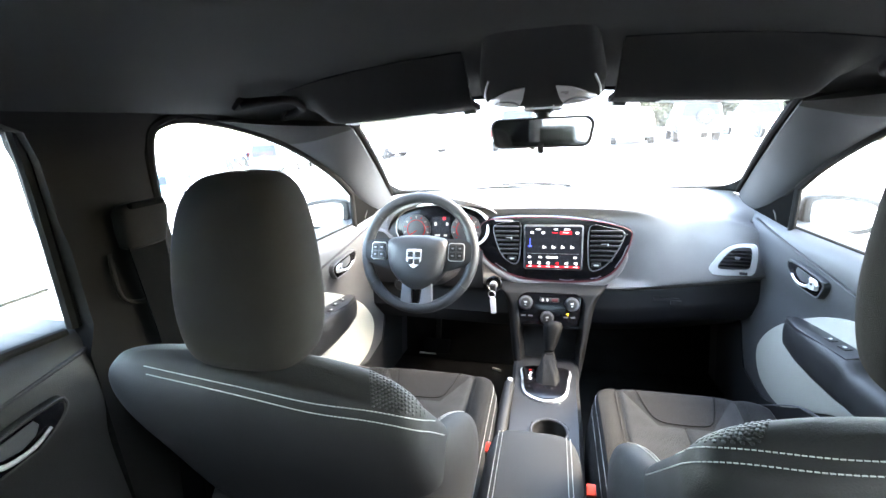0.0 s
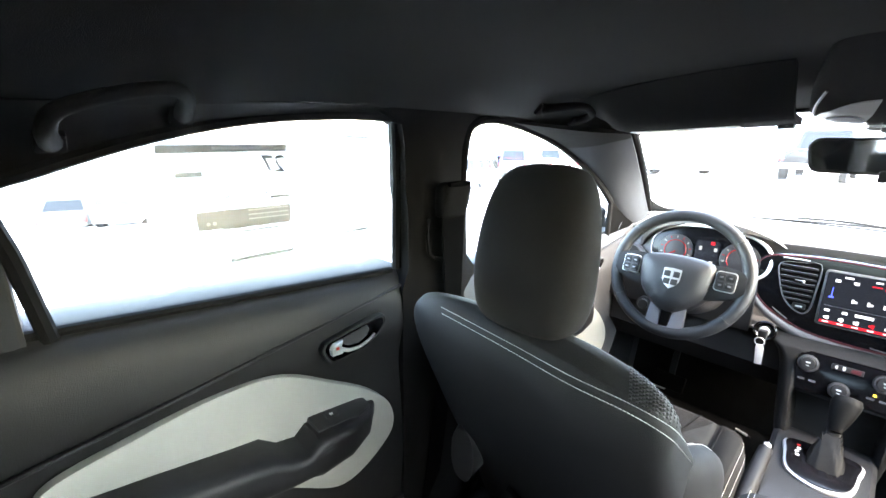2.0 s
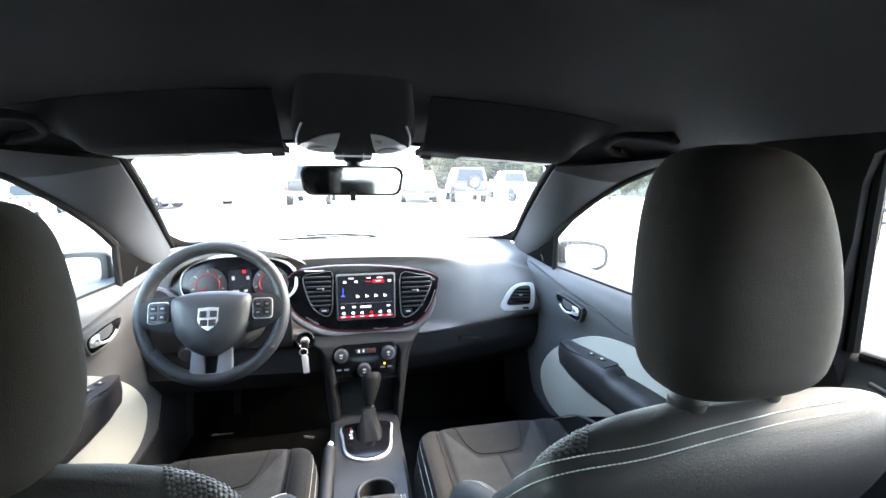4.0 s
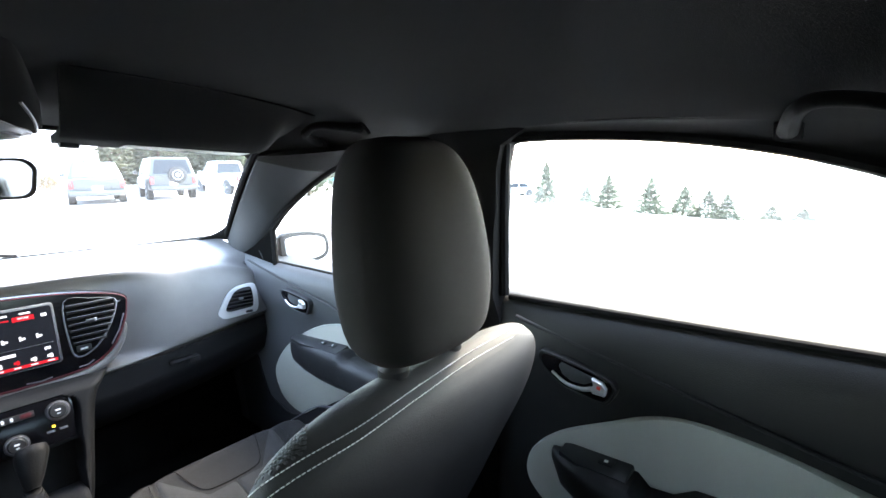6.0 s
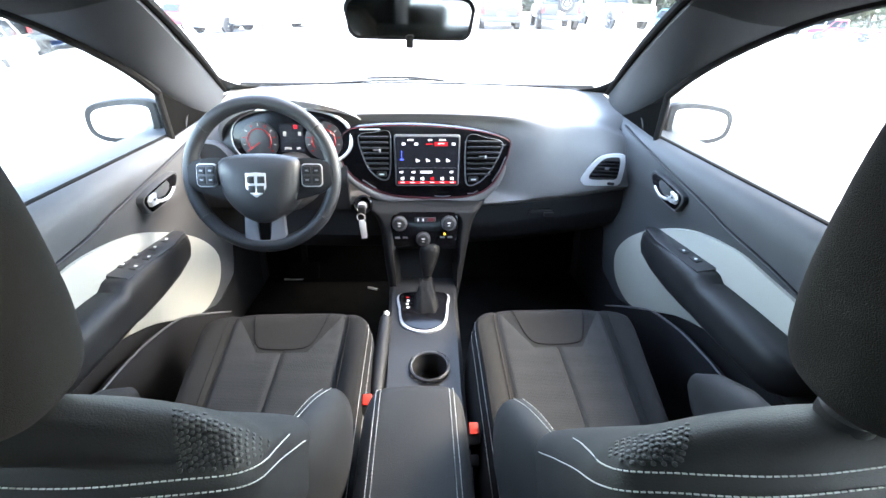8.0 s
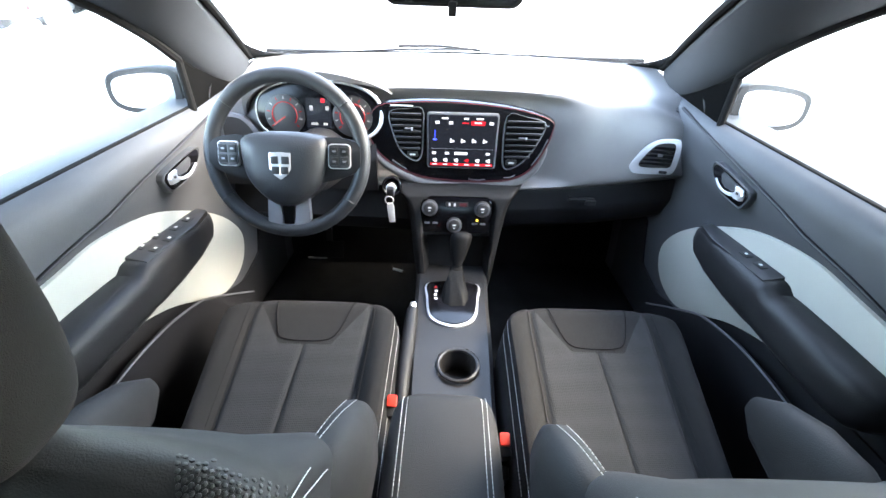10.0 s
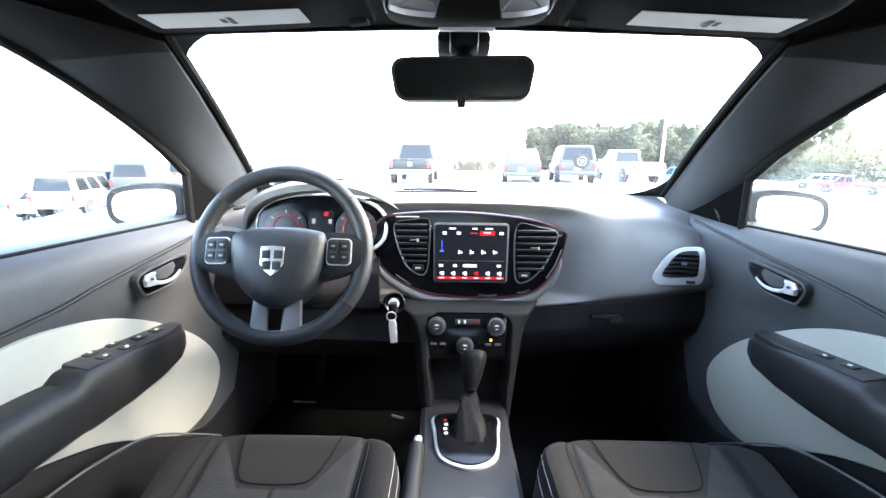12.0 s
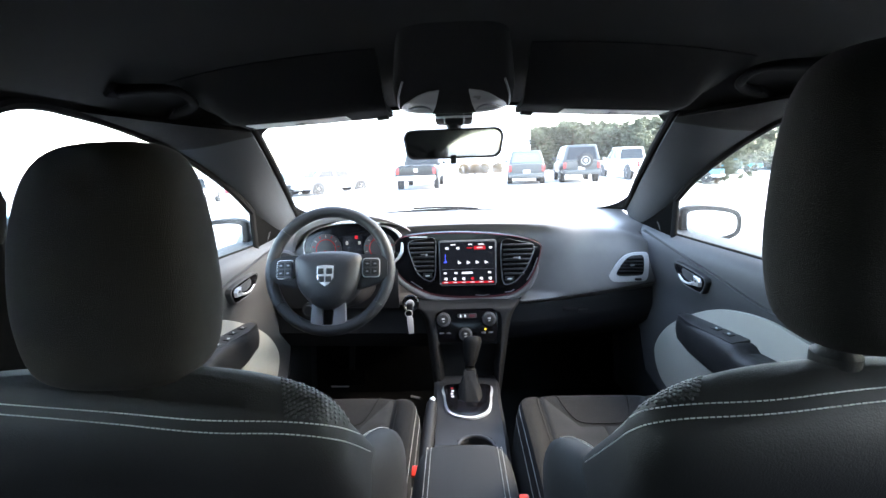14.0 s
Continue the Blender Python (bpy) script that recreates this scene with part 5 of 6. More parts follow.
    loft("side_bolster", rings, SEAT_SKIN, s)
    # head restraint on its two posts
    hx = -0.367 if side < 0 else 0.367
    wide, deep, tall = (0.74, 1.12, 0.90) if side < 0 else (0.84, 1.1, 0.94)
    hy, hz = (0.046, 0.955) if side < 0 else (-0.008, 1.002)
    rings = []
    for k, (y, z, rx, ry) in enumerate(((0.650, 0.958, 0.060, 0.018), (0.649, 0.966, 0.092, 0.038), (0.648, 0.990, 0.114, 0.052), (0.650, 1.04, 0.125, 0.056), (0.654, 1.09, 0.124, 0.056), (0.660, 1.14, 0.117, 0.054), (0.667, 1.185, 0.104, 0.050), (0.672, 1.213, 0.087, 0.042), (0.675, 1.228, 0.064, 0.030), (0.676, 1.234, 0.030, 0.013))):
        rings.append([Vector((px, py + hy, hz + (z - 0.958) * tall)) for px, py in oval(hx, y, rx * wide, ry * deep, 2.8, 60)])
    columns = [smooth_line([r[k] for r in rings], 4) for k in range(len(rings[0]))]
    rr = [[c_[k] for c_ in columns] for k in range(len(columns[0]))]
    loft("headrest", rr, FABRIC, s, label="dark cloth head restraint")
    for q in (-side * 0.046, side * 0.052):
        tube("headrest_post", [(hx + q, 0.652 + hy, hz - 0.035), (hx + q, 0.650 + hy, hz + 0.015)], 0.0065, BUTTON, s)
        part("post_collar", lathe_bm([(0.017, 0), (0.019, 0.004), (0.019, 0.014), (0.015, 0.018), (0.012, 0.026), (0.008, 0.027)], pose(hx + q, 0.650 + hy, hz - 0.022), 20), PLASTIC, s)
    return s


front_seat(-1, "charcoal cloth driver seat with pale double stitching and headrest")
front_seat(1, "charcoal cloth passenger seat with pale double stitching and headrest")

# belt buckles beside the cushions
for x, y, z, s in ((-0.108, 1.015, 0.545, 1), (0.096, 0.955, 0.530, -1)):
    b = thing("belt_buckle", "black seat belt buckle with a red release button", "belt buckle", "belt buckles")
    box("stalk", (0.016, 0.022, 0.12), (x, y - 0.02, z - 0.07), PLASTIC, b, 0.004, rot=(15, 0, 0))
    box("body", (0.022, 0.034, 0.05), (x, y, z), PLASTIC, b, 0.006, rot=(20, 0, 0))
    box("release_button", (0.018, 0.022, 0.014), (x, y + 0.002, z + 0.026), BUCKLE_RED, b, 0.003, rot=(20, 0, 0))

# rear bench under and behind the camera
bench = thing("rear_bench", "charcoal cloth rear bench seat", "rear seat")
loft("cushion", pad_rings(-0.64, 0.64, -0.45, 0.06, 0.30, 0.55, 0.06, 40), FABRIC, bench)
box("backrest", (1.30, 0.14, 0.55), (0, -0.53, 0.78), FABRIC, bench, 0.05, rot=(-18, 0, 0), segments=4)
for x in (-0.36, 0.36):
    box("headrest", (0.24, 0.09, 0.14), (x, -0.66, 1.08), FABRIC, bench, 0.035, segments=4)
for s in (-1, 1):
    box("side_bolster", (0.09, 0.30, 0.40), (s * 0.635, -0.14, 0.80), SEAT_SKIN, bench, 0.04, rot=(-20, 0, 0), segments=4)

# ================= overhead =================
pod = thing("overhead_console", "dark overhead console with two map lamps and a slot", "overhead console")
PODL = [(0.86, 1.402, 0.050, 0.004), (0.94, 1.396, 0.074, 0.012), (1.02, 1.376, 0.092, 0.020), (1.10, 1.347, 0.108, 0.030), (1.17, 1.326, 0.120, 0.039), (1.24, 1.311, 0.126, 0.036), (1.30, 1.306, 0.124, 0.026), (1.34, 1.308, 0.105, 0.010)]
loft("pod_body", [[Vector((px - 0.014, y, pz)) for px, pz in oval(0, z, rx, rz, 3.2, 40)] for y, z, rx, rz in PODL], HEADLINER, pod)


def pod_under(x, y, lift=0.002):
    """The underside of the console, x counted from its middle."""
    z, rx, rz = (curve_lin([(p[0], p[k]) for p in PODL], y) for k in (1, 2, 3))
    return Vector((x - 0.014, y, z - rz * max(0.0, 1 - (abs(x) / rx) ** 3.2) ** (1 / 3.2) - lift))


for sx in (-1, 1):
    def lens(u, v, lift=0.002, sx=sx):
        xi = lerp(0.028, 0.046, v)
        return pod_under(sx * (xi + u * 0.066 * math.sin(math.pi / 2 * v ** 0.55)), lerp(1.125, 1.232, v), lift)
    lamp = sheet("map_lamp", lambda u, v, f=lens: f(u, v, 0.0025), 14, 20, LENS, pod, 0.002, "frosted map lamp lens", away=(0, 0, 1))
    sheet("lens_foot", lambda u, v, f=lens: f(lerp(0.03, 0.97, u), lerp(0.84, 0.985, v), 0.0040), 10, 3, SATIN, lamp)
    tube("bulb_rim", smooth_line([lens(u, v, 0.0045) for u, v in ((0.80, 0.80), (0.66, 0.58), (0.45, 0.50), (0.22, 0.58), (0.06, 0.78))], 5), 0.0018, GREY_METAL, lamp)
    tube("lamp_rim", smooth_line([pod_under(sx * x, y, 0.0) for x, y in ((0.118, 1.265), (0.116, 1.22), (0.108, 1.16), (0.094, 1.11))], 5), 0.0022, SLAT, pod)
plate("slot", rounded(0.085, 0.012, 0.005), 0.004, facing((-0.014, 1.275, 1.2725), (0, 0.05, -1), (0, 1, 0)), SATIN, pod, 0.001)

mirror = thing("rear_view_mirror", "black framed rear-view mirror on a windshield stalk", "rear-view mirror")
m_m = facing((-0.018, 1.362, 1.216), (-0.10, -1, -0.014))
mo = [(x * (1 + 0.04 * (y > 0)), y) for x, y in rounded(0.238, 0.072, 0.022, 6)]
part("housing", plate_bm(mo, -0.035, m_m, 0.0), PLASTIC, mirror)
part("mirror_frame", plate_bm(mo, 0.006, m_m, 0.003), PLASTIC, mirror)
part("mirror_glass", plate_bm([(x * 0.945, y * 0.86) for x, y in mo], 0.001, m_m @ pose(0, 0, 0.006), 0.0), MIRROR, mirror, "silvered mirror glass")
box("dip_tab", (0.014, 0.016, 0.022), (-0.018, 1.352, 1.178), PLASTIC, mirror, 0.003)
tube("stalk", [(-0.015, 1.375, 1.225), (-0.014, 1.415, 1.262), (-0.014, 1.43, 1.295)], 0.019, PLASTIC, mirror, sides=12)
box("mount", (0.10, 0.05, 0.030), (-0.014, 1.425, 1.286), PLASTIC, mirror, 0.014, rot=(-25, 0, 0))
box("mount_cap", (0.052, 0.035, 0.05), (-0.014, 1.400, 1.288), PLASTIC, mirror, 0.010, rot=(-25, 0, 0))


def visor(side):
    v = thing("sun_visor", "dark cloth sun visor folded up, with a pale warning label", "sun visor", "sun visors")

    def top_of(u, w):
        x = side * lerp(0.135, 0.50, u) - 0.014
        y = lerp(1.06, 1.265, w) - 0.02 * u * u
        z = 1.280 - 0.06 * (lerp(0.135, 0.50, u) - 0.2) - 0.010 * w
        k = min(1.0, w / 0.55) * min(1.0, (1 - u) / 0.15)
        k = k * k * (3 - 2 * k)
        return Vector((x, y, lerp(roof_z(x, y) - 0.002, min(z, roof_z(x, y) - 0.004), k)))
    a = sheet("visor_board", lambda u, w: top_of(u, w), 24, 10, HEADLINER, v, 0.012, away=(0, 0, 1))
    def lab(u, w):
        return top_of(lerp(0.24, 0.80, u), lerp(0.62, 0.86, w)) + Vector((0, 0, -0.003))
    sheet("warning_label", lab, 16, 4, LABEL, v, 0.001, label="pale printed warning label", away=(0, 0, 1))
    for u0, u1, w0, w1 in ((0.46, 0.50, 0.25, 0.75), (0.51, 0.55, 0.35, 0.65)):
        def bar(u, w, u0=u0, u1=u1, w0=w0, w1=w1):
            return lab(lerp(u0, u1, u), lerp(w0, w1, w)) + Vector((0, 0, -0.0016))
        sheet("label_print", bar, 2, 2, DARK_MARK, v)
    tube("pivot_clip", [top_of(0.02, 0.9), top_of(0.09, 0.92)], 0.008, PLASTIC, v)
    return v


for s in (-1, 1):
    visor(s)


def grab_handle(side, line):
    """A flat staple: two feet on the roof rail and a bar that stands inwards of them."""
    h = thing("grab_handle", "dark plastic roof grab handle", "grab handle", "grab handles")
    pts = smooth_line(mirrored(line, side), 5)
    n = len(pts) - 1
    tube("grip", pts, [0.0075 + 0.0035 * abs(i / n * 2 - 1) ** 2 for i in range(n + 1)], HEADLINER, h, sides=12)
    for q in (pts[0], pts[-1]):
        part("foot", box_bm((0.028, 0.028, 0.010), pose(q[0] + side * 0.004, q[1], q[2], 0, side * 45, 0), 0.004), HEADLINER, h)


for s in (-1, 1):
    grab_handle(s, [(0.556, 0.990, 1.302), (0.535, 0.994, 1.303), (0.505, 1.010, 1.306), (0.496, 1.032, 1.308), (0.494, 1.06, 1.307), (0.498, 1.085, 1.302), (0.508, 1.115, 1.296), (0.530, 1.130, 1.288), (0.555, 1.132, 1.283)])
    grab_handle(s, [(0.650, 0.196, 1.228), (0.600, 0.192, 1.240), (0.574, 0.200, 1.257), (0.566, 0.236, 1.272), (0.566, 0.275, 1.282), (0.574, 0.303, 1.284), (0.600, 0.318, 1.276), (0.650, 0.325, 1.262)])

# seat belts on the middle pillars
for s in (-1, 1):
    b = thing("seat_belt", "black seat belt with its pillar guide and height adjuster", "seat belt", "seat belts")
    loft("guide", [[Vector((s * px, py, z)) for px, py in oval(0.634, 0.792 + 0.010 * (z - 1.085) / 0.07, rx, ry, 3.4, 28)] for z, rx, ry in ((1.082, 0.012, 0.030), (1.086, 0.017, 0.036), (1.110, 0.020, 0.040), (1.138, 0.021, 0.042), (1.148, 0.017, 0.039), (1.152, 0.010, 0.032))], PILLAR_DARK, b)
    box("guide_slot", (0.012, 0.060, 0.010), (s * 0.617, 0.798, 1.150), SAIL, b, 0.004)
    tube("adjuster_rim", smooth_line([(s * 0.646, 0.742, 1.080), (s * 0.644, 0.738, 1.040), (s * 0.643, 0.742, 1.008), (s * 0.642, 0.764, 0.993), (s * 0.642, 0.800, 0.990)], 5), 0.0035, PILLAR_DARK, b)
    sheet("webbing", lambda u, v, s=s: (s * (0.624 + 0.03 * v * v), 0.790 + 0.022 * min(1.0, v * 4) - 0.06 * v + (u - 0.5) * lerp(0.066, 0.048, min(1.0, v * 4)), lerp(1.088, 0.36, v)), 4, 24, SAIL, b, 0.002, away=(s, 0, 0))

# door mirrors outside
for s in (-1, 1):
    d = thing("door_mirror", "dark framed exterior door mirror", "door mirror", "door mirrors")
    m_d = facing((s * 0.766, 1.590, 0.962), (-s * 0.18, -1, 0.02))
    out = [(s * x, y) for x, y in ((-0.085, 0.020), (-0.080, 0.048), (-0.04, 0.058), (0.03, 0.052), (0.068, 0.036), (0.078, 0.0), (0.070, -0.036), (0.03, -0.055), (-0.04, -0.052), (-0.080, -0.030))]
    line = [(p.x * 1.06, p.y * 0.98) for p in smooth_line([(x, y, 0) for x, y in out], 4, True)]
    rings = []
    for sc, dz in ((0.95, 0.0), (1.0, -0.006), (1.0, -0.03), (0.85, -0.07), (0.5, -0.10), (0.2, -0.11)):
        rings.append([m_d @ Vector((x * sc, y * sc, dz)) for x, y in line])
    loft("housing", rings, PLASTIC, d)
    part("mirror_glass", plate_bm([(x * 0.80, y * 0.72) for x, y in line], 0.002, m_d @ pose(0, 0, -0.0005), 0.0), MIRROR, d, "silvered mirror glass")
    tube("arm", [(s * 0.634, 1.66, 0.935), (s * 0.67, 1.655, 0.94), (s * 0.72, 1.65, 0.952)], [0.03, 0.026, 0.03], PLASTIC, d, sides=12)

# ================= sticker in the rear side window =================
PAPER_THIN = bpy.data.materials.new("thin_backlit_paper")
PAPER_THIN.use_nodes = True
pn, pl_ = PAPER_THIN.node_tree.nodes, PAPER_THIN.node_tree.links
pn.remove(pn["Principled BSDF"])
p_tr, p_df, p_mx = pn.new("ShaderNodeBsdfTranslucent"), pn.new("ShaderNodeBsdfDiffuse"), pn.new("ShaderNodeMixShader")
p_tr.inputs["Color"].default_value, p_df.inputs["Color"].default_value = (0.8, 0.8, 0.8, 1), (0.8, 0.8, 0.79, 1)
p_mx.inputs[0].default_value = 0.3
pl_.new(p_tr.outputs[0], p_mx.inputs[1])
pl_.new(p_df.outputs[0], p_mx.inputs[2])
pl_.new(p_mx.outputs[0], pn["Material Output"].inputs["Surface"])
m_st = Matrix(((0, 0, 1, -0.7045), (1, 0, 0, 0), (0, 1, 0, 0), (0, 0, 0, 1)))
sticker = thing("window_sticker", "white printed price sheet taped inside the rear side window", "window sticker")
paper = plate("paper", [(0.285, 1.030), (0.680, 1.030), (0.688, 1.262), (0.48, 1.256), (0.285, 1.226)], 0.0006, m_st, PAPER_THIN, sticker)


def on_sheet(y, z):
    """Sketch coordinates of the print to places on the sheet."""
    z -= 0.107 * (y - 0.325) * min(max((z - 1.122) / 0.069, 0.0), 1.0)
    return 0.300 + (y - 0.25) * 1.22, 1.116 + (z - 1.122) * (1.50 if z > 1.122 else 0.95)


def print_bar(y0, z0, y1, z1, h, mat=GREY_PRINT):
    (y0, z0), (y1, z1) = on_sheet(y0, z0), on_sheet(y1, z1)
    dx, dz = y1 - y0, z1 - z0
    n, h = math.hypot(dx, dz), h * 1.25
    part("print_bar", box_bm((n, h, 0.0008), m_st @ pose((y0 + y1) / 2, (z0 + z1) / 2, 0.001, 0, 0, math.degrees(math.atan2(dz, dx))), 0.0), mat, paper)

print_bar(0.25, 1.183, 0.399, 1.199, 0.009)
part("print_gap", box_bm((0.109, 0.0044, 0.0008), m_st @ pose(*on_sheet(0.352, 1.194), 0.0016), 0.0), PAPER_THIN, paper)
print_bar(0.25, 1.176, 0.399, 1.188, 0.0012)
print_bar(0.282, 1.1215, 0.398, 1.1225, 0.022)
for k in range(3):
    part("print_gap", box_bm((0.064, 0.0020, 0.0008), m_st @ pose(0.444, 1.126 - k * 0.0068, 0.0016), 0.0), PAPER_THIN, paper)
for yy in (0.294, 0.301):
    part("print_gap", lathe_bm([(0.0028, 0), (0.0028, 0.0008)], m_st @ pose(*on_sheet(yy, 1.1165), 0.0012), 12), PAPER_THIN, paper)
print_bar(0.31, 1.107, 0.396, 1.1075, 0.004)
print_bar(0.253, 1.148, 0.396, 1.153, 0.0009)
for k in range(7):
    print_bar(0.267 + k * 0.0165, 1.1395 + k * 0.0012, 0.272 + k * 0.0165, 1.140 + k * 0.0012, 0.0022)
print_bar(0.366, 1.147, 0.396, 1.149, 0.0018)
print_bar(0.315, 1.053, 0.399, 1.054, 0.0055)
part("print_gap", box_bm((0.096, 0.0023, 0.0008), m_st @ pose(*on_sheet(0.357, 1.0535), 0.0016), 0.0), PAPER_THIN, paper)
print_bar(0.51, 1.045, 0.565, 1.0455, 0.004)
print_bar(0.36, 1.2205, 0.45, 1.2235, 0.0008)
# ruled boxes and small unreadable lines of the sheet
RULES = ((0.247, 1.179, 0.269, 1.058, 0.0010), (0.253, 1.171, 0.363, 1.183, 0.0009), (0.366, 1.150, 0.366, 1.134, 0.0009), (0.402, 1.199, 0.404, 1.115, 0.0010), (0.350, 1.218, 0.544, 1.239, 0.0010), (0.544, 1.234, 0.530, 1.080, 0.0010),
         (0.469, 1.208, 0.528, 1.213, 0.0009), (0.266, 1.163, 0.294, 1.165, 0.006), (0.372, 1.142, 0.398, 1.143, 0.004), (0.491, 1.222, 0.535, 1.225, 0.003), (0.515, 1.214, 0.541, 1.216, 0.002), (0.484, 1.071, 0.528, 1.072, 0.004), (0.325, 1.099, 0.396, 1.100, 0.003))
for row in RULES:
    print_bar(*row)
digits = bpy.data.curves.new("printed_number", "FONT")
digits.body, digits.size, digits.align_x, digits.align_y = "27", 0.038, "CENTER", "CENTER"
digits.offset = 0.0008
holder = new("number_source", digits)
number_mesh = bpy.data.meshes.new_from_object(holder)
bpy.data.objects.remove(holder)
number_mesh.transform(Matrix(((0, 0, 0, -0.7028), (-1, 0, 0, 0.458), (0, 1, 0, 1.194), (0, 0, 0, 1))))
place("printed_number", number_mesh, GREY_PRINT, paper)


# ================= outside =================
ASPHALT = material("weathered_asphalt", (0.38, 0.375, 0.365), 0.95, vary=0.18, vary_scale=0.6, grain=0.6, grain_scale=60)


def ground_z(x, y):
    """The lot is level ahead and falls away to the sides of the car."""
    r = math.hypot(x, y)
    az = math.degrees(math.atan2(x, y))
    k = curve_at(((-150, -0.05), (-95, -0.12), (-82, -0.12), (-46, -0.085), (-40, -0.062), (-35, -0.040), (-21, -0.022), (-4, -0.004), (9, 0.0), (16, -0.002), (22, -0.006), (30, -0.040), (42, -0.052), (55, -0.050), (62, -0.045), (75, -0.065), (85, -0.070), (150, -0.05)), az)
    return k * max(0.0, min(r, 42.0) - 1.5)



R = [0, 1.5, 3, 5, 8, 12, 16, 20, 25, 30, 36, 45, 60, 75, 120, 300, 1200, 4000]
gv, gf, N = [], [], 120
for r in R:
    for k in range(N):
        a = 2 * math.pi * k / N
        gv.append((r * math.cos(a), r * math.sin(a), ground_z(r * math.cos(a), r * math.sin(a))))
for i in range(len(R) - 1):
    for k in range(N):
        gf.append((i * N + k, i * N + (k + 1) % N, (i + 1) * N + (k + 1) % N, (i + 1) * N + k))
ground = tagged(place("ground", mesh_of("ground", gv, gf), ASPHALT), "pale car park asphalt washed out by bright daylight", "ground", kind="structure")


def spot(az, d):
    """A place on the ground, by bearing from straight ahead and distance."""
    x, y = -0.03 + d * math.sin(radians(az)), 0.5 + d * math.cos(radians(az))
    return Vector((x, y, ground_z(x, y)))


def paint(name, c, rough=0.3):
    return material(name, c, rough, vary=0.05, vary_scale=2.0, coat=0.15, spec=0.35)


CAR_GLASS = material("dark_car_glass", (0.010, 0.012, 0.014), 0.12, vary=0.02, spec=0.35)
CAR_GLASS_PALE = material("pale_car_glass", (0.10, 0.16, 0.18), 0.08, vary=0.02, coat=0.5)
TYRE = material("black_tyre", (0.02, 0.02, 0.02), 0.85, vary=0.15)
TAIL = material("red_tail_lamp", (0.26, 0.03, 0.03), 0.25, vary=0.03)
HEADLAMP = material("clear_headlamp", (0.6, 0.6, 0.6), 0.15, vary=0.03)
BUMPER = material("dark_bumper_plastic", (0.05, 0.05, 0.052), 0.6)
PLATE = material("pale_number_plate", (0.6, 0.6, 0.58), 0.5)

SHAPES = {
    # length, half width, sill, belt, roof; cabin: rear foot, rear top, front top, front foot along the length; wheel radius, wheel places
    "pickup": (5.6, 0.98, 0.42, 1.12, 1.86, -0.25, -0.12, 0.85, 1.45, 0.39, (-1.75, 1.80)),
    "suv": (4.5, 0.92, 0.38, 1.08, 1.80, -2.20, -2.05, 0.55, 1.20, 0.37, (-1.35, 1.35)),
    "van": (5.0, 0.98, 0.30, 1.05, 1.76, -2.45, -2.30, 0.90, 1.75, 0.34, (-1.5, 1.55)),
    "sedan": (4.7, 0.90, 0.26, 0.92, 1.45, -1.75, -1.05, 0.45, 1.25, 0.32, (-1.4, 1.4)),
    "hatch": (4.4, 0.88, 0.28, 0.98, 1.55, -2.1, -1.65, 0.40, 1.20, 0.32, (-1.3, 1.3)),
}


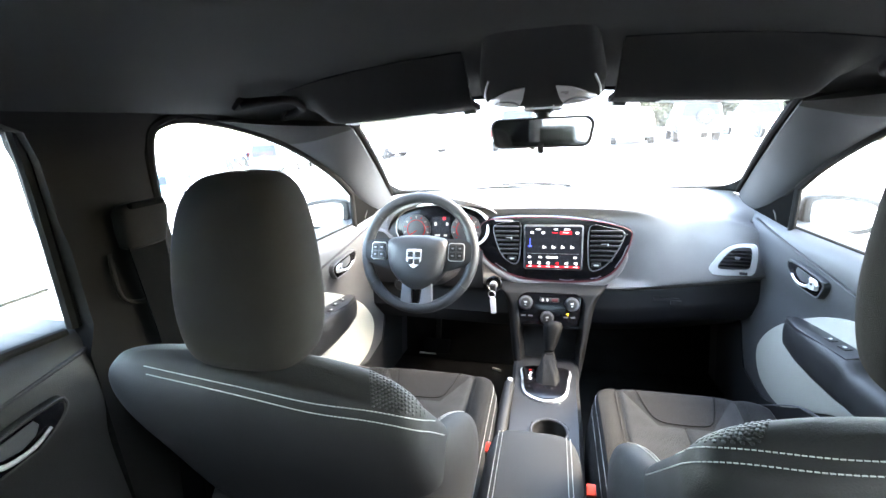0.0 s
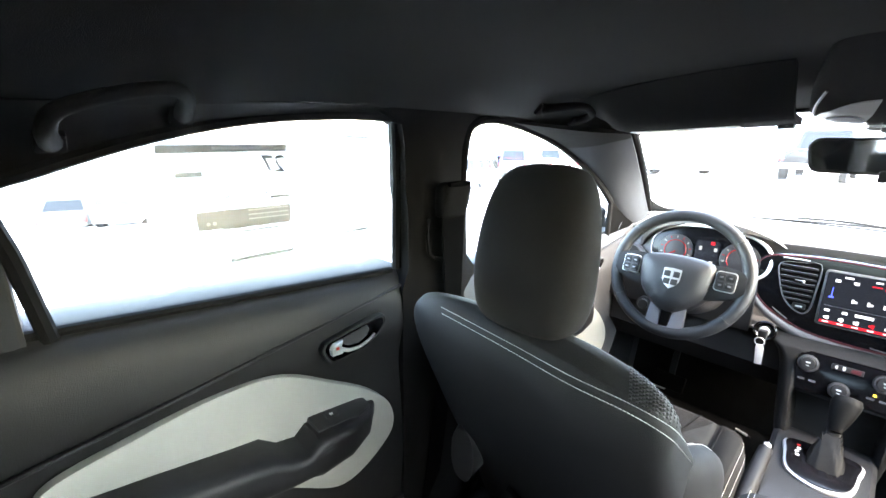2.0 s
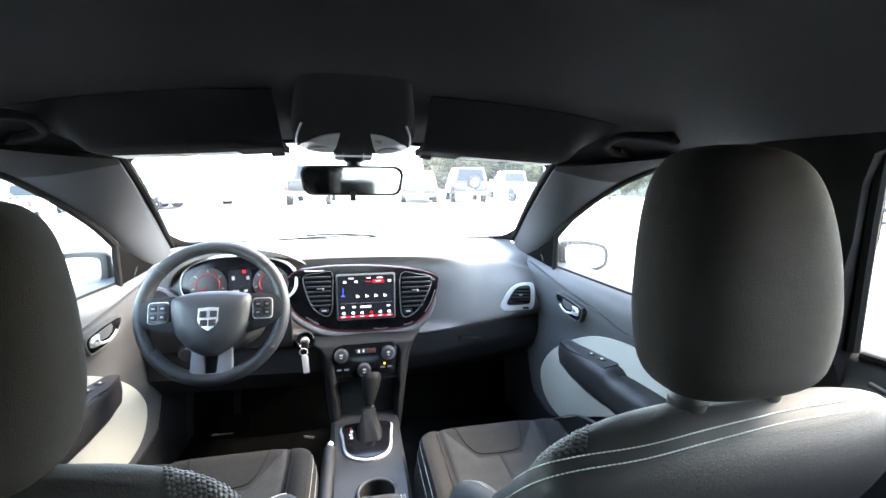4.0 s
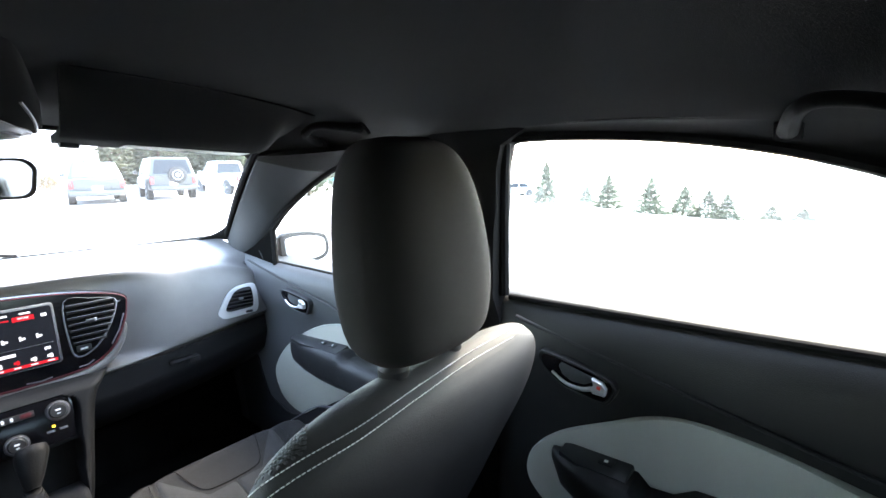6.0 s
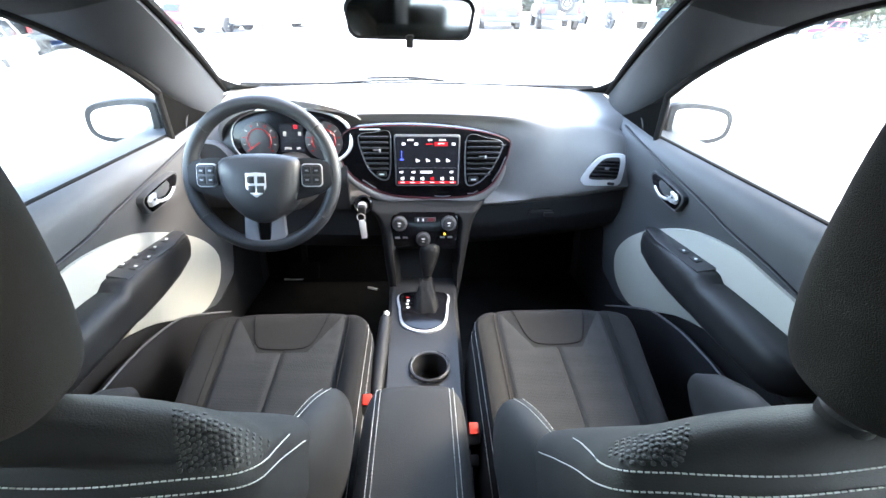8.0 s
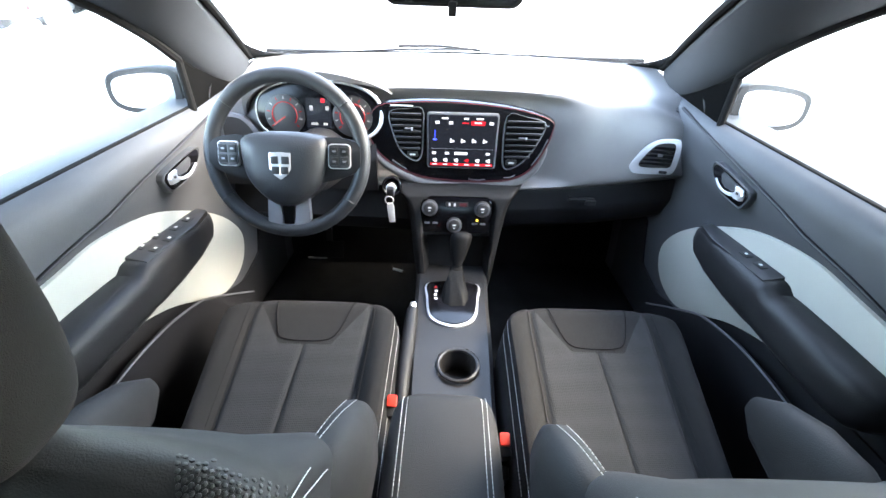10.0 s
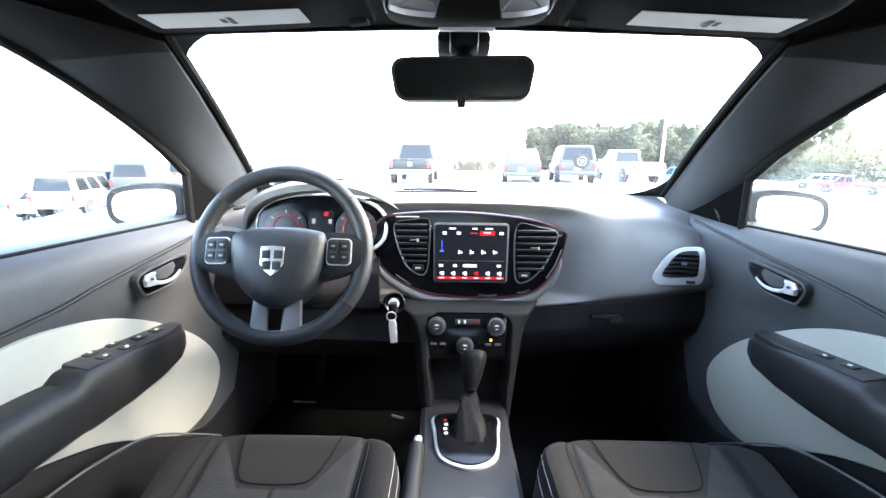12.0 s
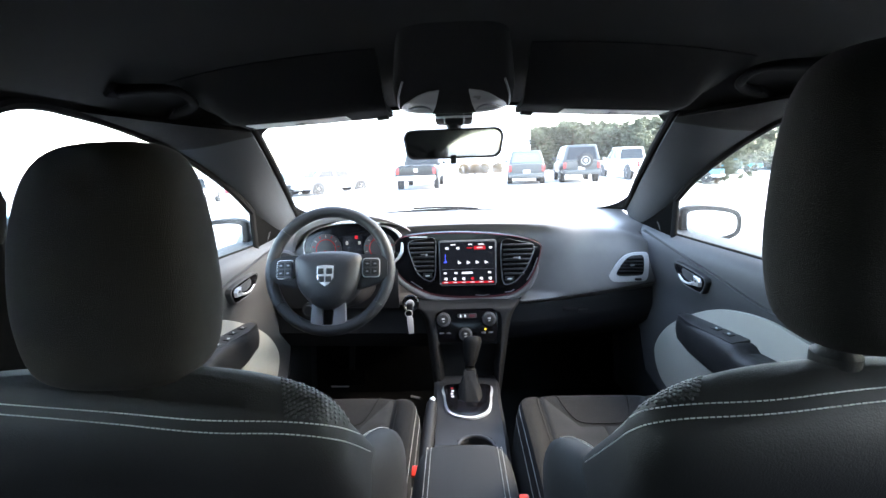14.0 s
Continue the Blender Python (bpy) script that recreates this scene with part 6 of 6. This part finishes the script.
def vehicle(kind, mat, az, d, heading, label, lower=None, glass=CAR_GLASS, spare=False, rack=False, category="car"):
    L, hw, sill, belt, roof, ra, rt, ft, fa, wr, wheels = SHAPES[kind]
    name = {"pickup": "pickup_truck", "suv": "sport_utility_car", "van": "minivan", "sedan": "sedan_car", "hatch": "hatchback_car"}[kind]
    v = thing(name, label, category, "parked vehicles")
    half = L / 2

    def sect(y, z0, z1, w, n=24):
        return [Vector((px, y, pz)) for px, pz in oval(0, (z0 + z1) / 2, w, (z1 - z0) / 2, 5.5, n)]
    hood_z = belt - (0.02 if kind == "pickup" else 0.10)
    if kind == "pickup":
        st = [(-half, sill + 0.05, belt, hw * 0.97), (-half + 0.06, sill, belt + 0.01, hw), (ra, sill, belt, hw), (fa, sill, belt, hw), (half - 0.35, sill, hood_z, hw * 0.98), (half - 0.05, sill + 0.05, hood_z - 0.10, hw * 0.93), (half, sill + 0.12, hood_z - 0.22, hw * 0.88)]
    elif kind == "sedan":
        st = [(-half, sill + 0.12, belt - 0.08, hw * 0.86), (-half + 0.10, sill + 0.02, belt + 0.02, hw * 0.95), (ra, sill, belt + 0.01, hw), (fa, sill, belt - 0.02, hw), (half - 0.5, sill, hood_z - 0.04, hw * 0.97), (half - 0.08, sill + 0.04, hood_z - 0.18, hw * 0.88), (half, sill + 0.12, hood_z - 0.32, hw * 0.78)]
    else:
        st = [(-half, sill + 0.10, belt - 0.04, hw * 0.92), (-half + 0.07, sill, belt, hw * 0.98), (0, sill, belt, hw), (fa, sill, belt - 0.02, hw), (half - 0.4, sill, hood_z - 0.03, hw * 0.97), (half - 0.06, sill + 0.04, hood_z - 0.16, hw * 0.90), (half, sill + 0.12, hood_z - 0.30, hw * 0.82)]
    loft("body", [sect(*q) for q in st], mat, v)
    if lower is not None:
        loft("lower_panel", [sect(y, z0 - 0.01, z0 + (z1 - z0) * 0.42, w + 0.006) for y, z0, z1, w in st[1:-1]], lower, v)
    # cabin
    wb, wt = hw * 0.95, hw * 0.74
    bm = bmesh.new()
    low = [(-wb, ra), (wb, ra), (wb, fa), (-wb, fa)]
    top = [(-wt, rt), (wt, rt), (wt, ft), (-wt, ft)]
    A = [bm.verts.new((x, y, belt - 0.05)) for x, y in low]
    B = [bm.verts.new((x, y, roof)) for x, y in top]
    bm.faces.new(A[::-1])
    bm.faces.new(B)
    for i in range(4):
        bm.faces.new((A[i], A[(i + 1) % 4], B[(i + 1) % 4], B[i]))
    bmesh.ops.bevel(bm, geom=bm.edges[:], offset=0.07, segments=3, profile=0.6, affect="EDGES")
    part("cabin", bm, mat, v)

    def window(a, b, c, e, lift, name="window"):
        """A pane between four corners, set proud of the cabin."""
        bm2 = bmesh.new()
        P = [Vector(p) for p in (a, b, c, e)]
        mid = sum(P, Vector()) / 4
        n = (P[1] - P[0]).cross(P[3] - P[0]).normalized()
        if n.dot(mid - Vector((0, (ra + fa) / 2, (belt + roof) / 2))) < 0:
            n = -n
        vs = [bm2.verts.new(mid + (p - mid) * 0.97 + n * lift) for p in P]
        vs2 = [bm2.verts.new(mid + (p - mid) * 0.97 - n * 0.02) for p in P]
        bm2.faces.new(vs)
        bm2.faces.new(vs2[::-1])
        for i in range(4):
            bm2.faces.new((vs[i], vs2[i], vs2[(i + 1) % 4], vs[(i + 1) % 4]))
        part(name, bm2, glass, v)
    z0, z1 = belt + 0.03, roof - 0.10

    def at(yl, yt, z, sx):
        k = (z - belt + 0.05) / (roof - belt + 0.05)
        return (sx * lerp(wb, wt, k), lerp(yl, yt, k), z)
    for yl, yt, nm in ((ra, rt, "rear_window"), (fa, ft, "windshield")):
        a, b, c, e = at(yl, yt, z0, -0.86), at(yl, yt, z0, 0.86), at(yl, yt, z1, 0.86), at(yl, yt, z1, -0.86)
        window(a, b, c, e, 0.012, nm)
    n = 2 if kind in ("pickup", "sedan", "hatch") else 3
    for sx in (-1, 1):
        for i in range(n):
            u0, u1 = 0.06 + i * 0.88 / n + 0.02, 0.06 + (i + 1) * 0.88 / n - 0.02
            window(at(lerp(ra, fa, u0), lerp(rt, ft, u0), z0, sx), at(lerp(ra, fa, u1), lerp(rt, ft, u1), z0, sx), at(lerp(ra, fa, u1), lerp(rt, ft, u1), z1, sx), at(lerp(ra, fa, u0), lerp(rt, ft, u0), z1, sx), 0.012)
    for wy in wheels:
        for sx in (-1, 1):
            mw = pose(sx * (hw - 0.13), wy, wr, 0, 90 * sx, 0)
            w = part("wheel", lathe_bm([(wr * 0.7, -0.11), (wr, -0.09), (wr, 0.09), (wr * 0.93, 0.13), (wr * 0.66, 0.14)], mw, 20), TYRE, v)
            part("rim", lathe_bm([(wr * 0.64, 0.10), (wr * 0.62, 0.145), (wr * 0.5, 0.12), (wr * 0.16, 0.14), (wr * 0.1, 0.15)], mw, 20), SATIN, w)
            part("wheel_arch", lathe_bm([(wr * 1.22, -0.02), (wr * 1.22, 0.005)], pose(sx * (hw - 0.004), wy, wr + 0.02, 0, 90 * sx, 0), 20), BUMPER, v)
    for y, nm in ((-half - 0.03, "rear_bumper"), (half + 0.01, "front_bumper")):
        part(nm, box_bm((hw * 1.84, 0.16, 0.20), pose(0, y, sill + 0.14), 0.05), SATIN if kind == "pickup" else (lower or mat), v)
    for sx in (-1, 1):
        part("tail_lamp", box_bm((0.15, 0.06, 0.30), pose(sx * hw * 0.86, -half - 0.01, belt - 0.24), 0.03), TAIL, v)
        part("headlamp", box_bm((0.30, 0.08, 0.15), pose(sx * hw * 0.66, half - 0.03, hood_z - 0.30), 0.03), HEADLAMP, v)
        part("side_mirror", box_bm((0.18, 0.10, 0.13), pose(sx * (hw + 0.07), fa - 0.12, belt + 0.10), 0.04), mat, v)
    part("grille", box_bm((hw * 0.9, 0.05, 0.20), pose(0, half - 0.005, hood_z - 0.34), 0.02), BUMPER, v)
    part("number_plate", box_bm((0.31, 0.02, 0.15), pose(0, -half - 0.02 - (0.09 if kind == "pickup" else 0.0), sill + 0.32 - (0.16 if kind == "pickup" else 0)), 0.005), PLATE, v)
    if kind == "pickup":
        part("bed_floor", box_bm((hw * 1.66, half + ra - 0.16, 0.02), pose(0, (ra - half) / 2, belt + 0.012), 0.0), BUMPER, v)
        part("tailgate", box_bm((hw * 1.60, 0.05, belt - sill - 0.28), pose(0, -half - 0.012, (belt + sill) / 2 + 0.12), 0.02), mat, v)
        part("tailgate_badge", box_bm((0.18, 0.02, 0.16), pose(0, -half - 0.04, belt - 0.22), 0.02), SATIN, v)
    if spare:
        mw = pose(0.16, -half - 0.06, belt - 0.02, 90, 0, 0)
        w = part("spare_wheel", lathe_bm([(0.24, -0.09), (0.35, -0.07), (0.35, 0.09), (0.30, 0.12), (0.22, 0.12)], mw, 24), TYRE, v)
        part("spare_rim", lathe_bm([(0.21, 0.08), (0.20, 0.13), (0.15, 0.10), (0.05, 0.13)], mw, 20), SATIN, w)
    if rack:
        for sx in (-1, 1):
            tube("roof_rail", [(sx * wt * 0.85, rt + 0.2, roof + 0.06), (sx * wt * 0.85, ft - 0.1, roof + 0.06)], 0.025, BUMPER, v)
            for y in (rt + 0.25, ft - 0.15):
                part("rail_foot", box_bm((0.05, 0.08, 0.09), pose(sx * wt * 0.85, y, roof + 0.02), 0.01), BUMPER, v)
        for y in (rt + 0.5, ft - 0.5):
            tube("cross_bar", [(-wt * 0.85, y, roof + 0.075), (wt * 0.85, y, roof + 0.075)], 0.02, BUMPER, v)
    p = spot(az, d)
    v.matrix_world = pose(p.x, p.y, p.z + 0.005, 0, 0, -heading)
    return v


P_BLACK, P_WHITE, P_SILVER = paint("black_car_paint", (0.006, 0.007, 0.008)), paint("white_car_paint", (0.75, 0.75, 0.75)), paint("silver_car_paint", (0.42, 0.43, 0.44))
P_GREY, P_BLUE, P_PALE_BLUE = paint("grey_car_paint", (0.055, 0.060, 0.062)), paint("blue_car_paint", (0.03, 0.09, 0.32)), paint("pale_blue_car_paint", (0.10, 0.26, 0.34))
P_RED, P_TEAL = paint("red_car_paint", (0.42, 0.03, 0.05)), paint("teal_car_paint", (0.04, 0.25, 0.34))
vehicle("pickup", P_BLACK, -4.2, 22.5, 2, "black pickup truck with chrome bumper parked tail-on")
vehicle("hatch", P_GREY, 9.3, 22.5, 7, "grey hatchback car parked with its tail towards us", glass=CAR_GLASS_PALE)
vehicle("suv", P_GREY, 15.5, 24.0, 7, "dark grey off-roader with spare wheel on the tailgate", spare=True, category="off-road car")
vehicle("pickup", P_WHITE, 21.9, 29.0, -4, "white pickup truck parked at an angle")
vehicle("pickup", P_PALE_BLUE, 28.0, 46.0, -50, "pale blue pickup truck near the trees", lower=P_WHITE)
vehicle("pickup", P_TEAL, 32.9, 80.0, -56, "teal pickup truck parked side-on", lower=P_WHITE)
vehicle("pickup", P_RED, 42.6, 62.0, -46, "red pickup truck parked side-on", lower=P_WHITE)
vehicle("suv", P_SILVER, 40.2, 68.0, -50, "silver estate car behind the red truck", category="off-road car")
vehicle("sedan", P_WHITE, 41.0, 74.0, -48, "white sedan car parked in a row")
vehicle("pickup", P_PALE_BLUE, -46.6, 37.0, -112, "two-tone blue and white pickup truck", lower=P_WHITE)
vehicle("sedan", P_WHITE, -43.0, 34.0, -17, "white sedan car parked in a row")
vehicle("suv", P_SILVER, -40.5, 26.5, -13, "silver off-roader parked tail-on", category="off-road car")
vehicle("van", P_BLUE, -37.9, 29.0, -10, "blue minivan parked in a row", category="minivan")
vehicle("suv", P_GREY, -34.9, 28.0, -16, "grey off-roader with roof rails", rack=True, category="off-road car")
vehicle("pickup", P_WHITE, -31.6, 33.0, -15, "white pickup truck parked in a row")
vehicle("sedan", P_RED, -24.6, 34.0, 21, "small red sedan car between white cars")
vehicle("sedan", P_WHITE, -21.0, 28.0, 197, "white sedan car facing us with pale windshield", glass=CAR_GLASS_PALE)
vehicle("sedan", P_SILVER, -15.9, 27.0, 46, "silver sedan car parked side-on")
vehicle("suv", P_SILVER, -82.0, 24.0, -66, "silver estate car far across the lot", category="off-road car")
vehicle("sedan", P_GREY, -87.0, 26.0, -76, "grey sedan car far across the lot")
vehicle("sedan", P_SILVER, 57.5, 46.0, -57, "silver sedan car beyond the trees")

# trees: trunk, limbs and a crown of many small clumps
BARK = material("grey_brown_bark", (0.12, 0.09, 0.07), 0.95, vary=0.3, grain=0.8, grain_scale=40)


def foliage(name, c):
    m = material(name, c, 0.8, vary=0.45, vary_scale=2.5, spec=0.2, random_tint=0.25)
    n, l = m.node_tree.nodes, m.node_tree.links
    b = n["Principled BSDF"]
    tr, mx = n.new("ShaderNodeBsdfTranslucent"), n.new("ShaderNodeMixShader")
    l.new(b.inputs["Base Color"].links[0].from_socket, tr.inputs["Color"])
    mx.inputs[0].default_value = 0.55
    l.new(b.outputs[0], mx.inputs[1])
    l.new(tr.outputs[0], mx.inputs[2])
    l.new(mx.outputs[0], n["Material Output"].inputs["Surface"])
    return m


PINE, OLIVE, TAN = foliage("pine_needles", (0.135, 0.155, 0.115)), foliage("olive_leaves", (0.150, 0.163, 0.118)), foliage("dry_tan_twigs", (0.20, 0.15, 0.09))


def crown_mesh(seed, conifer, clumps):
    rnd = random.Random(seed)
    verts, faces = [], []
    for i in range(clumps):
        if conifer:
            h = rnd.random() ** 1.25
            rad = (1 - h) * 0.44 * (0.75 + 0.25 * math.sin(h * 40)) + 0.02
            a = rnd.random() * 6.283
            r = rad * (0.35 + 0.75 * rnd.random() ** 0.5)
            c = Vector((r * math.cos(a), r * math.sin(a), 0.06 + 0.94 * h - 0.10 * r))
            size = 0.040 + 0.045 * (1 - h)
        else:
            a, b = rnd.random() * 6.283, rnd.random()
            r = 0.46 * rnd.random() ** 0.4 * (0.8 + 0.25 * math.sin(3 * a + seed))
            h = 0.14 + 0.84 * b
            r *= math.sin(math.pi * min(1.0, 0.16 + 0.80 * b)) ** 0.6
            c = Vector((r * math.cos(a), r * math.sin(a), h + 0.05 * math.sin(5 * a + seed)))
            size = 0.05 + 0.03 * rnd.random()
        q = Euler((rnd.random() * 6.3, rnd.random() * 6.3, rnd.random() * 6.3)).to_matrix()
        for leaf in range(5):
            e = Euler((leaf * 1.3, leaf * 2.1, leaf)).to_matrix()
            k = len(verts)
            for p in ((-0.5, 0, 0), (0, -0.22, 0.06), (0.62, 0, 0), (0, 0.22, 0.06)):
                verts.append(c + q @ (e @ Vector(p)) * size * (0.7 + 0.6 * rnd.random()))
            faces.append((k, k + 1, k + 2, k + 3))
    return mesh_of("crown", verts, faces, False)


CROWNS = {(s, con): crown_mesh(s, con, 900) for s in range(3) for con in (True, False)}
TRUNK = {}


def tree(az, d, top, width, conifer, mat, label, seed, category="tree"):
    height = 1.12 + d * math.tan(radians(top)) - spot(az, d).z
    t = thing("tree" if height > 2 else "shrub", label, category, "trees round the lot")
    rnd = random.Random(seed)
    pts = [Vector((0, 0, -0.05)), Vector((0.01, 0.005, 0.3)), Vector((-0.005, 0.01, 0.65)), Vector((0, 0, 0.93))]
    line = smooth_line(pts, 4)
    trunk = tube("trunk", line, [0.03 * (1 - 0.85 * i / (len(line) - 1)) for i in range(len(line))], BARK, t, sides=7)
    for k in range(5):
        a, h = rnd.random() * 6.28, 0.25 + 0.12 * k
        tube("limb", [(0, 0, h), (0.16 * math.cos(a), 0.16 * math.sin(a), h + 0.06), (0.3 * math.cos(a), 0.3 * math.sin(a), h + 0.16)], [0.012, 0.008, 0.003], BARK, trunk, sides=5)
    me = CROWNS[(seed % 3, conifer)]
    key = (seed % 3, conifer, mat.name)
    if key not in TRUNK:
        m2 = me.copy()
        m2.materials.append(mat)
        TRUNK[key] = m2
    ob = new("crown", TRUNK[key])
    ob.parent = t
    p = spot(az, d)
    t.matrix_world = pose(p.x, p.y, p.z, 0, 0, rnd.random() * 360) @ Matrix.Diagonal((width, width, height, 1))
    return t


rnd = random.Random(4)
i = 0
az = 9.7
while az < 31.5:
    i += 1
    con = i % 3 == 1
    d = 48 + rnd.random() * 10
    top = curve_at(((9, 3.8), (14, 4.1), (20, 3.8), (25, 4.4), (29, 3.5), (31.5, 2.6)), az)
    tree(az, d, top + 0.8 * rnd.random() - 0.3, 6.6 + 2.2 * rnd.random(), con, PINE if i % 3 == 1 else OLIVE, "dense green pine in the tree line" if con else "leafy olive green tree in the tree line", i)
    az += 0.85 + 0.45 * rnd.random()
for az, d, h, w, con in ((32.4, 96, 1.9, 9.0, True), (33.6, 94, 2.3, 9.0, False), (34.9, 92, 2.9, 9.0, True), (36.1, 90, 3.6, 9.0, False), (37.3, 92, 4.2, 9.5, True), (38.5, 90, 4.9, 9.5, True), (39.8, 91, 5.4, 10.0, False), (41.1, 92, 4.7, 9.5, True), (42.5, 91, 3.6, 8.5, False), (44.1, 95, 2.0, 8.0, True), (46.4, 98, 1.2, 8.0, True), (49.0, 98, 1.0, 8.0, True), (52.0, 100, 0.8, 8.0, True)):
    i += 1
    tree(az, d, h, w, con, PINE if con else OLIVE, "tall green pine beside the car park" if con else "broad olive green tree beside the car park", i)
for az, d, h, w in ((61.8, 30, 0.6, 2.3), (69.4, 29, -1.2, 2.3), (74.2, 28, -1.5, 2.2), (77.8, 28, -2.5, 2.3), (80.2, 27, -2.9, 2.0), (82.0, 27, -3.2, 2.0), (86.0, 30, -4.4, 1.7), (88.6, 32, -4.6, 1.8), (66.8, 34, -2.6, 1.9)):
    i += 1
    tree(az, d, h, w, True, PINE, "small green conifer on the lawn edge", i)
for az in (1.4, 2.7, 3.9, 5.8):
    i += 1
    tree(az, 38, -0.3, 1.8, False, TAN, "dry tan shrub beside the white building", i, "shrub")

# lamp post
pole = thing("street_lamp", "tall white car park lamp post", "street lamp")
q = spot(25.8, 38)
tube("post", [(q.x, q.y, q.z), (q.x, q.y, q.z + 9.0)], [0.11, 0.07], P_WHITE, pole, sides=12)
box("base", (0.5, 0.5, 0.6), (q.x, q.y, q.z + 0.3), P_SILVER, pole, 0.04)
box("lamp_head", (0.9, 0.35, 0.15), (q.x + 0.4, q.y, q.z + 9.0), P_SILVER, pole, 0.04)

# white building behind the black truck
hall = thing("warehouse", "long white metal-clad building", "building")
WALL = material("white_metal_cladding", (0.8, 0.8, 0.8), 0.6, vary=0.03)
a0, a1 = spot(-16, 50), spot(9.9, 46)
mid, along = (a0 + a1) / 2, (a1 - a0)
ang = math.degrees(math.atan2(along.y, along.x))
m_h = pose(mid.x, mid.y, mid.z, 0, 0, ang)
W_ = along.length
part("wall", box_bm((W_, 10, 5.8), m_h @ pose(0, 5, 2.4), 0.03), WALL, hall)
part("roof", box_bm((W_ + 0.4, 10.4, 0.25), m_h @ pose(0, 5, 5.3), 0.05), WALL, hall)
for k in range(int(W_ / 1.2)):
    part("cladding_rib", box_bm((0.08, 0.05, 5.1), m_h @ pose(-W_ / 2 + 0.6 + k * 1.2, -0.02, 2.2), 0.01), WALL, hall)
for k in range(3):
    part("roller_door", box_bm((3.2, 0.06, 3.2), m_h @ pose(-W_ / 2 + 3 + k * 5.0, -0.03, 1.4), 0.02), P_SILVER, hall)

# small things on the driver's floor
pen = thing("pen", "slim white pen lying on the dark driver floor", "pen")
tube("barrel", [(-0.212, 1.820, 0.2645), (-0.174, 1.805, 0.2645)], 0.0045, MARK, pen)
tube("tip", [(-0.174, 1.805, 0.2645), (-0.166, 1.802, 0.2645)], [0.004, 0.0015], BUTTON, pen)
pedal = thing("brake_pedal", "black rubber brake pedal with a silver bar as a glint", "pedal")
box("pad", (0.11, 0.02, 0.06), (-0.44, 1.80, 0.36), RUBBER, pedal, 0.006, rot=(-35, 0, 0))
box("arm", (0.02, 0.02, 0.20), (-0.44, 1.845, 0.43), PLASTIC, pedal, 0.004, rot=(-20, 0, 0))
# Silver bar added below the pad to stand for glints in the footwell.
box("trim", (0.07, 0.006, 0.006), (-0.48, 1.785, 0.332), SATIN, pedal, 0.002)
